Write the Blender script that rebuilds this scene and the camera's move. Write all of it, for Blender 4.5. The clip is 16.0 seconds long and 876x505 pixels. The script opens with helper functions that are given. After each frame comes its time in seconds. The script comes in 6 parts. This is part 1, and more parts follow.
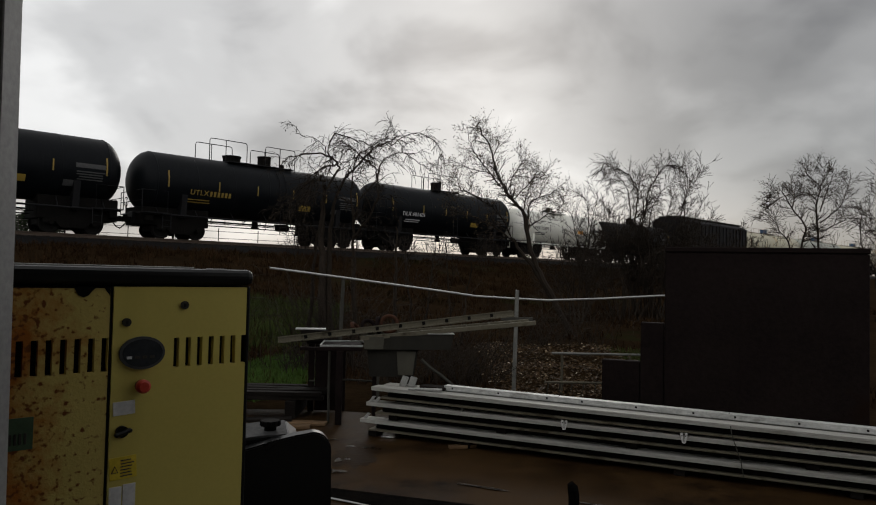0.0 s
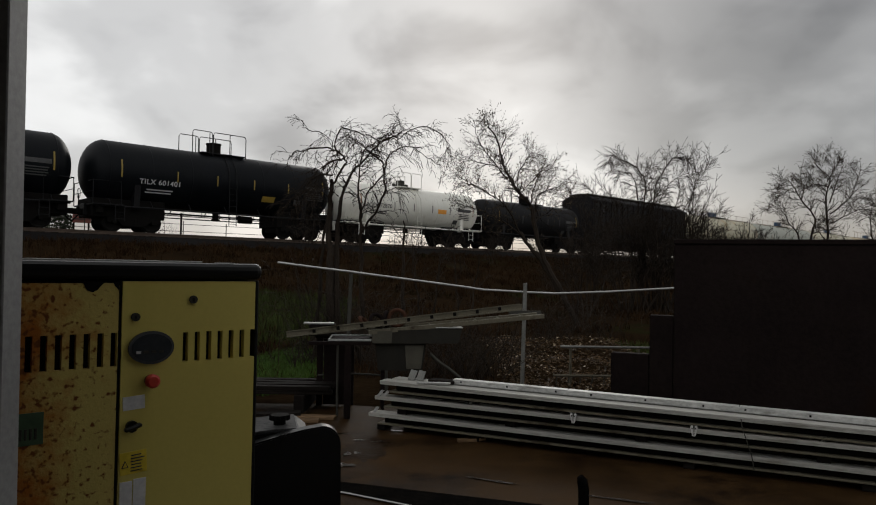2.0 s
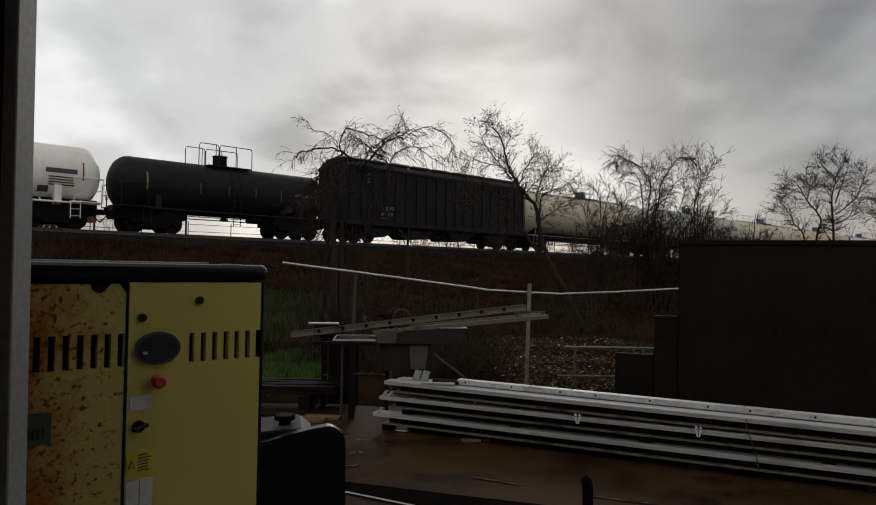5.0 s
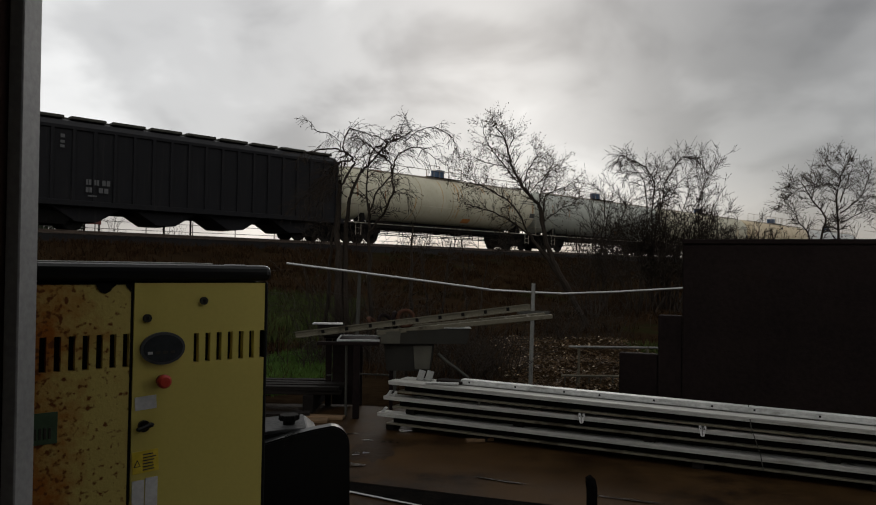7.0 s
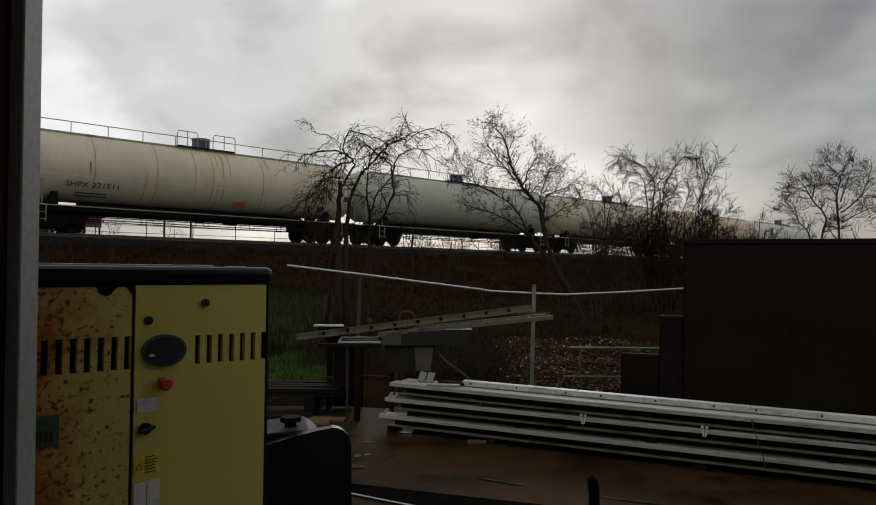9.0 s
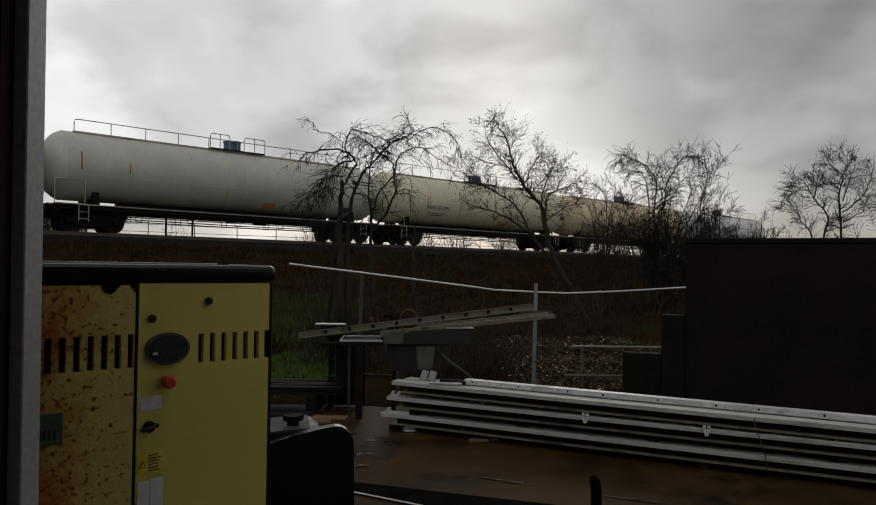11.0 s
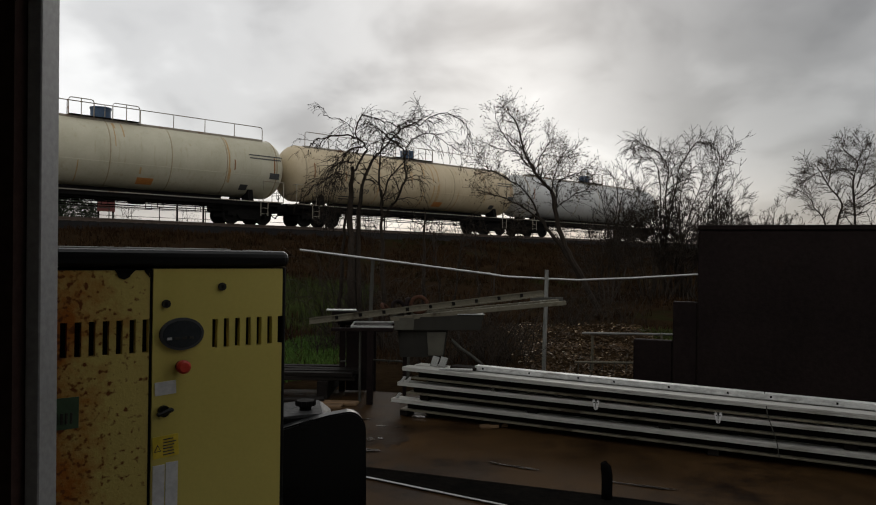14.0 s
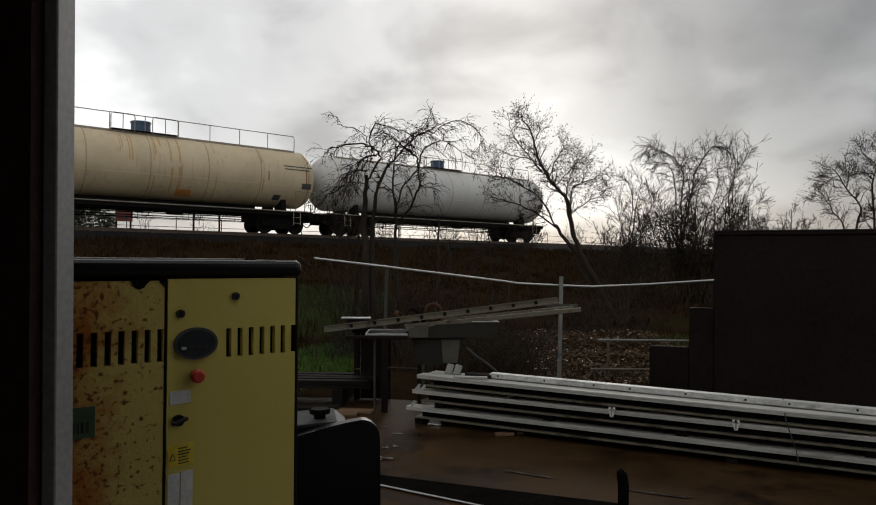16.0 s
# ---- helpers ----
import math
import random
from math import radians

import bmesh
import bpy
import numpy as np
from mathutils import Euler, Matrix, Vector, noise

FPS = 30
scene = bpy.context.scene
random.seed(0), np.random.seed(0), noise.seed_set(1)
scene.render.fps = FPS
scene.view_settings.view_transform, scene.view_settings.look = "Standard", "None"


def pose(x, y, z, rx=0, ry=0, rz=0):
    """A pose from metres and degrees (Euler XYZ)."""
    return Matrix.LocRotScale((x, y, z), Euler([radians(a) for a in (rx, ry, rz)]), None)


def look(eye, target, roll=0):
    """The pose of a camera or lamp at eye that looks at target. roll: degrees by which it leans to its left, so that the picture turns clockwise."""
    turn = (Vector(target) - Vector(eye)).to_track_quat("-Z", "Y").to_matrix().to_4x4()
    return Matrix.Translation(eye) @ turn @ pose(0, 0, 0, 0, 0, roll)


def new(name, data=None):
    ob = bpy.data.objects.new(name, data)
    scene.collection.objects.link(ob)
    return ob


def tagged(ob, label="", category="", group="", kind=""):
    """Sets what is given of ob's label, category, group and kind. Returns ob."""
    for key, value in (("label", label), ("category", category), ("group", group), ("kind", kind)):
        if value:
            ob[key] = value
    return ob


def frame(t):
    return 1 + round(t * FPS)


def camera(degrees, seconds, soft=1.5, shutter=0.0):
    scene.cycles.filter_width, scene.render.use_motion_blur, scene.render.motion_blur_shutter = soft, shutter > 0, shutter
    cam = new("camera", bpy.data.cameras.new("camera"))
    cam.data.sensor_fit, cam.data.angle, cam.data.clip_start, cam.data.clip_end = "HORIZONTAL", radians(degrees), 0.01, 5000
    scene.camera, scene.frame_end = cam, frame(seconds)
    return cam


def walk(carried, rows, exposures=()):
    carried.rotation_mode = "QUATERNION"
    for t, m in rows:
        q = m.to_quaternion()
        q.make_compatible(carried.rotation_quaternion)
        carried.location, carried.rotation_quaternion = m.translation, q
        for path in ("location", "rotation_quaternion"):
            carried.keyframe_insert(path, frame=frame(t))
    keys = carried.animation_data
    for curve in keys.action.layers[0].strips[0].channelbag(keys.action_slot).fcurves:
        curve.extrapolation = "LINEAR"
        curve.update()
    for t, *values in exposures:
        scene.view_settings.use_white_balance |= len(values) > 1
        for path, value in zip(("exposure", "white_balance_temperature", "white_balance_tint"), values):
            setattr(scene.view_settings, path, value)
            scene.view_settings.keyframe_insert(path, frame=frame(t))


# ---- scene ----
import functools

# the handheld camera: seconds, place, then turn to the left, tilt upwards and lean, in degrees
PATH = [
    (0.0, 0.009, -0.020, 1.651, -0.837, 1.874, 1.260),
    (0.5, 0.008, -0.017, 1.651, -0.754, 1.761, 1.138),
    (1.0, 0.004, -0.015, 1.651, -0.566, 1.692, 0.992),
    (1.5, 0.012, -0.017, 1.651, -0.370, 1.555, 0.929),
    (2.0, 0.003, -0.004, 1.648, -0.260, 1.366, 0.952),
    (2.5, 0.003, -0.012, 1.650, -0.160, 1.134, 0.985),
    (3.0, -0.001, -0.006, 1.651, -0.104, 1.109, 1.118),
    (3.5, 0.000, -0.000, 1.650, -0.000, 1.060, 1.150),
    (4.0, 0.001, -0.009, 1.654, 0.024, 1.131, 1.115),
    (6.5, 0.002, -0.017, 1.649, 0.262, 1.552, 0.818),
    (7.0, 0.006, -0.023, 1.651, 0.425, 1.375, 0.834),
    (7.5, 0.006, -0.018, 1.651, 0.510, 1.281, 0.710),
    (8.0, 0.003, -0.018, 1.650, 0.442, 1.308, 0.655),
    (8.5, 0.004, -0.021, 1.653, 0.507, 1.443, 0.587),
    (9.0, 0.003, -0.021, 1.649, 0.455, 1.503, 0.564),
    (11.5, -0.005, -0.016, 1.648, 0.588, 1.296, 0.656),
    (12.0, -0.003, -0.017, 1.647, 0.567, 1.105, 0.491),
    (12.5, 0.002, -0.020, 1.649, 0.676, 0.867, 0.606),
    (13.0, -0.008, -0.012, 1.649, 0.767, 0.854, 0.783),
    (13.5, -0.013, -0.018, 1.640, 1.286, 0.301, 0.728),
    (14.0, -0.016, -0.007, 1.647, 1.352, 0.270, 0.779),
    (14.5, -0.016, -0.013, 1.651, 1.765, 0.584, 0.764),
    (15.0, -0.020, -0.005, 1.647, 2.042, 0.688, 0.528),
    (15.5, -0.016, -0.005, 1.648, 2.245, 0.731, 0.549),
    (16.0, -0.006, -0.012, 1.651, 2.569, 0.843, 0.381),
]
cam = camera(64.2, 16.0, soft=1.1)
walk(cam, [(t, pose(x, y, z, 90 + tilt, 0, turn) @ pose(0, 0, 0, 0, 0, lean)) for t, x, y, z, turn, tilt, lean in PATH],
     exposures=[(0.0, 0.02), (12.5, 0.03), (14.5, 0.19), (16.0, 0.23)])

# ---- world and light: overcast, the sun low behind thin cloud ahead ----
SUN_AZ, SUN_EL = 4.0, 20.0
world = bpy.data.worlds.new("sky")
scene.world = world
world.use_nodes = True


def build_sky():
    nt = world.node_tree
    nt.nodes.clear()
    N, L = nt.nodes.new, nt.links.new
    out = N("ShaderNodeOutputWorld")
    co = N("ShaderNodeTexCoord")
    sep = N("ShaderNodeSeparateXYZ")
    L(co.outputs["Generated"], sep.inputs[0])

    def math_node(op, a, b=None, c=None, clamp=False):
        n = N("ShaderNodeMath")
        n.operation, n.use_clamp = op, clamp
        for i, v in enumerate((a, b, c)):
            if v is None:
                continue
            if isinstance(v, (int, float)):
                n.inputs[i].default_value = v
            else:
                L(v, n.inputs[i])
        return n.outputs[0]

    def ramp(fac, stops):
        r = N("ShaderNodeValToRGB")
        r.color_ramp.interpolation = "EASE"
        while len(r.color_ramp.elements) < len(stops):
            r.color_ramp.elements.new(0.5)
        for e, (p, c) in zip(r.color_ramp.elements, stops):
            e.position, e.color = p, (*c, 1)
        L(fac, r.inputs[0])
        return r.outputs[0]

    # the cloud layer lies flat overhead: divide by height to lay its pattern in perspective
    h = math_node("MAXIMUM", math_node("ADD", sep.outputs[2], 0.42), 0.05)
    flat = N("ShaderNodeCombineXYZ")
    L(math_node("DIVIDE", sep.outputs[0], h), flat.inputs[0])
    L(math_node("DIVIDE", sep.outputs[1], h), flat.inputs[1])

    def cloud(scale, detail, rough, seed):
        mp = N("ShaderNodeMapping")
        mp.inputs["Location"].default_value = seed
        L(flat.outputs[0], mp.inputs[0])
        n = N("ShaderNodeTexNoise")
        n.inputs["Scale"].default_value, n.inputs["Detail"].default_value = scale, detail
        n.inputs["Roughness"].default_value = rough
        n.inputs["Distortion"].default_value = 0.25
        L(mp.outputs[0], n.inputs["Vector"])
        return n.outputs["Fac"]

    big, small = cloud(1.5, 3.0, 0.5, SKY_A), cloud(4.0, 4.0, 0.5, SKY_B)
    mixed = math_node("ADD", math_node("MULTIPLY", big, 0.64), math_node("MULTIPLY", small, 0.36))
    grey = ramp(mixed, SKY_RAMP)

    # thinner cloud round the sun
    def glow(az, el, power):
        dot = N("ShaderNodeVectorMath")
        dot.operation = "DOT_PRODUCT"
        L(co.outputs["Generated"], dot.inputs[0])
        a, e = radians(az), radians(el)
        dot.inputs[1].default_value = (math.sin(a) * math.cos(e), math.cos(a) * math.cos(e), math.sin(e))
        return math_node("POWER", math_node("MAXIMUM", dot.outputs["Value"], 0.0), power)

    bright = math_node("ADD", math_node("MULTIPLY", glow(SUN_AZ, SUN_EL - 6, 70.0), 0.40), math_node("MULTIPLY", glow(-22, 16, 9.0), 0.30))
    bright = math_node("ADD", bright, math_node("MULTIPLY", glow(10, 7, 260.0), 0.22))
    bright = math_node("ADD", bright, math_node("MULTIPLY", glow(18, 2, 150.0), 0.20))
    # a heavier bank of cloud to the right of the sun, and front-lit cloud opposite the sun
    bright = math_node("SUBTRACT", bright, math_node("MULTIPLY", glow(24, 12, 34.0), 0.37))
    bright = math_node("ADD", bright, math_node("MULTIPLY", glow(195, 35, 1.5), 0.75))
    lit = N("ShaderNodeVectorMath")
    lit.operation = "SCALE"
    L(grey, lit.inputs[0])
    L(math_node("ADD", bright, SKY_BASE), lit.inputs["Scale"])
    # a warm pale band low down
    low = ramp(math_node("ABSOLUTE", sep.outputs[2]), [(0.0, (1.0, 0.945, 0.895)), (0.17, (1, 1, 1))])
    tint = N("ShaderNodeVectorMath")
    tint.operation = "MULTIPLY"
    L(lit.outputs[0], tint.inputs[0])
    L(low, tint.inputs[1])
    clouds = N("ShaderNodeBackground")
    L(tint.outputs[0], clouds.inputs[0])
    clouds.inputs[1].default_value = 1.0
    clear = N("ShaderNodeTexSky")
    clear.sky_type, clear.sun_disc = "NISHITA", False
    clear.sun_elevation, clear.sun_rotation = radians(SUN_EL), radians(SUN_AZ)
    blue = N("ShaderNodeBackground")
    L(clear.outputs[0], blue.inputs[0])
    blue.inputs[1].default_value = 0.005
    both = N("ShaderNodeAddShader")
    L(clouds.outputs[0], both.inputs[0])
    L(blue.outputs[0], both.inputs[1])
    L(both.outputs[0], out.inputs[0])


SKY_A, SKY_B = (3.1, 1.7, 0.0), (0.4, 5.2, 0.0)
SKY_BASE = 0.82
SKY_RAMP = [(0.36, (0.33, 0.33, 0.335)), (0.5, (0.54, 0.54, 0.54)), (0.63, (0.78, 0.78, 0.775))]
build_sky()
sun = new("sun", bpy.data.lights.new("sun", "SUN"))
sun.data.energy, sun.data.angle, sun.data.color = 0.6, radians(25), (1.0, 0.96, 0.9)
sun.matrix_world = look((math.sin(radians(SUN_AZ)) * 50, math.cos(radians(SUN_AZ)) * 50, math.tan(radians(SUN_EL)) * 50), (0, 0, 0))


# ---- materials ----
def surface(name, dark, light, scale=6.0, rough=0.7, metal=0.0, bump=0.25, fine=60.0, rough_var=0.15, stretch=(1, 1, 1),
            stain=None, stain_scale=1.5, stain_at=0.55, coat=0.0, vary=0.0, streak=None, spec=0.5, spots=None, spot_scale=50.0, spot_at=0.62, speckle=0.35, drift=None):
    """Two scales of colour noise between dark and light, fine relief, patchy gloss; stain: a second colour in patches."""
    m = bpy.data.materials.new(name)
    m.use_nodes = True
    nt = m.node_tree
    N, L = nt.nodes.new, nt.links.new
    b = nt.nodes["Principled BSDF"]
    co = N("ShaderNodeTexCoord")
    mp = N("ShaderNodeMapping")
    mp.inputs["Scale"].default_value = stretch
    L(co.outputs["Object"], mp.inputs[0])

    def noise_tex(s, detail, r=0.6):
        n = N("ShaderNodeTexNoise")
        n.inputs["Scale"].default_value, n.inputs["Detail"].default_value, n.inputs["Roughness"].default_value = s, detail, r
        L(mp.outputs[0], n.inputs["Vector"])
        return n.outputs["Fac"]

    def mix(fac, a, c, kind="MIX"):
        x = N("ShaderNodeMix")
        x.data_type, x.blend_type = "RGBA", kind
        for sock, v in ((x.inputs[0], fac), (x.inputs[6], a), (x.inputs[7], c)):
            if isinstance(v, (int, float)):
                sock.default_value = v
            elif isinstance(v, tuple):
                sock.default_value = (*v, 1)
            else:
                L(v, sock)
        return x.outputs[2]

    def steps(fac, a, c):
        r = N("ShaderNodeMapRange")
        r.inputs[1].default_value, r.inputs[2].default_value = a, c
        L(fac, r.inputs[0])
        return r.outputs[0]

    coarse, grain = noise_tex(scale, 5), noise_tex(fine, 3)
    col = mix(steps(coarse, 0.3, 0.7), dark, light)
    col = mix(speckle, col, mix(steps(grain, 0.35, 0.65), tuple(v * 0.7 for v in dark), tuple(min(1, v * 1.1) for v in light)))
    if vary:
        info = N("ShaderNodeObjectInfo")
        v = N("ShaderNodeMapRange")
        v.inputs[3].default_value, v.inputs[4].default_value = 1 - vary, 1 + vary
        L(info.outputs["Random"], v.inputs[0])
        col = mix(1.0, col, v.outputs[0], "MULTIPLY")
    shift = None
    if drift:
        # wear gathers on one side of x = drift[0]
        sep = N("ShaderNodeSeparateXYZ")
        L(co.outputs["Object"], sep.inputs[0])
        shift = N("ShaderNodeMath")
        shift.operation = "MULTIPLY_ADD"
        shift.inputs[1].default_value, shift.inputs[2].default_value = -drift[1], drift[0] * drift[1]
        L(sep.outputs[0], shift.inputs[0])

    def worn(fac, share=1.0):
        if shift is None:
            return fac
        add = N("ShaderNodeMath")
        add.operation = "MULTIPLY_ADD"
        add.inputs[1].default_value = share
        L(shift.outputs[0], add.inputs[0])
        L(fac, add.inputs[2])
        return add.outputs[0]

    if stain:
        soft = 0.12 if shift is None else 0.22
        col = mix(steps(worn(noise_tex(stain_scale, 7, 0.7)), stain_at, stain_at + soft), col, stain)
    if streak:
        down = N("ShaderNodeMapping")
        down.inputs["Scale"].default_value = (7, 7, 0.5)
        L(co.outputs["Object"], down.inputs[0])
        n = N("ShaderNodeTexNoise")
        n.inputs["Scale"].default_value, n.inputs["Detail"].default_value = 1.0, 6
        L(down.outputs[0], n.inputs["Vector"])
        col = mix(steps(n.outputs["Fac"], 0.56, 0.95), col, streak)
    if spots:
        col = mix(steps(worn(noise_tex(spot_scale, 2, 0.4), 0.4), spot_at, spot_at + 0.12), col, spots)
    L(col, b.inputs["Base Color"])
    r = N("ShaderNodeMapRange")
    r.inputs[3].default_value, r.inputs[4].default_value = max(0.03, rough - rough_var), min(1, rough + rough_var)
    L(coarse, r.inputs[0])
    L(r.outputs[0], b.inputs["Roughness"])
    b.inputs["Metallic"].default_value = metal
    b.inputs["Coat Weight"].default_value = coat
    b.inputs["Specular IOR Level"].default_value = spec
    bp = N("ShaderNodeBump")
    bp.inputs["Strength"].default_value, bp.inputs["Distance"].default_value = bump, 0.01
    L(grain, bp.inputs["Height"])
    L(bp.outputs[0], b.inputs["Normal"])
    return m


M = {}
M["black_paint"] = surface("black tank paint", (0.003, 0.004, 0.005), (0.0065, 0.0078, 0.0095), 1.2, 0.45, 0, 0.05, 30, streak=(0.010, 0.0105, 0.012), spec=0.09)
M["black_dull"] = surface("dull black paint", (0.006, 0.006, 0.007), (0.013, 0.013, 0.014), 1.5, 0.6, 0, 0.1, 25, streak=(0.022, 0.020, 0.018), spec=0.12)
M["white_paint"] = surface("white tank paint", (0.64, 0.63, 0.56), (0.78, 0.77, 0.71), 0.8, 0.45, 0, 0.05, 30, streak=(0.52, 0.48, 0.38), spec=0.3, speckle=0.15)
M["cream_paint"] = surface("cream tank paint", (0.40, 0.37, 0.265), (0.53, 0.50, 0.38), 0.7, 0.5, 0, 0.05, 30, streak=(0.34, 0.28, 0.17), spec=0.3, speckle=0.15)
M["tan_paint"] = surface("tan tank paint", (0.43, 0.345, 0.215), (0.56, 0.465, 0.315), 0.7, 0.5, 0, 0.05, 30, streak=(0.30, 0.22, 0.13), spec=0.3, speckle=0.15)
M["green_grey_paint"] = surface("grey green tank paint", (0.30, 0.31, 0.265), (0.39, 0.40, 0.35), 0.7, 0.5, 0, 0.05, 30, streak=(0.27, 0.265, 0.21), spec=0.3, speckle=0.15)
M["pale_grey_paint"] = surface("pale grey tank paint", (0.42, 0.42, 0.40), (0.54, 0.54, 0.52), 0.7, 0.5, 0, 0.05, 30, streak=(0.34, 0.33, 0.29), spec=0.3, speckle=0.15)
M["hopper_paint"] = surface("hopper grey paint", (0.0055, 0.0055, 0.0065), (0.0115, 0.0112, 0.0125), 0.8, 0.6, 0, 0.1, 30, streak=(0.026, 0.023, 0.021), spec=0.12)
M["running_gear"] = surface("grimy cast steel", (0.003, 0.003, 0.003), (0.009, 0.008, 0.007), 4, 0.8, 0.0, 0.3, 40, spec=0.06)
M["wheel_steel"] = surface("wheel steel", (0.004, 0.004, 0.0035), (0.011, 0.010, 0.009), 5, 0.7, 0.0, 0.2, 40, spec=0.1)
M["rail_steel"] = surface("rail steel", (0.06, 0.045, 0.035), (0.11, 0.08, 0.06), 3, 0.5, 0.7, 0.2, 50)
M["tie"] = surface("creosoted timber", (0.018, 0.014, 0.011), (0.04, 0.032, 0.025), 3, 0.85, 0, 0.5, 40, vary=0.3, spec=0.1)
M["ballast"] = surface("dark wet ballast", (0.005, 0.005, 0.005), (0.016, 0.015, 0.015), 9, 0.85, 0, 1.0, 18, spec=0.04)
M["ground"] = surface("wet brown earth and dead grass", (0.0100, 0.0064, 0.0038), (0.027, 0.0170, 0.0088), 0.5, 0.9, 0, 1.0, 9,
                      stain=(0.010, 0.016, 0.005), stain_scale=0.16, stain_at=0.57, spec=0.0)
M["slab"] = surface("wet brown concrete", (0.008, 0.0040, 0.0016), (0.056, 0.031, 0.0125), 1.1, 0.55, 0, 0.3, 70, rough_var=0.25,
                    stain=(0.009, 0.0048, 0.0024), stain_scale=0.7, stain_at=0.50, spec=0.02)
M["puddle"] = surface("rain water", (0.008, 0.005, 0.003), (0.022, 0.014, 0.008), 14, 0.16, 0, 0.8, 30, rough_var=0.13, spec=0.03)
M["wet_film"] = surface("thin film of water", (0.012, 0.007, 0.004), (0.030, 0.019, 0.011), 7, 0.5, 0, 0.5, 24, rough_var=0.2, spec=0.01)
M["aluminium"] = surface("wet mill aluminium", (0.30, 0.295, 0.265), (0.46, 0.45, 0.41), 3, 0.55, 0.35, 0.06, 60, stretch=(0.15, 1, 1),
                         stain=(0.17, 0.155, 0.12), stain_scale=2.5, stain_at=0.57, spec=0.3)
M["pale_channel"] = surface("chalky wet zinc", (0.30, 0.30, 0.285), (0.56, 0.56, 0.54), 5, 0.5, 0.2, 0.1, 40, stretch=(0.5, 1, 1), stain=(0.20, 0.19, 0.17), stain_scale=4, stain_at=0.55, spec=0.35)
M["dull_aluminium"] = surface("dull aluminium", (0.13, 0.13, 0.12), (0.22, 0.22, 0.20), 5, 0.55, 0.3, 0.06, 60, spec=0.3)
# also blackens the section webs, standing for shade between their flanges
M["flat_black"] = surface("flat near black", (0.003, 0.003, 0.003), (0.008, 0.007, 0.006), 4, 0.9, 0, 0.2, 30, spec=0.0)
M["dark_zinc"] = surface("dark stained galvanised sheet", (0.014, 0.013, 0.011), (0.030, 0.028, 0.023), 3, 0.75, 0.1, 0.04, 220, streak=(0.02, 0.017, 0.012), spec=0.08)
M["galvanised"] = surface("galvanised steel", (0.32, 0.32, 0.31), (0.50, 0.50, 0.48), 8, 0.45, 0.6, 0.1, 60)
M["dull_zinc"] = surface("weathered galvanised sheet", (0.033, 0.032, 0.027), (0.068, 0.066, 0.055), 3, 0.75, 0.1, 0.04, 220, streak=(0.03, 0.027, 0.02), spec=0.12)
M["pale_sheet"] = surface("pale galvanised sheet", (0.048, 0.045, 0.034), (0.085, 0.080, 0.062), 4, 0.65, 0.15, 0.04, 150, spec=0.15)
M["cabinet_yellow"] = surface("beige yellow enamel", (0.62, 0.515, 0.13), (0.69, 0.58, 0.16), 1.2, 0.36, 0, 0.03, 90, rough_var=0.06, streak=(0.57, 0.465, 0.11), spec=0.3, speckle=0.07)
M["cabinet_rusted"] = surface("beige yellow enamel eaten by rust", (0.49, 0.385, 0.115), (0.60, 0.485, 0.15), 3.0, 0.6, 0, 0.2, 90, rough_var=0.15, stain=(0.37, 0.125, 0.020), stain_scale=5.0, stain_at=0.415,
                         spots=(0.16, 0.055, 0.015), spot_scale=64, spot_at=0.565, spec=0.15, speckle=0.12, drift=(-0.60, 1.0))
M["white_plastic"] = surface("wet grey plastic", (0.008, 0.008, 0.008), (0.075, 0.075, 0.075), 9, 0.5, 0, 0.3, 40, spec=0.03)
M["black_plastic"] = surface("wet black plastic", (0.0035, 0.0035, 0.0035), (0.007, 0.007, 0.007), 3, 0.3, 0, 0.05, 80, rough_var=0.12, spec=0.25, speckle=0.1)
M["black_steel"] = surface("rust black steel", (0.0062, 0.0044, 0.0042), (0.0140, 0.0098, 0.0090), 1.5, 0.75, 0, 0.4, 20, stain=(0.011, 0.006, 0.004), stain_scale=0.8, stain_at=0.58, spec=0.03)
M["bark"] = surface("wet dark bark", (0.011, 0.0085, 0.0062), (0.034, 0.025, 0.018), 6, 0.85, 0, 0.6, 40, stretch=(1, 1, 0.3), spec=0.12)
M["dry_leaf"] = surface("withered leaf", (0.030, 0.022, 0.013), (0.070, 0.05, 0.028), 8, 0.8, 0, 0.2, 30, vary=0.3, spec=0.1)
M["grass"] = surface("green grass", (0.028, 0.062, 0.008), (0.070, 0.125, 0.020), 2, 0.7, 0, 0.2, 20, spec=0.15)
M["evergreen"] = surface("dark evergreen leaf", (0.010, 0.016, 0.007), (0.028, 0.038, 0.016), 3, 0.7, 0, 0.2, 20, spec=0.1)
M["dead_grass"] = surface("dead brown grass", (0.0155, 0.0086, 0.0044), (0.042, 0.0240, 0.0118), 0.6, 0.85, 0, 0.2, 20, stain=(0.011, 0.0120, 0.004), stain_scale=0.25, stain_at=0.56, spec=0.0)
M["inside_wall"] = surface("dark stained board", (0.030, 0.016, 0.013), (0.060, 0.034, 0.028), 2, 0.8, 0, 0.2, 30, spec=0.1)
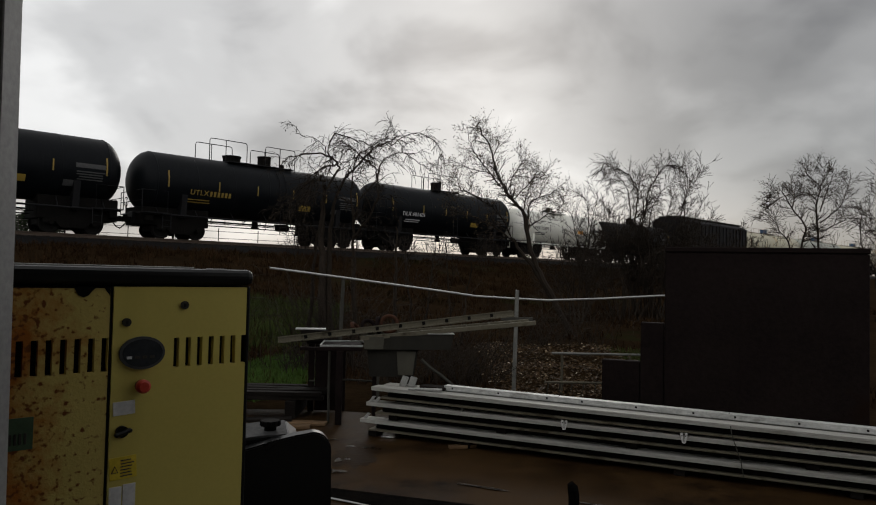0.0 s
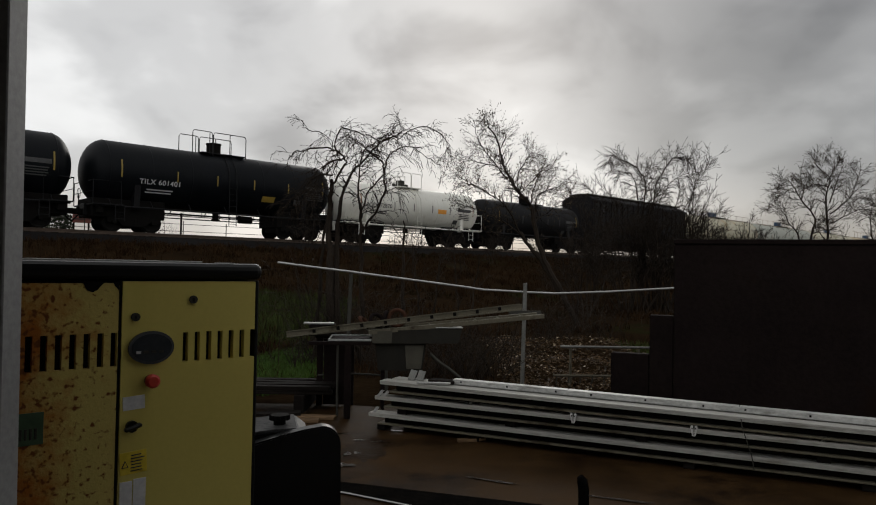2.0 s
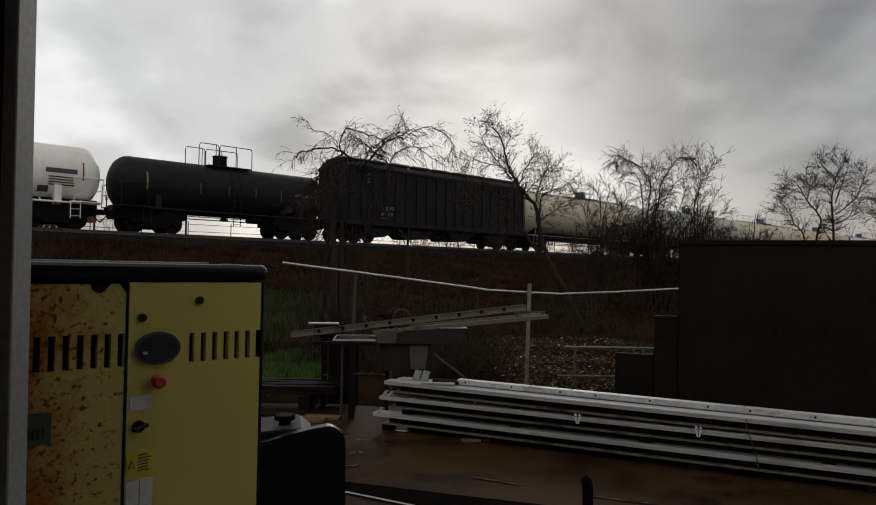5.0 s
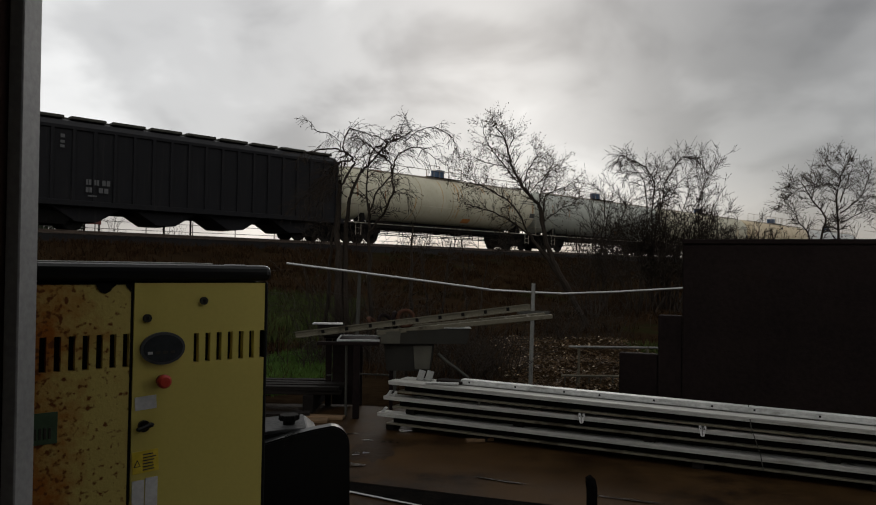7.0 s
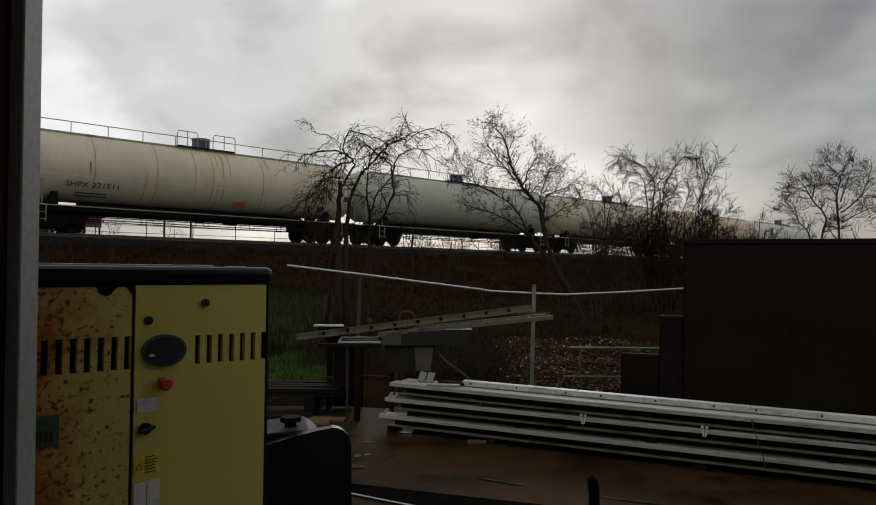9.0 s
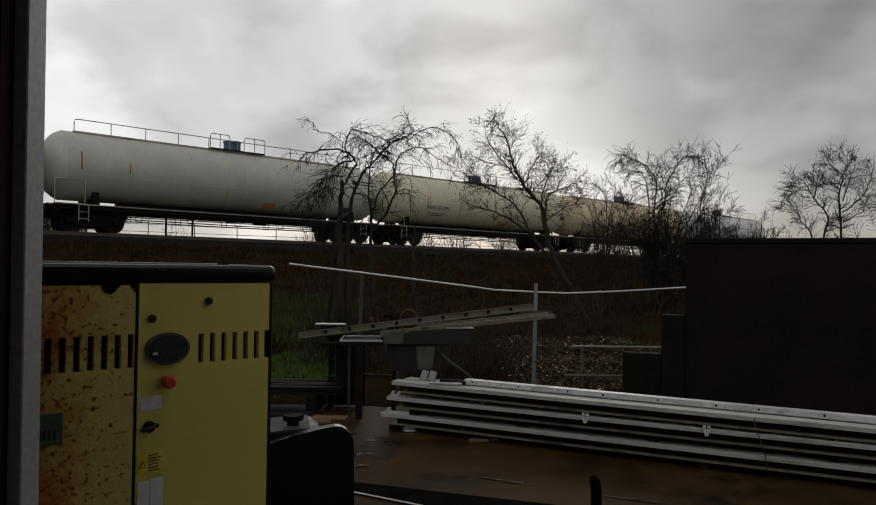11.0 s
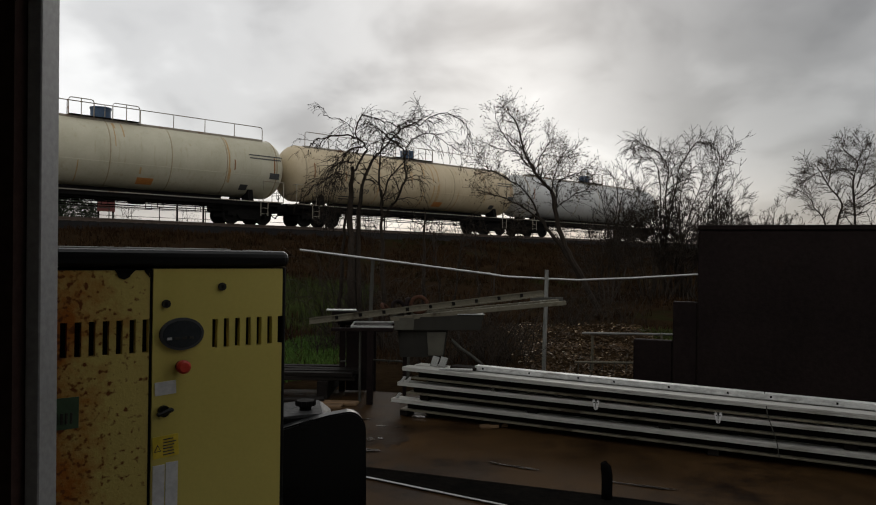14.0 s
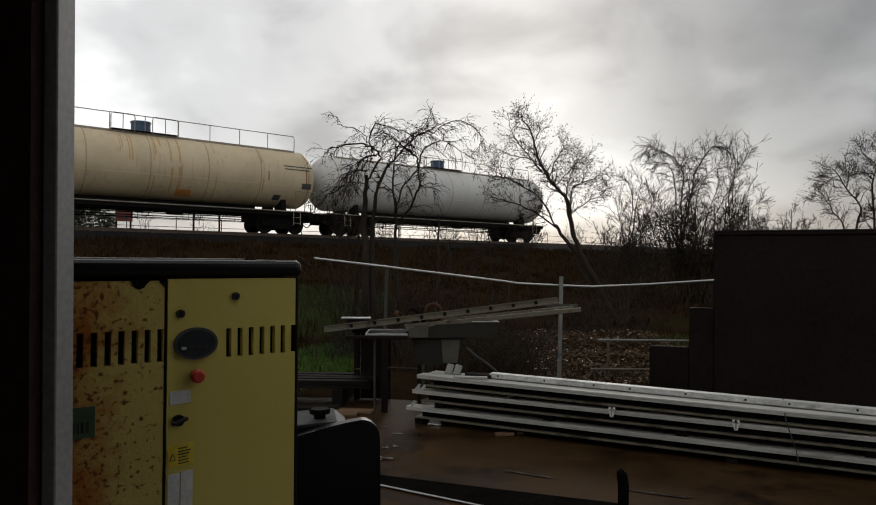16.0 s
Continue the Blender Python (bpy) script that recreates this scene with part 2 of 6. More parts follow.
# for unseen walls, made pale to bounce light onto cabinet and jamb
M["bounce_wall"] = surface("pale unseen wall, bounces light", (0.50, 0.49, 0.47), (0.62, 0.61, 0.59), 1.0, 0.85, 0, 0.3, 40)
M["frame_grey"] = surface("grey painted frame", (0.30, 0.30, 0.30), (0.37, 0.37, 0.37), 3, 0.45, 0, 0.05, 60)
M["roof_sheet"] = surface("dark roofing sheet", (0.04, 0.04, 0.04), (0.07, 0.068, 0.065), 1, 0.7, 0, 0.2, 30)
M["wood"] = surface("weathered timber", (0.07, 0.042, 0.022), (0.15, 0.095, 0.052), 3, 0.8, 0, 0.4, 40, stretch=(0.2, 1, 1), vary=0.2, spec=0.1)
M["dark_wood"] = surface("soaked dark timber", (0.005, 0.004, 0.0035), (0.014, 0.0115, 0.0095), 3, 0.8, 0, 0.4, 40, stretch=(0.2, 1, 1), vary=0.3, spec=0.06)
M["red"] = surface("red plastic", (0.50, 0.035, 0.02), (0.58, 0.05, 0.03), 6, 0.35, 0, 0.02, 60)
M["white_label"] = surface("white label", (0.62, 0.62, 0.62), (0.74, 0.74, 0.74), 4, 0.45, 0, 0.02, 60)
M["yellow_label"] = surface("yellow label", (0.70, 0.52, 0.03), (0.78, 0.60, 0.05), 4, 0.45, 0, 0.02, 60)
M["orange_label"] = surface("orange label", (0.75, 0.30, 0.03), (0.82, 0.36, 0.05), 4, 0.5, 0, 0.02, 60)
M["rust_label"] = surface("rusty orange placard", (0.42, 0.13, 0.02), (0.60, 0.26, 0.06), 9, 0.6, 0, 0.05, 60)
M["dull_yellow"] = surface("faded yellow placard", (0.26, 0.17, 0.02), (0.36, 0.24, 0.035), 6, 0.6, 0, 0.03, 60)
M["green_label"] = surface("dark green plate", (0.035, 0.075, 0.035), (0.06, 0.11, 0.055), 4, 0.5, 0, 0.02, 60)
M["blue"] = surface("blue enamel", (0.02, 0.05, 0.10), (0.035, 0.08, 0.15), 4, 0.5, 0, 0.05, 60)
M["mark_white"] = surface("white stencil paint", (0.55, 0.55, 0.55), (0.65, 0.65, 0.65), 4, 0.6, 0, 0.02, 60)
M["mark_yellow"] = surface("faded yellow stencil paint", (0.20, 0.135, 0.02), (0.30, 0.20, 0.035), 4, 0.6, 0, 0.02, 60)
M["mark_black"] = surface("black stencil paint", (0.03, 0.03, 0.03), (0.05, 0.05, 0.05), 4, 0.6, 0, 0.02, 60)
M["rust"] = surface("orange brown rust", (0.16, 0.06, 0.018), (0.30, 0.12, 0.035), 12, 0.85, 0, 0.5, 60)
M["rusty_rail"] = surface("painted pipe with rust", (0.20, 0.17, 0.13), (0.34, 0.31, 0.25), 3, 0.6, 0.1, 0.2, 40, stain=(0.16, 0.08, 0.04), stain_scale=1.2, stain_at=0.55)
M["terracotta"] = surface("rusty brown iron", (0.03, 0.014, 0.009), (0.065, 0.03, 0.018), 8, 0.85, 0, 0.3, 40, spec=0.05)
M["display"] = surface("grey display surround", (0.045, 0.048, 0.052), (0.07, 0.074, 0.08), 6, 0.4, 0, 0.02, 60)
M["screen"] = surface("dark display glass", (0.02, 0.025, 0.03), (0.035, 0.04, 0.046), 20, 0.12, 0, 0.02, 60)
M["ladder_metal"] = surface("weathered dirty aluminium, also shaded flanges", (0.075, 0.066, 0.046), (0.155, 0.14, 0.10), 3, 0.6, 0.3, 0.06, 120, stain=(0.045, 0.036, 0.022), stain_scale=3, stain_at=0.53, spec=0.2)
M["green_weed"] = surface("dull green weed", (0.022, 0.032, 0.008), (0.055, 0.070, 0.020), 0.8, 0.8, 0, 0.2, 20, spec=0.05)
M["litter"] = surface("wet brown leaf", (0.018, 0.010, 0.004), (0.090, 0.052, 0.021), 2.5, 0.6, 0, 0.1, 30, spec=0.1)
M["pale_litter"] = surface("pale wet leaf", (0.16, 0.105, 0.05), (0.36, 0.27, 0.16), 4, 0.4, 0, 0.1, 30)
M["dark_red"] = surface("faded dark red board", (0.10, 0.025, 0.02), (0.16, 0.04, 0.03), 3, 0.7, 0, 0.1, 40)
M["hopper_mark"] = surface("worn grey stencil paint", (0.04, 0.04, 0.04), (0.10, 0.10, 0.10), 6, 0.7, 0, 0.02, 40)
M["faint_mark"] = surface("worn away stencil paint", (0.03, 0.03, 0.03), (0.075, 0.075, 0.075), 6, 0.7, 0, 0.02, 40)
M["rust_run"] = surface("pale rust run", (0.36, 0.21, 0.08), (0.48, 0.33, 0.16), 5, 0.7, 0, 0.05, 40)
M["rust_band"] = surface("rust-stained weld band", (0.26, 0.20, 0.11), (0.42, 0.36, 0.25), 2.5, 0.6, 0, 0.1, 40, spec=0.2)
M["bright_zinc"] = surface("bright zinc plate", (0.55, 0.55, 0.54), (0.72, 0.72, 0.70), 9, 0.4, 0.3, 0.05, 90)
# for the unseen floor, also pale to bounce light
M["bounce_floor"] = surface("pale unseen concrete, bounces light", (0.22, 0.21, 0.19), (0.34, 0.33, 0.30), 1.5, 0.8, 0, 0.2, 60)


# ---- mesh helpers ----
def part(name, bm, material, parent=None, label="", m=None, smooth=False):
    me = bpy.data.meshes.new(name)
    bm.to_mesh(me)
    bm.free()
    return part_mesh(name, me, material, parent, label, m, smooth)


def part_mesh(name, me, material, parent=None, label="", m=None, smooth=False):
    if not me.materials:
        me.materials.append(M[material])
    if smooth:
        me.polygons.foreach_set("use_smooth", [True] * len(me.polygons))
    ob = new(name, me)
    if parent is not None:
        ob.parent = parent
    if m is not None:
        ob.matrix_basis = m
    if label:
        ob["label"] = label
    return ob


def empty(name, m, label, category, group="", kind=""):
    ob = new(name)
    ob.empty_display_size = 0.1
    ob.matrix_basis = m
    return tagged(ob, label, category, group, kind)


def box(bm, x0, y0, z0, x1, y1, z1, bevel=0.0, segs=1, m=None):
    r = bmesh.ops.create_cube(bm, size=1.0)
    vs = r["verts"]
    bmesh.ops.scale(bm, vec=(x1 - x0, y1 - y0, z1 - z0), verts=vs)
    bmesh.ops.translate(bm, vec=((x0 + x1) / 2, (y0 + y1) / 2, (z0 + z1) / 2), verts=vs)
    if bevel:
        es = list({e for v in vs for e in v.link_edges})
        r = bmesh.ops.bevel(bm, geom=es, offset=bevel, segments=segs, affect="EDGES", profile=0.5)
        vs = list({v for f in r["faces"] for v in f.verts} | {v for v in vs if v.is_valid})
    if m is not None:
        bmesh.ops.transform(bm, matrix=m, verts=vs)
    return vs


def cyl(bm, p, q, r, n=12, r2=None, cap=True):
    p, q = Vector(p), Vector(q)
    d = q - p
    res = bmesh.ops.create_cone(bm, cap_ends=cap, segments=n, radius1=r, radius2=r if r2 is None else r2, depth=d.length)
    m = Matrix.Translation((p + q) / 2) @ d.to_track_quat("Z", "Y").to_matrix().to_4x4()
    bmesh.ops.transform(bm, matrix=m, verts=res["verts"])
    return res["verts"]


def tube(bm, pts, r, n=6):
    """A round bar bent along points."""
    pts = [Vector(p) for p in pts]
    rings = []
    for i, p in enumerate(pts):
        d = (pts[min(i + 1, len(pts) - 1)] - pts[max(i - 1, 0)]).normalized()
        a = d.orthogonal().normalized() if abs(d.z) > 0.95 else d.cross(Vector((0, 0, 1))).normalized()
        b = d.cross(a)
        rr = r[i] if isinstance(r, (list, tuple)) else r
        rings.append([bm.verts.new(p + rr * (math.cos(k * math.tau / n) * a + math.sin(k * math.tau / n) * b)) for k in range(n)])
    for s, t in zip(rings, rings[1:]):
        for k in range(n):
            bm.faces.new((s[k], s[(k + 1) % n], t[(k + 1) % n], t[k]))
    bm.faces.new(rings[0][::-1])
    bm.faces.new(rings[-1])


def prism(bm, outline, y0, y1):
    """Extrudes an outline of (x, z) from y0 to y1."""
    a = [bm.verts.new((x, y0, z)) for x, z in outline]
    b = [bm.verts.new((x, y1, z)) for x, z in outline]
    n = len(a)
    bm.faces.new(a)
    bm.faces.new(b[::-1])
    for i in range(n):
        bm.faces.new((a[i], b[i], b[(i + 1) % n], a[(i + 1) % n]))
    bmesh.ops.recalc_face_normals(bm, faces=bm.faces[:])


def lathe_x(bm, profile, n=40):
    """Turns a profile of (x, r) round the x axis."""
    rings = []
    for x, r in profile:
        if r < 1e-4:
            rings.append([bm.verts.new((x, 0, 0))])
        else:
            rings.append([bm.verts.new((x, r * math.cos(k * math.tau / n), r * math.sin(k * math.tau / n))) for k in range(n)])
    for s, t in zip(rings, rings[1:]):
        for k in range(n):
            a, b = s[k % len(s)], s[(k + 1) % len(s)]
            c, e = t[(k + 1) % len(t)], t[k % len(t)]
            bm.faces.new([v for i, v in enumerate((a, b, c, e)) if v not in (a, b, c, e)[:i]])
    bmesh.ops.recalc_face_normals(bm, faces=bm.faces[:])


def words(text, size, material, parent, m, label="", name="lettering", wide=1.0):
    cu = bpy.data.curves.new("lettering", "FONT")
    cu.body, cu.size, cu.align_x, cu.align_y, cu.extrude = text, size, "CENTER", "CENTER", 0.002
    cu.space_character, cu.offset = wide, 0.004
    ob = bpy.data.objects.new("lettering", cu)
    scene.collection.objects.link(ob)
    bpy.context.view_layer.update()
    me = bpy.data.meshes.new_from_object(ob.evaluated_get(bpy.context.evaluated_depsgraph_get()))
    bpy.data.objects.remove(ob)
    bpy.data.curves.remove(cu)
    me.materials.clear()
    return part_mesh(name, me, material, parent, label, m)


# ---- the ground, embankment and track ----
TRACK = pose(-12.42, 35.62, 0, 0, 0, 43.26)   # x along the track, y away from the yard
RAIL = 3.15


def terrain(v):
    """Height of the ground at v metres across the track (the yard is at negative v)."""
    pts = ((-200, 0.0), (-24, 0.0), (-19, 0.35), (-12, 1.35), (-6, 2.25), (-3.6, 2.55), (-2.5, 2.62), (3.0, 2.62), (5, 2.2), (12, 0.9), (40, 0.4), (3000, 0.0))
    return float(np.interp(v, [p[0] for p in pts], [p[1] for p in pts]))


def ground_height(x, y):
    p = TRACK.inverted() @ Vector((x, y, 0))
    return terrain(p.y)


def ground():
    us = [-2500, -900, -400, -200, -120] + list(np.arange(-80, 60.1, 1.6)) + [70, 85, 105, 140, 200, 320, 600, 1200, 2500]
    vs = [-2500, -800, -300, -120, -70, -50, -42] + list(np.arange(-37, -2.6, 0.9)) + [-2.5, 3.0, 5, 8, 12, 20, 40, 90, 250, 800, 3000]
    verts = []
    for v in vs:
        for u in us:
            z = terrain(v) - 0.05
            if -27 < v < -3 and -80 < u < 60:
                z += 0.10 * noise.noise((u * 0.5, v * 0.5, 0)) + 0.05 * noise.noise((u * 1.7, v * 1.7, 3))
            verts.append((u, v, z))
    n = len(us)
    faces = [(j * n + i, j * n + i + 1, (j + 1) * n + i + 1, (j + 1) * n + i) for j in range(len(vs) - 1) for i in range(n - 1)]
    me = bpy.data.meshes.new("ground")
    me.from_pydata(verts, [], faces)
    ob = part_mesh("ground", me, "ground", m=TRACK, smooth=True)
    tagged(ob, "wet brown earth rising into the weedy railway embankment", "ground", kind="structure")


def track():
    bm = bmesh.new()
    prism(bm, [(-2.75, 2.50), (-1.65, 2.93), (1.65, 2.93), (2.75, 2.50)], -260, 420)
    bed = part("ballast", bm, "ballast", m=TRACK @ pose(0, 0, 0, 0, 0, -90), label="")
    tagged(bed, "dark ballast bed under the railway track", "ballast", kind="structure")
    for side in (-0.76, 0.76):
        bm = bmesh.new()
        prism(bm, [(-0.07, 2.985), (0.07, 2.985), (0.07, 3.0), (0.012, 3.02), (0.012, 3.10), (0.036, 3.115), (0.036, 3.15),
                   (-0.036, 3.15), (-0.036, 3.115), (-0.012, 3.10), (-0.012, 3.02), (-0.07, 3.0)], -260, 420)
        tagged(part("rail", bm, "rail_steel", m=TRACK @ pose(0, side, 0, 0, 0, -90)), "brown steel rail spiked to timber sleepers", "rail", "rails of the track", "structure")
    bm = bmesh.new()
    box(bm, -0.115, -1.3, 2.84, 0.115, 1.3, 2.98, 0.01)
    me = bpy.data.meshes.new("sleeper")
    bm.to_mesh(me)
    bm.free()
    for i in range(150):
        part_mesh("sleeper", me, "tie", bed, m=pose(0, 0, 0, 0, 0, 90) @ pose(-22 + i * 0.53, 0, 0, 0, 0, random.uniform(-1, 1)))


ground()
track()


# ---- the building in which the camera stands ----
def building():
    JX, JY = -0.896, 1.50          # edge of the opening
    # jamb frame: a narrow grey painted post that leans a little
    bm = bmesh.new()
    box(bm, -0.032, -0.02, -0.05, 0.0, 0.05, 2.76, 0.003)
    fr = part("door_frame", bm, "frame_grey", m=Matrix.Translation((JX, JY, 0)) @ JAMB_TILT)
    tagged(fr, "grey painted metal frame of the open doorway", "door frame", kind="structure")
    bm = bmesh.new()
    box(bm, -3.4, -0.06, -0.05, -0.034, 0.06, 2.75)
    w = part("wall_front", bm, "inside_wall", m=Matrix.Translation((JX, JY, 0)) @ JAMB_TILT)
    tagged(w, "dark boarded wall beside the opening", "wall", kind="structure")
    # from here on the room is unseen, added to enclose and bounce light
    bm = bmesh.new()
    box(bm, 2.3, JY - 0.06, 0, 2.6, JY + 0.06, 2.75)
    tagged(part("wall_front_far", bm, "bounce_wall"), "unseen wall on the other side of the opening, pale to bounce light", "wall", kind="structure")
    bm = bmesh.new()
    box(bm, JX + 0.06, JY - 0.06, 2.55, 2.296, JY + 0.06, 2.75)
    tagged(part("wall_lintel", bm, "bounce_wall"), "unseen lintel over the wide opening, pale to bounce light", "wall", kind="structure")
    for name, b in (("wall_back", (-4.3, -2.62, 0, 2.6, -2.5, 2.75)), ("wall_west", (-4.42, -2.6, 0, -4.3, 1.5, 2.75)), ("wall_east", (2.6, -2.6, 0, 2.72, 1.5, 2.75))):
        bm = bmesh.new()
        box(bm, *b)
        tagged(part(name, bm, "bounce_wall"), "unseen workshop wall, pale to bounce light", "wall", kind="structure")
    bm = bmesh.new()
    box(bm, -4.4, -2.6, -0.14, 2.7, 1.58, -0.004)
    tagged(part("floor", bm, "bounce_floor"), "unseen concrete workshop floor, pale to bounce light", "floor", kind="structure")
    bm = bmesh.new()
    box(bm, -4.5, -2.7, 2.77, 2.8, 1.62, 2.85)
    tagged(part("ceiling", bm, "roof_sheet"), "unseen dark sheet roof over the workshop", "ceiling", kind="structure")


JAMB_TILT = pose(0, 0, 0, 0, -0.5, 0)
building()


def yard():
    bm = bmesh.new()
    n = 40
    # slab edge broken and uneven on the far side
    far = [(-7 + 17 * i / n, 9.1 - 0.12 * i / n * 17 + 0.25 * noise.noise((i * 0.4, 0, 0))) for i in range(n + 1)]
    top = [bm.verts.new((x, y, 0.0)) for x, y in far]
    near = [bm.verts.new((x, 1.585, 0.0)) for x, y in far]
    low = [bm.verts.new((x, y + 0.02, -0.14)) for x, y in far]
    for i in range(n):
        bm.faces.new((near[i], near[i + 1], top[i + 1], top[i]))
        bm.faces.new((top[i], top[i + 1], low[i + 1], low[i]))
    tagged(part("yard_slab", bm, "slab"), "wet brown concrete yard with thin standing water", "concrete slab", kind="structure")


yard()


# ---- rolling stock: x along the car, the yard side is -y, z from the rail head ----
WHEEL = 0.457
WHEELSETS = []


@functools.lru_cache(None)
def wheelset_mesh():
    bm = bmesh.new()
    for s in (-1, 1):
        prof = [(0.685, 0.0), (0.685, 0.10), (0.70, 0.12), (0.72, 0.36), (0.68, 0.40), (0.68, 0.485), (0.705, 0.485), (0.715, 0.457), (0.82, 0.45), (0.82, 0.39), (0.78, 0.36), (0.76, 0.14), (0.80, 0.11), (0.80, 0.0)]
        b2 = bmesh.new()
        lathe_x(b2, prof, 28)
        bmesh.ops.transform(b2, matrix=pose(0, 0, 0, 0, 0, 90 * s), verts=b2.verts[:])
        me = bpy.data.meshes.new("tmp")
        b2.to_mesh(me)
        b2.free()
        bm.from_mesh(me)
        bpy.data.meshes.remove(me)
    cyl(bm, (0, -0.95, 0), (0, 0.95, 0), 0.08, 12)
    me = bpy.data.meshes.new("wheelset")
    bm.to_mesh(me)
    bm.free()
    return me


@functools.lru_cache(None)
def side_frame_mesh():
    bm = bmesh.new()
    prism(bm, [(-1.22, 0.44), (-1.20, 0.62), (-0.72, 0.66), (-0.40, 0.80), (0.40, 0.80), (0.72, 0.66), (1.20, 0.62), (1.22, 0.44), (1.04, 0.40),
               (0.74, 0.50), (0.50, 0.24), (-0.50, 0.24), (-0.74, 0.50), (-1.04, 0.40)], -0.07, 0.07)
    for k in (-0.15, 0.0, 0.15):
        cyl(bm, (k, -0.02, 0.30), (k, -0.02, 0.62), 0.06, 8)
    for k in (-0.889, 0.889):
        cyl(bm, (k, -0.13, WHEEL), (k, 0.09, WHEEL), 0.12, 10)
    me = bpy.data.meshes.new("side_frame")
    bm.to_mesh(me)
    bm.free()
    return me


@functools.lru_cache(None)
def bolster_mesh():
    bm = bmesh.new()
    box(bm, -0.22, -0.95, 0.48, 0.22, 0.95, 0.80, 0.02)
    box(bm, -0.35, -0.3, 0.78, 0.35, 0.3, 0.95, 0.02)
    # filler block added to keep sky light from showing through the bogie
    box(bm, -1.30, -0.55, 0.34, 1.30, 0.55, 0.90, 0.03)
    me = bpy.data.meshes.new("bolster")
    bm.to_mesh(me)
    bm.free()
    return me


def bogies(car, half):
    for x in (-half, half):
        bogie = part_mesh("bogie", bolster_mesh(), "running_gear", car, "grimy black cast steel bogie", pose(x, 0, 0))
        for y in (-0.98, 0.98):
            part_mesh("side_frame", side_frame_mesh(), "running_gear", bogie, m=pose(0, y, 0))
        for k in (-0.889, 0.889):
            ws = part_mesh("wheelset", wheelset_mesh(), "wheel_steel", bogie, m=pose(k, 0, WHEEL))
            WHEELSETS.append((ws, k))


def couplers(car, length, mat):
    for s in (-1, 1):
        bm = bmesh.new()
        e = s * length / 2
        a, b = sorted((e - s * 1.2, e - s * 0.30))
        box(bm, a, -0.16, 0.72, b, 0.16, 1.0, 0.01)
        a, b = sorted((e - s * 0.32, e + s * 0.02))
        box(bm, a, -0.12, 0.74, b, 0.14, 1.0, 0.04)
        tube(bm, [(e - s * 0.35, 0.3, 0.8), (e - s * 0.1, 0.32, 0.5), (e + s * 0.05, 0.2, 0.42)], 0.03)
        part("coupler", bm, "running_gear", car)


def head_profile(L, R, depth):
    """An egg-shaped tank end, the barrel, and the other end."""
    pr = [(-L / 2 + depth * (1 - math.cos(a)), R * math.sin(a)) for a in [math.pi / 2 * i / 9 for i in range(10)]]
    return pr + [(-x, r) for x, r in reversed(pr)]


def rings(car, L, R, zc, xs, mat, name="weld_band"):
    for x in xs:
        bm = bmesh.new()
        lathe_x(bm, [(x - 0.035, R - 0.005), (x - 0.02, R + 0.008), (x + 0.02, R + 0.008), (x + 0.035, R - 0.005)], 40)
        part(name, bm, mat, car, m=pose(0, 0, zc), smooth=True)


def rail_loop(bm, x0, x1, y, z0, z1, posts, r=0.022, bend=0.12):
    """A handrail with rounded ends and posts."""
    tube(bm, [(x0, y, z0), (x0, y, z1 - bend), (x0 + bend * 0.4, y, z1 - bend * 0.2), (x0 + bend, y, z1), (x1 - bend, y, z1), (x1 - bend * 0.4, y, z1 - bend * 0.2), (x1, y, z1 - bend), (x1, y, z0)], r)
    for p in posts:
        cyl(bm, (p, y, z0), (p, y, z1), r * 0.9, 6)


def ladder(bm, x, y, z0, z1, w=0.40, step=0.3):
    for s in (-w / 2, w / 2):
        cyl(bm, (x + s, y, z0), (x + s, y, z1), 0.02, 6)
    k = z0 + 0.1
    while k < z1:
        cyl(bm, (x - w / 2, y, k), (x + w / 2, y, k), 0.013, 6)
        k += step


def side_mark(car, x, z, w, h, R, zc, mat, name="marking", label=""):
    """A painted rectangle bent to the tank's side."""
    bm = bmesh.new()
    n = 5
    a0, a1 = math.asin(max(-1, min(1, (z - h / 2 - zc) / R))), math.asin(max(-1, min(1, (z + h / 2 - zc) / R)))
    cols = []
    for i in range(n + 1):
        a = a0 + (a1 - a0) * i / n
        cols.append([bm.verts.new((x + s * w / 2, -(R + 0.012) * math.cos(a), zc + (R + 0.012) * math.sin(a))) for s in (-1, 1)])
    for p, q in zip(cols, cols[1:]):
        bm.faces.new((p[0], p[1], q[1], q[0]))
    return part(name, bm, mat, car, label)


def small_print(car, x, z, w, lines, R, zc, mat, gap=0.12, h=0.05):
    """Lines of writing too small to read, as bars."""
    for i in range(lines):
        side_mark(car, x + random.uniform(-0.04, 0.04), z - i * gap, w * random.uniform(0.75, 1.0), h, R, zc, mat, "printed_line")


def side_words(car, text, x, z, size, R, zc, mat):
    a = math.asin((z - zc) / R)
    words(text, size, mat, car, Matrix.Translation((x, -(R + 0.026) * math.cos(a), z)) @ pose(0, 0, 0, 90 - math.degrees(a), 0, 0), wide=1.1)


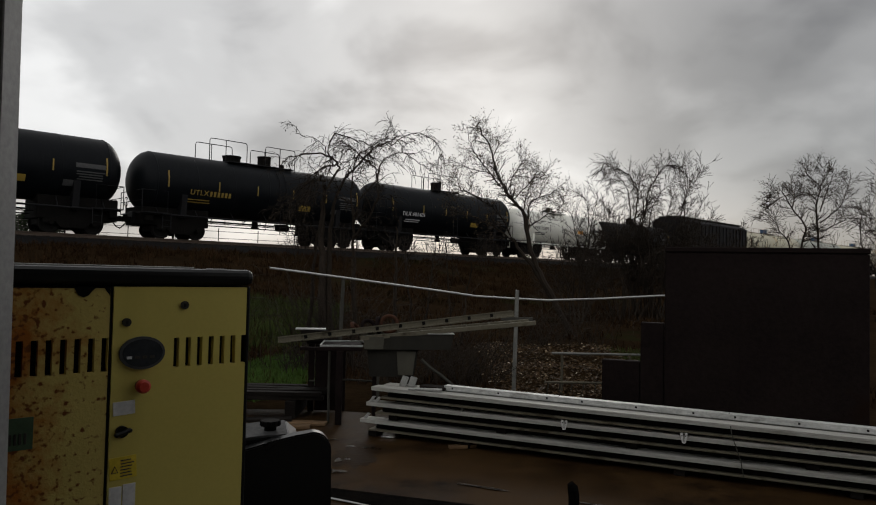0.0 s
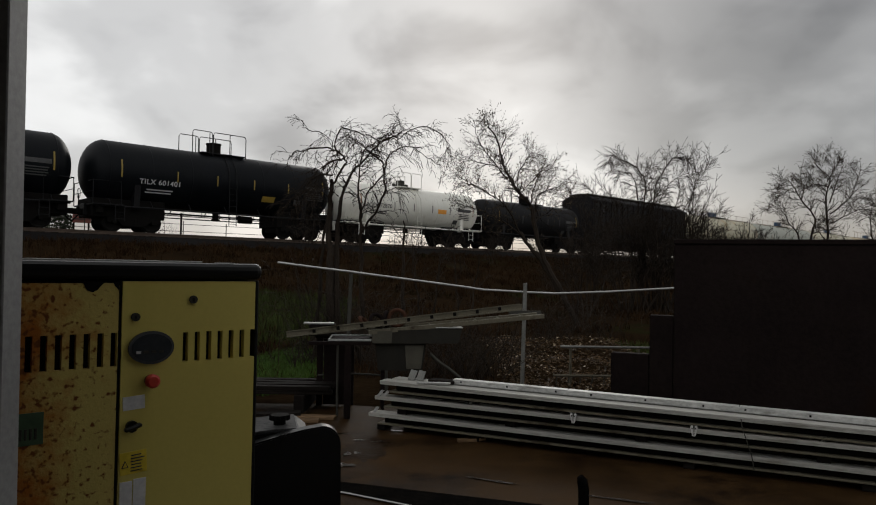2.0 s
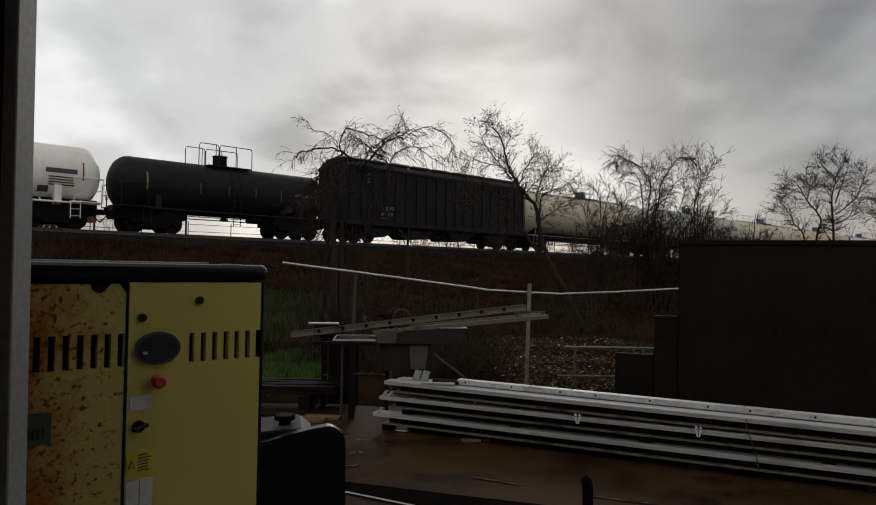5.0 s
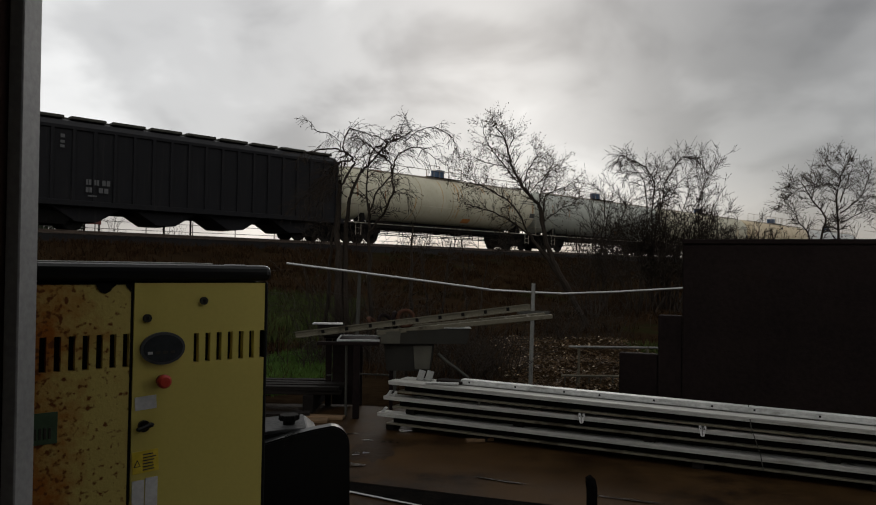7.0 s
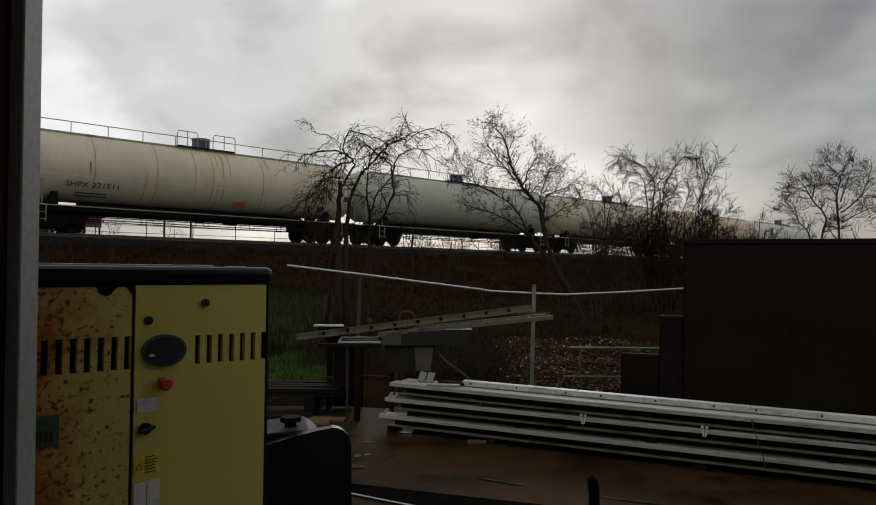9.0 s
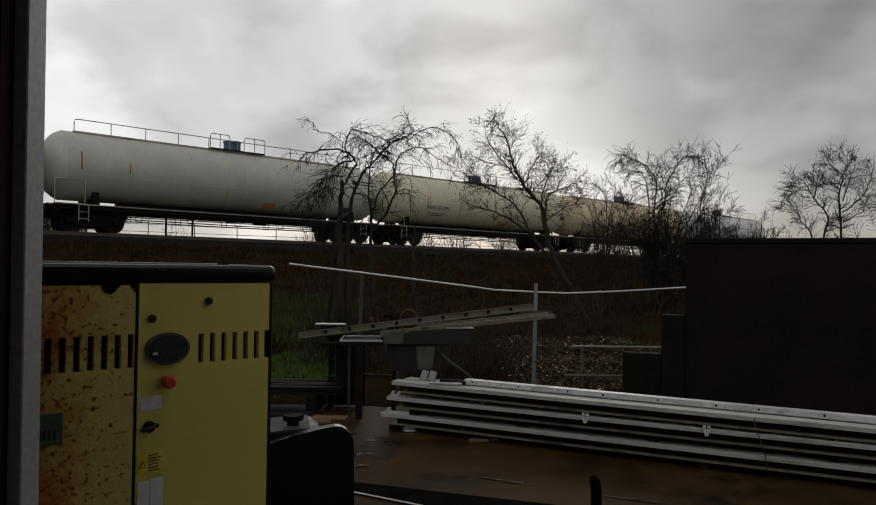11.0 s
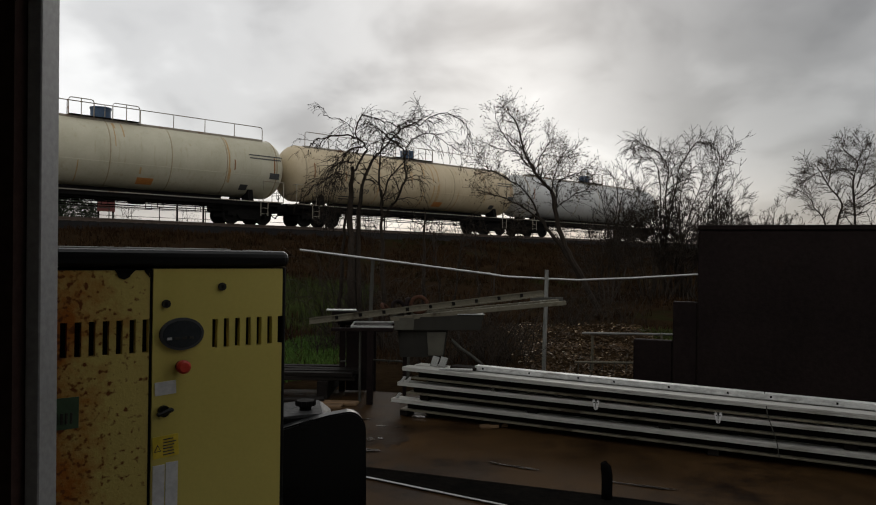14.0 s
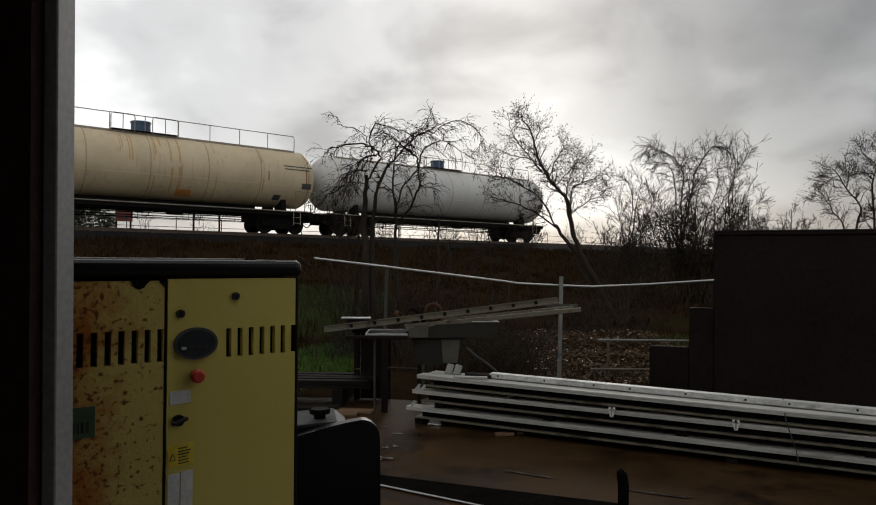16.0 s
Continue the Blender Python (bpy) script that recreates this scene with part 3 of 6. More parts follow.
def tank_car(q, length, R, zc, paint, label, trim, truck, dome=0.0, style="short", text="", text_at=-2.4, mark="mark_white", placard=True, streaks=0, rail_up=0.5, drop=0.22, size=0.36, sign_at=2.2):
    car = empty("tank_car", Matrix.Identity(4), label, "tank car", "cars of the freight train")
    L = length - (0.10 if style == "long" else 0.45)
    bm = bmesh.new()
    lathe_x(bm, head_profile(L, R, 0.62 * R), 48)
    part("tank", bm, paint, car, m=pose(0, 0, zc), smooth=True)
    rings(car, L, R, zc, [-L / 2 + 0.85] + [-L / 2 + 0.85 + (L - 1.7) * i / 6 for i in range(1, 6)] + [L / 2 - 0.85], "rust_band" if style == "long" and paint != "green_grey_paint" else paint)
    # underframe: a stub sill and a saddle that cradles the tank at each end, a pipe along each side
    for s in (-1, 1):
        bm = bmesh.new()
        a, b = sorted((s * (length / 2 - 0.35), s * (truck - 1.3)))
        box(bm, a, -0.32, 0.70, b, 0.32, 1.25, 0.02)
        part("stub_sill", bm, "running_gear" if style == "long" else trim, car)
        x = s * truck
        for y in (-1, 1):
            bm = bmesh.new()
            sec = [(y * 0.33, 0.95), (y * 1.25, 1.05), (y * R * 0.92, zc - R * 0.38), (y * R * 0.80, zc - R * 0.60), (y * 0.33, zc - R * 0.97)]
            if style == "long":
                sec = [(y * 0.33, 0.95), (y * 1.2, 1.02), (y * R * 0.66, zc - R * 0.76), (y * R * 0.5, zc - R * 0.88), (y * 0.33, zc - R * 0.97)]
            b2 = [bm.verts.new((x - 0.14, p, z)) for p, z in sec]
            c2 = [bm.verts.new((x + 0.14, p, z)) for p, z in sec]
            bm.faces.new(b2)
            bm.faces.new(c2[::-1])
            for i in range(5):
                bm.faces.new((b2[i], c2[i], c2[(i + 1) % 5], b2[(i + 1) % 5]))
            bmesh.ops.recalc_face_normals(bm, faces=bm.faces[:])
            part("saddle", bm, "running_gear" if style == "long" else trim, car)
    for y in (-1.3, 1.3):
        if style == "long":
            bm = bmesh.new()
            box(bm, -length / 2 + 0.5, y - 0.05, 0.95, length / 2 - 0.5, y + 0.05, 1.15, 0.01)
            sill = part("side_sill", bm, "running_gear", car)
            bm = bmesh.new()
            box(bm, -length / 2 + 0.5, y - 0.09, 1.153, length / 2 - 0.5, y + 0.07, 1.195, 0.006)
            part("running_board", bm, trim, sill, "pale edge of the running board")
            for x in np.linspace(-truck + 2.0, truck - 2.0, 5):
                bm = bmesh.new()
                tube(bm, [(x - 0.14, y * 0.6, 1.0), (x - 0.14, y * 0.6, 0.60), (x + 0.14, y * 0.6, 0.60), (x + 0.14, y * 0.6, 1.0)], 0.022, 6)
                part("pipe_hanger", bm, "running_gear", sill)
            bm = bmesh.new()
            tube(bm, [(-truck + 1.2, y * 0.6, 0.66), (0, y * 0.6, 0.63), (truck - 1.2, y * 0.6, 0.66)], 0.028, 6)
            part("brake_pipe", bm, "running_gear", sill)
            continue
        bm = bmesh.new()
        tube(bm, [(-length / 2 + 0.5, y, 1.13), (length / 2 - 0.5, y, 1.13)], 0.045, 8)
        for x in np.linspace(-length / 2 + 1.2, length / 2 - 1.2, 7):
            cyl(bm, (x, y, 1.13), (x, y * 0.72, max(zc - R * 0.86, 1.2)), 0.025, 6)
        part("side_pipe", bm, trim, car)
    for s in (-1, 1):
        bm = bmesh.new()
        a, b = sorted((s * (truck - 1.45), s * (length / 2 - 0.50)))
        box(bm, a, -0.95, 0.62, b, 0.95, 1.10 if style == "long" else zc - R + 0.22, 0.03)
        a, b = sorted((s * (truck + 1.45), s * (length / 2 - 0.62)))
        box(bm, a, -1.25, 0.78, b, 1.25, 1.14, 0.03)
        part("end_sill", bm, "running_gear", car)
    # brake gear below the belly
    bm = bmesh.new()
    cyl(bm, (1.2, -0.25, 0.95), (1.9, -0.25, 0.95), 0.2, 12)
    tube(bm, [(-truck + 1.2, -0.45, 0.92), (truck - 1.2, -0.45, 0.92)], 0.025)
    tube(bm, [(-truck + 1.2, 0.3, 0.84), (truck - 1.2, 0.3, 0.84)], 0.03)
    for x in np.linspace(-truck + 1.6, truck - 1.6, 7):
        cyl(bm, (x, -0.45, 0.9), (x, -0.45, 1.3), 0.015, 5)
    cyl(bm, (0, 0, 0.85), (0, 0, zc - R + 0.05), 0.16, 12)
    cyl(bm, (0, 0, 0.80), (0, 0, 0.9), 0.22, 12)
    part("brake_gear", bm, "running_gear", car)
    # end platforms with handrails and ladders
    for s in (-1, 1):
        bm = bmesh.new()
        a, b = sorted((s * (length / 2 - 0.42), s * (length / 2 - 1.7)))
        box(bm, a, -1.45, 1.16, b, 1.45, 1.21, 0.005)
        ladder(bm, s * (length / 2 - 1.55), -1.46, 0.45, 1.2)
        part("end_platform", bm, trim, car)
        bm = bmesh.new()
        e = s * (length / 2 - 0.40)
        for y in (-1.35, 1.35):
            cyl(bm, (e, y, 1.2), (e, y, 2.25), 0.02, 6)
        tube(bm, [(e, -1.35, 2.25), (e, 1.35, 2.25)], 0.02)
        tube(bm, [(e, -1.35, 2.25), (s * (length / 2 - 1.6), -1.40, 2.25), (s * (length / 2 - 1.6), -1.40, 1.2)], 0.02)
        tube(bm, [(e, -1.35, 1.75), (e, 1.35, 1.75)], 0.016)
        part("end_handrail", bm, trim, car)
    bm = bmesh.new()
    b2 = -length / 2 + 0.38
    for k in range(16):
        a = k * math.tau / 16
        cyl(bm, (b2, 0.6 + 0.24 * math.cos(a), 1.75 + 0.24 * math.sin(a)), (b2, 0.6 + 0.24 * math.cos(a + 0.4), 1.75 + 0.24 * math.sin(a + 0.4)), 0.014, 5)
    for k in range(4):
        cyl(bm, (b2, 0.6, 1.75), (b2, 0.6 + 0.24 * math.cos(k * 1.57), 1.75 + 0.24 * math.sin(k * 1.57)), 0.01, 5)
    cyl(bm, (b2, 0.6, 1.2), (b2, 0.6, 1.75), 0.03, 6)
    part("brake_wheel", bm, "running_gear", car)
    top = zc + R
    if style == "long":
        bm = bmesh.new()
        box(bm, -truck + 1.25, -0.34, 1.02, truck - 1.25, 0.34, 1.45, 0.02)
        part("center_sill", bm, "running_gear", car)
        bm = bmesh.new()
        cyl(bm, (dome, 0, top - 0.1), (dome, 0, top + 0.52), 0.44, 24)
        cyl(bm, (dome, 0, top + 0.50), (dome, 0, top + 0.57), 0.47, 24)
        part("valve_housing", bm, "blue", car, "dark blue valve housing")
        bm = bmesh.new()
        box(bm, dome - 1.5, -0.75, top - 0.02, dome + 1.5, 0.75, top + 0.03, 0.004)
        part("top_platform", bm, "running_gear", car)
        for x0, x1 in ((dome - 1.55, dome - 0.5), (dome + 0.3, dome + 1.5)):
            bm = bmesh.new()
            rail_loop(bm, x0, x1, -0.75, top - 0.05, top + 0.74, [(x0 + x1) / 2])
            part("platform_rail", bm, trim, car)
        e = L / 2 - 1.25
        bm = bmesh.new()
        rail_loop(bm, -e, e, -0.62, top - 0.15, top + rail_up, list(np.linspace(-e, e, 11)[1:-1]))
        part("walkway_rail", bm, trim, car)
        bm = bmesh.new()
        box(bm, -e, -0.62, top - 0.13, e, -0.30, top - 0.02, 0.004)
        part("walkway", bm, trim, car)
        # insulation jacket seam along the flank
        bm = bmesh.new()
        a = radians(-18)
        for x0, x1 in zip(np.linspace(-L / 2 + 1, L / 2 - 1, 7), np.linspace(-L / 2 + 1, L / 2 - 1, 7)[1:]):
            box(bm, x0 + 0.03, -0.004, -0.012, x1 - 0.03, 0.008, 0.012, m=Matrix.Translation((0, -R * math.cos(a), zc + R * math.sin(a))))
        part("jacket_seam", bm, paint, car)
    else:
        bm = bmesh.new()
        if style == "short":
            cyl(bm, (dome, 0, top - 0.1), (dome, 0, top + 0.50), 0.36, 20)
            cyl(bm, (dome, 0, top + 0.50), (dome, 0, top + 0.56), 0.39, 20)
        else:
            cyl(bm, (dome, 0, top - 0.1), (dome, 0, top + 0.16), 0.42, 20)
            cyl(bm, (dome - 0.1, 0, top + 0.1), (dome - 0.1, 0, top + 0.42), 0.26, 16)
            cyl(bm, (dome - 0.55, 0.1, top - 0.05), (dome - 0.55, 0.1, top + 0.22), 0.12, 10)
        part("manway", bm, "running_gear" if style == "short" else "dull_zinc", car)
        bm = bmesh.new()
        box(bm, dome - (2.5 if style == "short" and mark == "mark_yellow" else 1.0), -0.85, top - 0.09, dome + (1.4 if style == "short" else 1.0), 0.85, top - 0.04, 0.004)
        part("top_platform", bm, trim, car)
        if style == "short" and mark == "mark_yellow":
            bm = bmesh.new()
            cyl(bm, (dome - 1.95, 0, top - 0.1), (dome - 1.95, 0, top + 0.26), 0.46, 18)
            cyl(bm, (dome - 1.95, 0, top + 0.26), (dome - 1.95, 0, top + 0.34), 0.50, 18)
            part("hatch", bm, "running_gear", car)
            bm = bmesh.new()
            cyl(bm, (dome + 1.0, -0.2, top - 0.08), (dome + 1.0, -0.2, top + 0.22), 0.13, 10)
            part("vent", bm, "running_gear", car)
        for x0, x1 in (((dome - 3.6, dome - 1.5), (dome - 0.4, dome + 1.45)) if style == "short" and mark == "mark_yellow" else ((dome - 1.5, dome - 0.45), (dome - 0.4, dome + 1.4)) if style == "short" else ((dome - 1.0, dome + 0.1), (dome + 0.15, dome + 1.0))):
            for y in (-0.82, 0.82):
                bm = bmesh.new()
                rail_loop(bm, x0, x1, y, top - 0.2, top + (1.0 if style == "short" else 0.86), [x0 + 0.9] if style == "short" else [])
                part("platform_rail", bm, trim, car)
        bm = bmesh.new()
        for z0, z1, y0 in ((0.5, zc - 0.3, -R - 0.10), ):
            ladder(bm, dome + 0.35, y0, z0, z1)
        for s in (-0.2, 0.2):
            tube(bm, [(dome + 0.35 + s, -R - 0.10, zc - 0.3), (dome + 0.35 + s, -R * 0.95, zc + R * 0.45), (dome + 0.35 + s, -R * 0.62, zc + R * 0.85), (dome + 0.35 + s, -0.85, top - 0.08)], 0.02)
        part("side_ladder", bm, trim, car)
    bogies(car, truck)
    couplers(car, length, trim)
    if text:
        tz = zc - drop
        side_words(car, text, dome + text_at, tz, size, R, zc, mark)
        small_print(car, dome + text_at, tz - 0.33, 1.5, 2, R, zc, mark)
    if text == "UTLX":
        for k in range(6):
            side_mark(car, dome + text_at + 0.62 + k * 0.2, zc - drop, 0.12, 0.24, R, zc, mark, "numeral_bar")
    side_mark(car, -L / 2 + 1.35, zc + 0.1, 0.07, 0.8, R, zc, "mark_yellow" if mark != "mark_black" else "rust", "reflector")
    side_mark(car, L / 2 - 1.0, zc + 0.1, 0.07, 0.8, R, zc, "mark_yellow" if mark != "mark_black" else "rust", "reflector")
    for x in np.linspace(-L / 2 + (3.4 if style == "long" else 3.95), L / 2 - 3.2, 2 if style == "long" else 4):
        side_mark(car, x, zc - 0.05, 0.06, 0.5, R, zc, "mark_yellow" if mark in ("mark_yellow", "mark_white") else ("rust" if style == "long" else mark), "reflector")
    if style == "long":
        small_print(car, L / 2 - 1.5, zc + 0.55, 1.9, 2, R, zc, mark, 0.16, 0.06)
        side_mark(car, L / 2 - 0.98, zc - 0.45, 0.55, 0.30, R, zc, "faint_mark", "notice", "dark printed notice")
    else:
        side_mark(car, 5.1 - (0 if L > 13 else 1.0), zc + 0.05, 1.25, 0.20, R, zc, mark if mark == "mark_black" else "faint_mark", "notice")
        small_print(car, 5.1 - (0 if L > 13 else 1.0), zc - 0.22, 1.2, 4, R, zc, "faint_mark" if mark != "mark_black" else mark, 0.11, 0.05)
    if placard:
        side_mark(car, sign_at, zc - (1.18 if style == "long" else 0.15 if style == "cage" else 0.72), 0.75, 0.28, R, zc, "rust_label" if style == "long" else "orange_label" if style == "cage" else "dull_yellow", "placard", "faded orange rectangular placard")
    side_mark(car, L / 2 - 2.55, zc - (1.1 if style == "long" else 0.75), 0.42, 0.26, R, zc, "mark_black" if style == "long" or mark == "mark_black" else "faint_mark", "placard")
    # rust runs below the valve housing and along the bands
    rng = random.Random(int(q))
    for i in range(streaks):
        x = dome + rng.choice((-1.3, -0.9, 0.2, 0.55, 0.9, 1.35, 3.1, 5.6, -3.3)) + rng.uniform(-0.08, 0.08)
        h = rng.uniform(0.25, 1.5)
        side_mark(car, x, zc + R * 0.86 - h / 2 if rng.random() < 0.6 else zc - rng.uniform(0.2, 1.0), rng.uniform(0.03, 0.09), min(h, 1.2), R - 0.006, zc, "rust_run", "rust_run")
    return car, q


def hopper_car(q, length):
    car = empty("covered_hopper_car", Matrix.Identity(4), "dark grey ribbed covered hopper car with arched roof hatches", "hopper car", "cars of the freight train")
    L, eave, hw = length - 0.9, 4.46, 1.55
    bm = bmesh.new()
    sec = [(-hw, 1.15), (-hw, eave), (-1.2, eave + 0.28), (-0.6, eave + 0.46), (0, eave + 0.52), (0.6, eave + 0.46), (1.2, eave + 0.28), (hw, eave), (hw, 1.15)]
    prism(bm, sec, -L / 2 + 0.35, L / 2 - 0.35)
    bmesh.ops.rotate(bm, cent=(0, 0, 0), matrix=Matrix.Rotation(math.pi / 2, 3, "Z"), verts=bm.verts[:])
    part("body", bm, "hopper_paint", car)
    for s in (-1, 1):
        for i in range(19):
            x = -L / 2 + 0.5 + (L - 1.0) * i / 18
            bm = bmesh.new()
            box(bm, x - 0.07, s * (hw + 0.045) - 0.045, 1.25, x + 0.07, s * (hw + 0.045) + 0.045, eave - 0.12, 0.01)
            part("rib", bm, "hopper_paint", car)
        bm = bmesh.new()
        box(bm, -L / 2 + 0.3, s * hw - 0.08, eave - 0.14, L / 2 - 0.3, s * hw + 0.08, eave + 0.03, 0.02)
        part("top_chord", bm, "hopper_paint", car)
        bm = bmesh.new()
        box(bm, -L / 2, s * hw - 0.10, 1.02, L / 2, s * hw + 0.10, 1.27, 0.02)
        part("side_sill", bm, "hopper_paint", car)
    bm = bmesh.new()
    box(bm, -L / 2 + 0.4, -0.35, eave + 0.50, L / 2 - 0.4, 0.35, eave + 0.58, 0.01)
    part("roof_walk", bm, "dull_zinc", car)
    for y in (-0.75, 0.75):
        for i in range(9):
            x = -L / 2 + 1.2 + (L - 2.4) * i / 8
            bm = bmesh.new()
            box(bm, x - 0.75, y - 0.28, eave + 0.42, x + 0.75, y + 0.28, eave + 0.56, 0.04, 2)
            part("roof_hatch", bm, "dull_zinc", car)
    for i in range(4):
        x = -L / 2 + 2.9 + (L - 5.8) * i / 3
        bm = bmesh.new()
        prism(bm, [(x - 1.75, 1.2), (x + 1.75, 1.2), (x + 0.45, 0.38), (x - 0.45, 0.38)], -1.2, 1.2)
        part("discharge_hopper", bm, "hopper_paint", car)
    bm = bmesh.new()
    box(bm, -length / 2 + 0.3, -0.3, 0.78, length / 2 - 0.3, 0.3, 1.1, 0.02)
    part("center_sill", bm, "running_gear", car)
    for s in (-1, 1):
        bm = bmesh.new()
        e = s * (L / 2 - 0.05)
        for y in (-1.4, -1.0, 1.0, 1.4):
            cyl(bm, (e, y, 1.1), (e, y, eave), 0.025, 6)
        for k in range(11):
            for y in (-1.2, 1.2):
                cyl(bm, (e, y - 0.2, 1.3 + k * 0.28), (e, y + 0.2, 1.3 + k * 0.28), 0.013, 5)
        part("end_ladder", bm, "hopper_paint", car)
    bogies(car, length / 2 - 2.0)
    couplers(car, length, "hopper_paint")
    y = -(hw + 0.095)
    for i, (x, z, w, h) in enumerate(((-5.38, 2.10, 0.22, 0.24), (-5.05, 2.10, 0.20, 0.24), (-4.65, 2.10, 0.34, 0.24), (-5.36, 1.76, 0.26, 0.22), (-4.75, 1.76, 0.40, 0.22), (-6.35, 4.0, 0.4, 0.16), (-6.35, 3.75, 0.4, 0.12), (-6.35, 3.55, 0.4, 0.12), (-4.95, 1.5, 0.9, 0.06))):
        bm = bmesh.new()
        for k in range(2 if h > 0.2 else 1):
            box(bm, x - w / 2 + k * w * 0.55, y - 0.005, z - h / 2, x - w / 2 + k * w * 0.55 + w * 0.42, y, z + h / 2)
        part("stencil", bm, "hopper_mark", car)
    return car, q


CARS = [
    tank_car(-10.1, 14.0, 1.53, 2.95, "black_paint", "glossy black railway tank car with faded yellow marks", "black_dull", 4.6, 0.0, "short", "", -2.4, "mark_yellow"),
    tank_car(4.0, 14.1, 1.50, 2.77, "black_paint", "glossy black tank car with faded yellow lettering", "black_dull", 4.6, 0.45, "short", "UTLX", -4.35, "mark_yellow", drop=0.45, sign_at=2.3),
    tank_car(17.9, 13.7, 1.50, 2.77, "black_paint", "glossy black tank car with white lettering", "black_dull", 4.5, -0.2, "short", "TILX 601401", -3.28, "mark_white", drop=0.42, size=0.34, sign_at=2.3),
    tank_car(31.0, 12.4, 1.33, 2.42, "white_paint", "white railway tank car with black lettering", "white_paint", 4.0, -0.4, "cage", "ACFX 72870", -2.87, "mark_black", drop=0.12, size=0.35, sign_at=2.05),
    tank_car(43.25, 12.1, 1.30, 2.33, "black_dull", "small dull black railway tank car with worn white marks", "black_dull", 3.9, -0.3, "short", "", -2.4, "faint_mark", False),
    hopper_car(57.95, 17.3),
]
for i, (paint, label, text) in enumerate((("cream_paint", "long cream railway tank car with rust streaks and a walkway rail", "SHPX 221511"),
                                   ("green_grey_paint", "long grey green railway tank car with a walkway rail", ""),
                                   ("cream_paint", "long cream railway tank car with black lettering and walkway rail", "SHPX 221081"),
                                   ("tan_paint", "long rust-streaked tan railway tank car with walkway rail", "SHPX 221509"),
                                   ("pale_grey_paint", "long pale grey railway tank car at the end of the train", ""))):
    CARS.append(tank_car(74.9 + 18.3 * i + (0.35 if i == 4 else 0.0), 18.8 if i == 4 else 18.3, 1.56, 2.98, paint, label, "rusty_rail", 7.0, 0.0, "long", text, (-5.5, 0, -4.8, -5.27, 0)[i], "mark_black", i != 4, (22, 4, 10, 26, 3)[i], (0.45, 0.5, 0.62, 0.75, 0.62)[i], (0.84, 0.8, 0.53, 0.82, 0.8)[i], (0.37, 0.35, 0.32, 0.42, 0.3)[i], 1.65))


# ---- the switch cabinet by the doorway ----
def mesh_of(bm, name):
    me = bpy.data.meshes.new(name)
    bm.to_mesh(me)
    bm.free()
    return me


def slotted_door(name, x0, x1, z0, z1, slots, sz0, sz1, w, mat, parent):
    """A sheet door with a row of upright vent slots cut through it."""
    bm = bmesh.new()
    xs = sorted({x0, x1, *[e for s in slots for e in (s - w / 2, s + w / 2) if x0 < e < x1]})
    zs = [z0, sz0, sz1, z1]
    grid = {(i, k): bm.verts.new((x, -0.004, z)) for i, x in enumerate(xs) for k, z in enumerate(zs)}
    for i in range(len(xs) - 1):
        mid = (xs[i] + xs[i + 1]) / 2
        for k in range(3):
            if k == 1 and any(abs(mid - s) < w / 2 for s in slots):
                continue
            bm.faces.new((grid[i, k], grid[i + 1, k], grid[i + 1, k + 1], grid[i, k + 1]))
    bmesh.ops.recalc_face_normals(bm, faces=bm.faces[:])
    r = bmesh.ops.extrude_face_region(bm, geom=bm.faces[:])
    bmesh.ops.translate(bm, vec=(0, 0.022, 0), verts=[g for g in r["geom"] if isinstance(g, bmesh.types.BMVert)])
    bmesh.ops.recalc_face_normals(bm, faces=bm.faces[:])
    return part(name, bm, mat, parent)


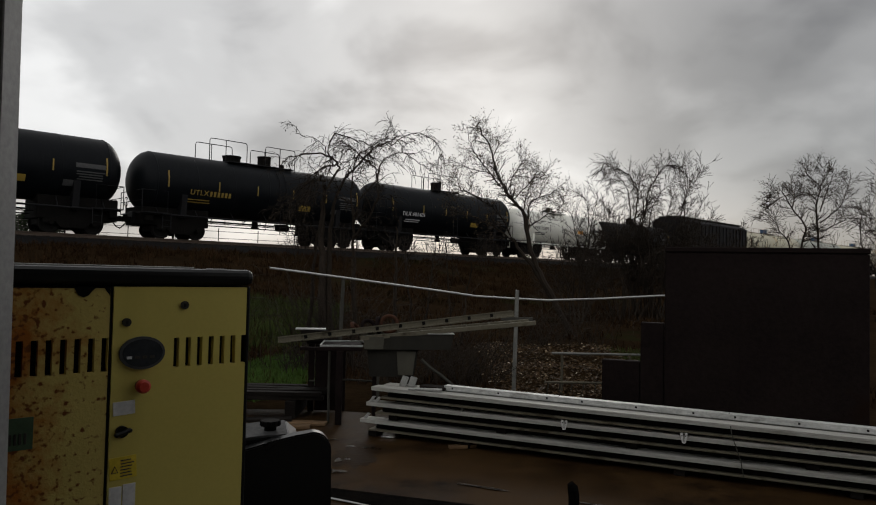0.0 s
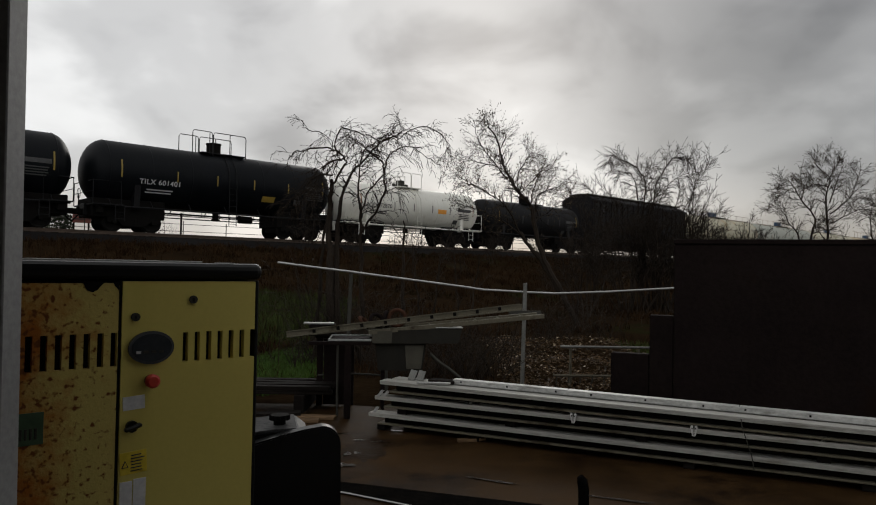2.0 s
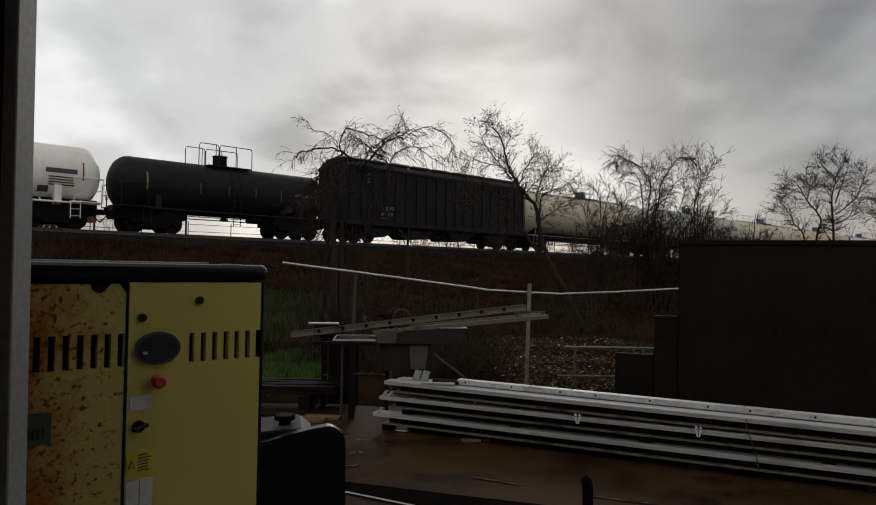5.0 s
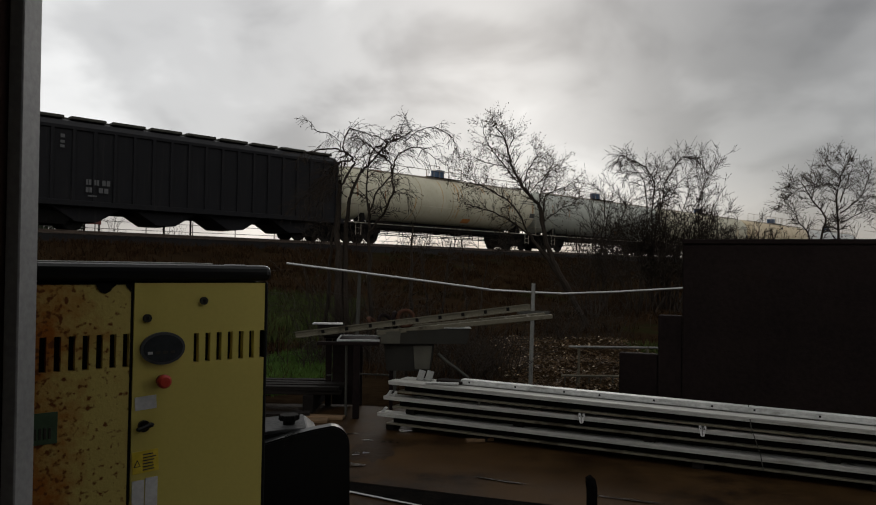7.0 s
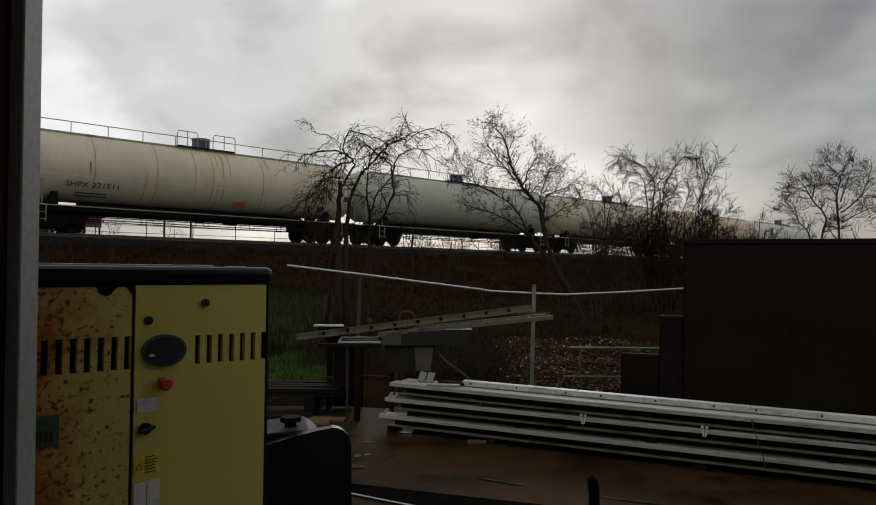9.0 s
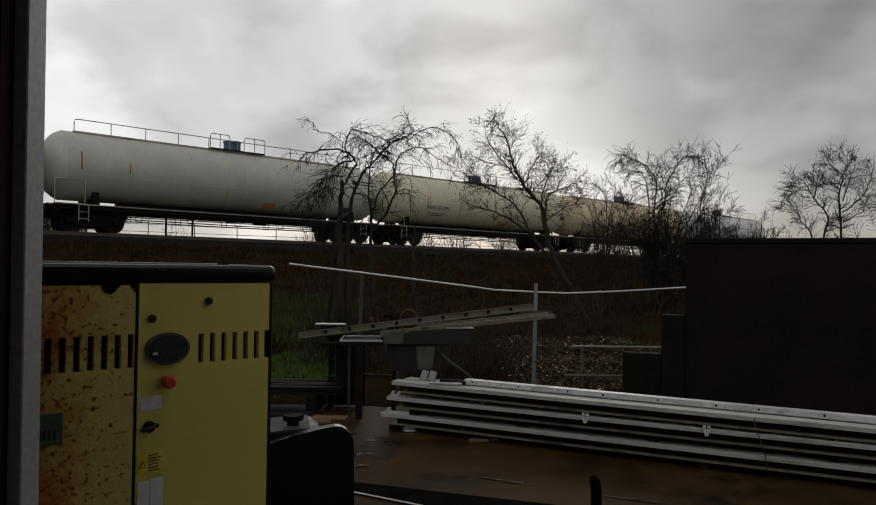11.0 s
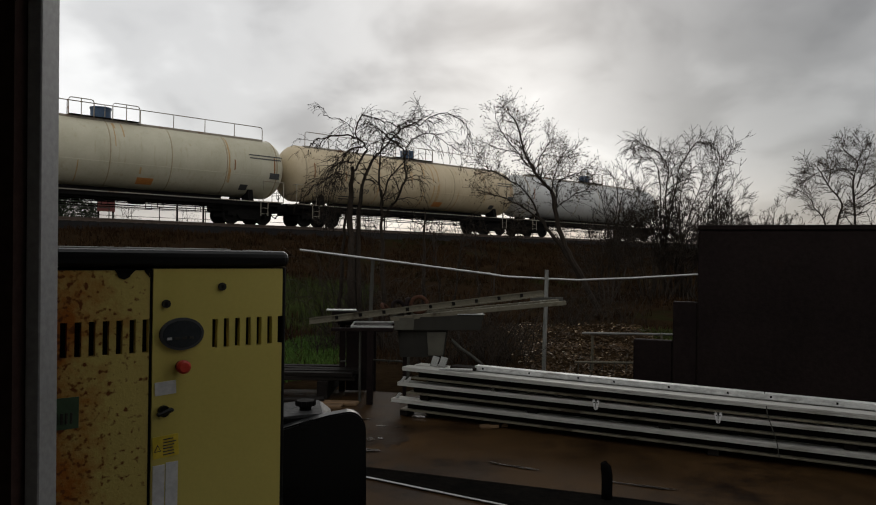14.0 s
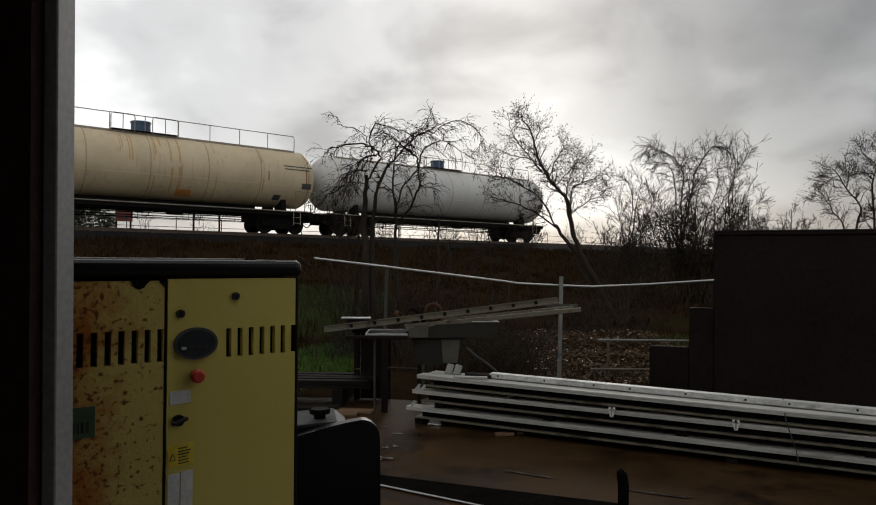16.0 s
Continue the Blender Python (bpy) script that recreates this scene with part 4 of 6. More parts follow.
def switch_cabinet():
    cab = empty("switch_cabinet", pose(-0.575, 2.325, 0, 0, 0, 40.09), "beige yellow steel switch cabinet with one badly rusted door", "cabinet")
    bm = bmesh.new()
    box(bm, -0.88, 0.03, 0.02, -0.008, 0.72, 1.60, 0.004)
    part("body", bm, "black_dull", cab)
    for x0, x1 in ((-0.018, -0.006), (-0.882, -0.862), (-0.444, -0.437)):
        bm = bmesh.new()
        box(bm, x0, -0.001, 0.02, x1, 0.03, 1.60, 0.003)
        part("door_post", bm, "black_dull", cab)
    bm = bmesh.new()
    box(bm, -0.90, -0.014, 1.602, 0.004, 0.74, 1.655, 0.022, 3)
    part("lid", bm, "black_plastic", cab, "black rounded lid", smooth=False)
    # pale strips stand in for the sky reflected along the wet lid's edge
    bm = bmesh.new()
    box(bm, -0.88, -0.002, 1.6555, -0.20, 0.004, 1.660, 0.001)
    box(bm, -0.16, -0.002, 1.6545, -0.09, 0.004, 1.657, 0.001)
    part("lid_glint", bm, "galvanised", cab, "bright strip added as the sky's glint on the lid")
    bm = bmesh.new()
    box(bm, -0.86, 0.04, 0.0, -0.02, 0.7, 0.02)
    part("plinth", bm, "black_dull", cab)
    right = slotted_door("door", -0.436, -0.020, 0.06, 1.597, [-0.248 + 0.0368 * i for i in range(7)], 1.350, 1.440, 0.0165, "cabinet_yellow", cab)
    left = slotted_door("door", -0.861, -0.446, 0.06, 1.592, [-0.673 + 0.0361 * i for i in range(-5, 7)], 1.350, 1.448, 0.0175, "cabinet_rusted", cab)
    left["label"] = "door blotched with orange brown rust"
    # rusted-through bite at the top edge
    bm = bmesh.new()
    prism(bm, [(-0.545, 1.595), (-0.538, 1.583), (-0.532, 1.572), (-0.518, 1.566), (-0.505, 1.572), (-0.497, 1.583), (-0.485, 1.595)], -0.0065, -0.004)
    part("rust_hole", bm, "running_gear", left)
    bm = bmesh.new()
    prism(bm, [(-0.462, 1.595), (-0.459, 1.585), (-0.452, 1.578), (-0.447, 1.57), (-0.447, 1.595)], -0.0065, -0.004)
    part("rust_hole", bm, "running_gear", left)
    # oval display
    bm = bmesh.new()
    ov = [(-0.352 + 0.066 * math.cos(a), 1.400 + 0.049 * math.sin(a)) for a in [i * math.tau / 40 for i in range(40)]]
    prism(bm, ov, -0.014, -0.004)
    disp = part("display", bm, "display", right, "oval grey control display")
    bm = bmesh.new()
    ov = [(-0.352 + 0.058 * math.cos(a), 1.400 + 0.041 * math.sin(a)) for a in [i * math.tau / 40 for i in range(40)]]
    prism(bm, ov, -0.0165, -0.0142)
    part("screen", bm, "screen", disp)
    for i in range(4):
        bm = bmesh.new()
        box(bm, -0.398 + i * 0.022, -0.0185, 1.384, -0.384 + i * 0.022, -0.0167, 1.392, 0.0005)
        part("key", bm, "mark_white" if i == 0 else "dull_zinc", disp)
    # emergency stop
    bm = bmesh.new()
    cyl(bm, (-0.352, -0.004, 1.302), (-0.352, -0.020, 1.302), 0.017, 20)
    stop = part("stop_button", bm, "black_plastic", right)
    bm = bmesh.new()
    cyl(bm, (-0.352, -0.020, 1.302), (-0.352, -0.034, 1.302), 0.0205, 24)
    cyl(bm, (-0.352, -0.034, 1.302), (-0.352, -0.040, 1.302), 0.0205, 24, 0.014)
    part("button_cap", bm, "red", stop, "red mushroom cap")
    # rotary switch
    bm = bmesh.new()
    cyl(bm, (-0.402, -0.004, 1.172), (-0.402, -0.016, 1.172), 0.017, 20)
    sw = part("rotary_switch", bm, "black_plastic", right)
    bm = bmesh.new()
    box(bm, -0.026, -0.034, -0.006, 0.024, -0.015, 0.006, 0.004, 1, Matrix.Translation((-0.402, 0, 1.172)) @ pose(0, 0, 0, 0, -16, 0))
    part("handle", bm, "black_plastic", sw)
    for x, z in ((-0.399, 1.492), (-0.228, 1.541)):
        bm = bmesh.new()
        cyl(bm, (x, -0.004, z), (x, -0.012, z), 0.0125, 18)
        lk = part("lock", bm, "dull_zinc", right)
        bm = bmesh.new()
        box(bm, x - 0.004, -0.0145, z - 0.006, x + 0.004, -0.0122, z + 0.006, 0.001)
        part("key_slot", bm, "black_plastic", lk)
    def plate(x0, x1, z0, z1, mat, label, tilt=0.0, on=right, name="label_plate"):
        bm = bmesh.new()
        w, h = (x1 - x0) / 2, (z1 - z0) / 2
        box(bm, -w, -0.0065, -h, w, -0.0042, h, 0.0004, 1, Matrix.Translation(((x0 + x1) / 2, 0, (z0 + z1) / 2)) @ pose(0, 0, 0, 0, tilt, 0))
        return part(name, bm, mat, on, label)
    plate(-0.428, -0.366, 1.220, 1.260, "white_label", "blank white label", -3)
    plate(-0.432, -0.356, 1.033, 1.098, "yellow_label", "yellow warning label with black print", -3)
    for i in range(6):
        plate(-0.402, -0.402 + 0.040 * random.uniform(0.7, 1.0), 1.086 - i * 0.009, 1.089 - i * 0.009, "mark_black", "", -3, name="printed_line").location.y = -0.0024
    bm = bmesh.new()
    prism(bm, [(-0.428, 1.052), (-0.408, 1.053), (-0.418, 1.074)], -0.0085, -0.0066)
    part("warning_triangle", bm, "mark_black", right)
    bm = bmesh.new()
    prism(bm, [(-0.4245, 1.0545), (-0.4115, 1.0552), (-0.418, 1.0695)], -0.0095, -0.0086)
    part("warning_triangle", bm, "yellow_label", right)
    plate(-0.431, -0.396, 0.78, 1.012, "white_label", "white paper notice")
    plate(-0.393, -0.357, 0.78, 1.016, "white_label", "white paper notice")
    plate(-0.700, -0.632, 1.155, 1.242, "green_label", "dark green plate", 0, left)
    for i in range(4):
        plate(-0.69 + i * 0.012, -0.684 + i * 0.012, 1.17, 1.20, "dull_zinc", "", 0, left, "printed_line").location.y = -0.0024


switch_cabinet()


def fuel_tank():
    """A black moulded tank behind the cabinet, its top sloping up to a rounded shoulder."""
    tank = empty("plastic_tank", pose(-0.73, 3.52, 0, 0, 0, 14), "black moulded plastic tank with a wet grey top and screw cap", "tank")
    bm = bmesh.new()
    shoulder = [(0.165 + 0.09 * math.cos(a), 0.79 + 0.095 * math.sin(a)) for a in [radians(90 - 11.25 * k) for k in range(9)]]
    out = [(-0.45, 0.0), (-0.45, 0.735), (-0.30, 0.775), (-0.14, 0.818), (-0.02, 0.850), (0.08, 0.872)] + shoulder + [(0.26, 0.5), (0.26, 0.0)]
    prism(bm, out, -0.20, -0.12)
    bmesh.ops.bevel(bm, geom=[e for e in bm.edges if abs(e.verts[0].co.y - e.verts[1].co.y) < 0.01], offset=0.008, segments=2, affect="EDGES")
    part("front_shell", bm, "black_plastic", tank)
    bm = bmesh.new()
    prism(bm, [(-0.44, 0.0), (-0.44, 0.812), (-0.05, 0.846), (0.06, 0.850), (0.11, 0.81), (0.13, 0.72), (0.13, 0.0)], -0.118, 0.24)
    part("body", bm, "black_plastic", tank)
    bm = bmesh.new()
    prism(bm, [(-0.43, 0.815), (-0.05, 0.848), (0.05, 0.852), (0.05, 0.862), (-0.05, 0.859), (-0.43, 0.826)], -0.11, 0.22)
    part("top_cover", bm, "white_plastic", tank, "wet grey cover")
    bm = bmesh.new()
    cyl(bm, (-0.03, 0.0, 0.855), (-0.03, 0.0, 0.886), 0.030, 16)
    cyl(bm, (-0.03, 0.0, 0.882), (-0.03, 0.0, 0.908), 0.046, 12)
    for k in range(12):
        a = k * math.tau / 12
        cyl(bm, (-0.03 + 0.046 * math.cos(a), 0.0 + 0.046 * math.sin(a), 0.883), (-0.03 + 0.046 * math.cos(a), 0.0 + 0.046 * math.sin(a), 0.907), 0.006, 5)
    part("cap", bm, "running_gear", tank, "black ribbed screw cap")


fuel_tank()


# ---- the stack of aluminium sections ----
def beam_mesh(length):
    """The grooved upper member of a section; its top face is z = 0."""
    bm = bmesh.new()
    prism(bm, [(0.0, 0.0), (0.0, -0.019), (0.006, -0.022), (0.002, -0.026), (0.002, -0.037), (0.148, -0.037), (0.150, 0.0)], 0, length)
    bmesh.ops.rotate(bm, cent=(0, 0, 0), matrix=Matrix.Rotation(-math.pi / 2, 3, "Z"), verts=bm.verts[:])
    # the outline's x now runs towards -y: turn it to the back
    bmesh.ops.scale(bm, vec=(1, -1, 1), verts=bm.verts[:])
    bmesh.ops.recalc_face_normals(bm, faces=bm.faces[:])
    return mesh_of(bm, "section")


def sections():
    base = pose(-0.648, 7.192, 0, 0, 0, -25)
    shared = beam_mesh(6.8)
    tops = (0.172, 0.347, 0.505)
    for tier, z in enumerate(tops):
        for row in ((0,), (0,), (0, 1))[tier]:
            off = (0.0, 0.07, 0.125)[tier] + row * (0.03, -0.05, 0.04)[tier]
            m = base @ Matrix.Translation((off, row * 0.19, z)) @ pose(0, 0, 0, 0, (0, 0, 0.4)[tier], (0.1, -0.12, 0.0)[tier] * row)
            beam = empty("aluminium_beam", m, "long wet aluminium section lying in a stack on bearers", "metal beam", "stacked aluminium sections")
            part_mesh("section", shared, "aluminium", beam)
            # the web is coloured black to give the recess its shade
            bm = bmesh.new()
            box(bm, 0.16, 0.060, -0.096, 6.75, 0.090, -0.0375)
            part("web", bm, "flat_black", beam, "web coloured black as shade between the flanges")
            # same aluminium, but in a darker colour for the shade under the section
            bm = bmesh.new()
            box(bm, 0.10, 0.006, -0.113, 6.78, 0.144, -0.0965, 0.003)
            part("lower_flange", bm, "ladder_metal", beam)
            if row:
                continue
            if tier == 1:
                for x in (2.05, 3.07):
                    bm = bmesh.new()
                    for s in (-1, 1):
                        outline = [(x + s * 0.002, -0.060), (x + s * 0.014, -0.055), (x + s * 0.030, 0.016), (x + s * 0.024, 0.032), (x + s * 0.009, 0.026), (x + s * 0.006, -0.01)]
                        prism(bm, outline, -0.020, -0.004)
                    fork = part("bracket", bm, "bright_zinc", beam, "forked bright bracket")
                    bm = bmesh.new()
                    cyl(bm, (x + 0.014, -0.0225, 0.006), (x + 0.014, -0.0202, 0.006), 0.006, 8)
                    cyl(bm, (x - 0.014, -0.0225, 0.006), (x - 0.014, -0.0202, 0.006), 0.006, 8)
                    part("bolt_hole", bm, "running_gear", fork)
                for x in (1.03, 4.0, 5.4):
                    bm = bmesh.new()
                    prism(bm, [(x - 0.02, -0.03), (x + 0.012, -0.03), (x + 0.04, 0.042), (x + 0.02, 0.042)], 0.012, 0.03)
                    part("bracket", bm, "dull_zinc", beam, "grey folded bracket")
            if tier < 2:
                for k in (0.02, 0.085) if tier else (0.035,):
                    bm = bmesh.new()
                    prism(bm, [(k, 0.001), (k + 0.03, 0.001), (k + 0.075, 0.056), (k + 0.045, 0.060)], 0.01, 0.03)
                    part("clip", bm, "galvanised", beam, "bright folded end clip")
    # dark baulk added behind lower tiers: carries back row, fills gaps like shade
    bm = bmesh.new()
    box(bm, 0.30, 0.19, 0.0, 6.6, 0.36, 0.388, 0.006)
    tagged(part("timber_baulk", bm, "dark_wood", m=base @ Matrix.Translation((0, 0, 0.001))), "long dark baulk added behind the aluminium sections as shade", "timber")
    # short dark packers between the tiers
    bm = bmesh.new()
    box(bm, -0.05, 0.055, 0, 0.05, 0.186, 0.0555, 0.004)
    packer = mesh_of(bm, "packer")
    for x in (0.35, 1.5, 2.7, 4.1, 5.6):
        tagged(part_mesh("packing_timber", packer, "dark_wood", m=base @ Matrix.Translation((x, 0, tops[0] + 0.0015))), "dark soaked packing timber between aluminium sections", "timber", "packing of the stack")
    bm = bmesh.new()
    box(bm, -0.045, 0.03, 0, 0.045, 0.186, 0.055, 0.004)
    bearer = mesh_of(bm, "bearer")
    for x in (0.13, 1.15, 3.1, 4.4, 5.9):
        tagged(part_mesh("timber_bearer", bearer, "dark_wood", m=base @ Matrix.Translation((x, 0, 0.001))), "dark timber bearer on the wet concrete", "timber", "bearers of the stack")
    # a pale punched channel lying along the top
    flat = empty("punched_channel", base @ Matrix.Translation((0.86, 0.165, 0.5055)) @ pose(0, 0, 0, 0, 0.4, 0), "pale punched metal channel on the stack", "metal channel")
    bm = bmesh.new()
    box(bm, 0, 0, 0, 5.6, 0.09, 0.050, 0.003)
    part("channel", bm, "pale_channel", flat)
    for i in range(13):
        bm = bmesh.new()
        x = 0.09 + i * 0.43 + 0.05 * (i % 3)
        box(bm, x - 0.008, -0.0015, 0.018, x + 0.008, 0.001, 0.036)
        part("hole", bm, "running_gear", flat)
    for i, x in enumerate((1.15, 2.62, 3.9)):
        bm = bmesh.new()
        box(bm, x, 0.002, 0.0502, x + 0.006, 0.088, 0.0512)
        part("joint", bm, "running_gear", flat)
    for x, r in ((0.38, -6), (0.475, -4)):
        bm = bmesh.new()
        box(bm, -0.04, -0.006, 0, 0.04, 0.006, 0.105, 0.003, 1, pose(0, 0, 0, -24, 8, r))
        box(bm, -0.04, -0.006, 0.0, 0.04, 0.06, 0.008, 0.002)
        tagged(part("bracket_plate", bm, "dull_aluminium", m=base @ Matrix.Translation((x, 0.20, 0.506))), "loose grey folded bracket plate on the stack", "bracket", "loose plates")
    bm = bmesh.new()
    box(bm, -0.17, -0.025, 0, 0.17, 0.025, 0.018, 0.003, 1, pose(0, 0, 0, 0, -2, 9))
    tagged(part("offcut", bm, "galvanised", m=base @ Matrix.Translation((0.70, 0.06, 0.5085))), "flat metal offcut with a dark end on the stack", "metal offcut")
    bm = bmesh.new()
    box(bm, -0.06, -0.09, 0, 0.22, 0.05, 0.03, 0.006)
    tagged(part("dark_block", bm, "dark_wood", m=base @ Matrix.Translation((0.66, 0.225, 0.506))), "dark wet block behind the bracket plates", "block")
    # a wire hanging down over the stack
    bm = bmesh.new()
    tube(bm, [(3.50, -0.012, 0.47), (3.51, -0.016, 0.40), (3.55, -0.014, 0.28), (3.58, -0.016, 0.19), (3.60, -0.012, 0.07)], 0.0045)
    tagged(part("tie_wire", bm, "dull_zinc", m=base), "thin wire tied round the metal stack", "wire")


sections()


# ---- ladder, bench and scrap by the fence ----
def ladder_on_bench():
    foot, run = Vector((-1.60, 7.66, 0.872)), Vector((2.62, 0.0, 0.325))
    m = Matrix.Translation(foot) @ pose(0, 0, 0, 0, -7.1, 8.0)
    lad = empty("aluminium_ladder", m @ pose(0, 0, 0, -6, 0, 0), "weathered aluminium ladder lying across the bench", "ladder")
    for y, x0, x1 in ((0.0, 0.0, run.length), (0.38, 0.25, run.length + 0.12)):
        bm = bmesh.new()
        prism(bm, [(0, 0), (0.028, 0), (0.028, 0.010), (0.01, 0.012), (0.01, 0.058), (0.028, 0.060), (0.028, 0.070), (0, 0.070)], x0, x1)
        bmesh.ops.rotate(bm, cent=(0, 0, 0), matrix=Matrix.Rotation(-math.pi / 2, 3, "Z"), verts=bm.verts[:])
        part("stile", bm, "ladder_metal", lad, m=Matrix.Translation((0, y, 0)))
    for i in range(9):
        x = 0.30 + i * 0.262
        bm = bmesh.new()
        cyl(bm, (x, 0.0, 0.036), (x, 0.355, 0.036), 0.015, 8)
        rung = part("rung", bm, "ladder_metal", lad)
        bm = bmesh.new()
        box(bm, x - 0.018, -0.0335, 0.016, x + 0.018, -0.0285, 0.056, 0.003)
        part("rung_end", bm, "running_gear", rung)
    # a second, shorter section slid under the first
    sec = empty("ladder_section", Matrix.Translation((-0.72, 7.80, 0.905)) @ pose(0, 0, 0, 0, -5.6, 7.0), "weathered aluminium ladder section lying under another", "ladder")
    for y in (0.0, 0.32):
        bm = bmesh.new()
        box(bm, 0, y - 0.014, 0, 2.02, y + 0.014, 0.05, 0.004)
        part("stile", bm, "ladder_metal", sec)
    for i in range(7):
        bm = bmesh.new()
        cyl(bm, (0.18 + i * 0.27, 0.0145, 0.025), (0.18 + i * 0.27, 0.3055, 0.025), 0.014, 8)
        part("rung", bm, "ladder_metal", sec)


def bench():
    b = empty("steel_bench", pose(-1.30, 7.66, 0, 0, 0, 4), "dark steel bench frame with a shallow zinc tray", "bench")
    for x, y in ((0.37, 0.0), (0.0, 0.75), (0.37, 0.75)):
        bm = bmesh.new()
        box(bm, x - 0.035, y - 0.035, 0.0, x + 0.035, y + 0.035, 0.80, 0.004)
        part("leg", bm, "black_steel", b)
    for y in (0.0, 0.75):
        bm = bmesh.new()
        box(bm, -0.06, y - 0.03, 0.802, 0.62, y + 0.03, 0.838, 0.004)
        part("rail", bm, "black_steel", b)
    bm = bmesh.new()
    tube(bm, [(-0.02, 0.72, 0.36), (0.34, 0.70, 0.385), (0.75, 0.70, 0.365)], 0.012, 6)
    part("lower_rail", bm, "dull_zinc", b)
    bm = bmesh.new()
    cyl(bm, (0.255, 0.10, 0.0), (0.255, 0.04, 0.80), 0.014, 8)
    part("prop", bm, "dull_zinc", b)
    bm = bmesh.new()
    box(bm, 0.05, 0.68, 0.02, 0.30, 0.72, 0.80, 0.004)
    part("back_panel", bm, "black_steel", b)
    # the tray: a thin bright lip round a dark floor
    bm = bmesh.new()
    box(bm, 0.155, 0.02, 0.842, 0.60, 0.52, 0.848, 0.002)
    tray = part("tray", bm, "black_steel", b)
    for x0, y0, x1, y1 in ((0.15, 0.005, 0.62, 0.018), (0.15, 0.522, 0.62, 0.535), (0.15, 0.018, 0.162, 0.522)):
        bm = bmesh.new()
        box(bm, x0, y0, 0.842, x1, y1, 0.864, 0.002)
        part("lip", bm, "galvanised", tray)
    hop = empty("zinc_hopper_box", pose(-0.69, 7.80, 0, 0, 0, 5), "grey galvanised sheet metal hopper box with a tapered base", "metal box")
    bm = bmesh.new()
    prism(bm, [(0.02, 0.805), (0.98, 0.815), (1.02, 0.985), (0.0, 0.945)], 0.0, 0.62)
    part("upper_box", bm, "dark_zinc", hop)
    bm = bmesh.new()
    prism(bm, [(0.012, 0.812), (0.225, 0.812), (0.235, 0.952), (0.008, 0.944)], -0.008, -0.0015)
    part("end_panel", bm, "pale_sheet", hop)
    bm = bmesh.new()
    box(bm, 0.72, -0.012, 0.986, 1.03, 0.63, 0.994, 0.002)
    part("rim", bm, "galvanised", hop)
    bm = bmesh.new()
    prism(bm, [(0.05, 0.803), (0.62, 0.803), (0.58, 0.50), (0.08, 0.50)], 0.06, 0.55)
    part("lower_box", bm, "dark_zinc", hop)
    bm = bmesh.new()
    prism(bm, [(0.40, 0.52), (0.565, 0.52), (0.595, 0.785), (0.38, 0.785)], 0.045, 0.058)
    part("side_panel", bm, "pale_sheet", hop)
    for x in (0.14, 0.52):
        for y in (0.12, 0.5):
            bm = bmesh.new()
            box(bm, x - 0.02, y - 0.02, 0.0, x + 0.02, y + 0.02, 0.50, 0.003)
            part("leg", bm, "black_steel", hop)
    bm = bmesh.new()
    tube(bm, [(0.66, 0.04, 0.70), (0.76, 0.02, 0.61), (0.88, 0.0, 0.53), (0.98, -0.02, 0.45), (1.10, -0.02, 0.34), (1.22, 0, 0.0)], 0.016, 8)
    tagged(part("bent_pipe", bm, "dull_zinc", m=pose(-0.69, 7.80, 0, 0, 0, 5)), "bent grey pipe leaning beside the hopper box", "pipe")
    # pale plates on a block, and rusty rings heaped on the ladder
    bm = bmesh.new()
    box(bm, -0.13, -0.06, 0.0, 0.17, 0.06, 0.135, 0.006)
    tagged(part("wood_block", bm, "dark_wood", m=pose(-1.33, 8.30, 0.8395)), "dark wooden block on the bench", "wood block")
    bm = bmesh.new()
    box(bm, -0.20, -0.06, 0.0, 0.15, 0.06, 0.018, 0.003)
    tagged(part("metal_plate", bm, "galvanised", m=pose(-1.33, 8.30, 0.976, 0, 0, 5)), "small pale metal plate stacked on a block", "metal plate")
    for i, (x, z, r, mat, tilt) in enumerate(((-0.42, 1.075, 0.095, "terracotta", 76), (-0.66, 1.045, 0.075, "black_steel", 60), (-0.80, 1.02, 0.07, "terracotta", 40), (-0.54, 1.06, 0.08, "black_steel", 85))):
        bm = bmesh.new()
        tube(bm, [(r * math.cos(k * math.tau / 20), r * math.sin(k * math.tau / 20), 0) for k in range(21)], 0.022, 8)
        tagged(part("rusty_ring", bm, mat, m=pose(x, 8.10, z, tilt, i * 12, i * 25)), "rusty iron ring heaped on the ladder", "iron ring", "scrap on the ladder")


ladder_on_bench()
bench()


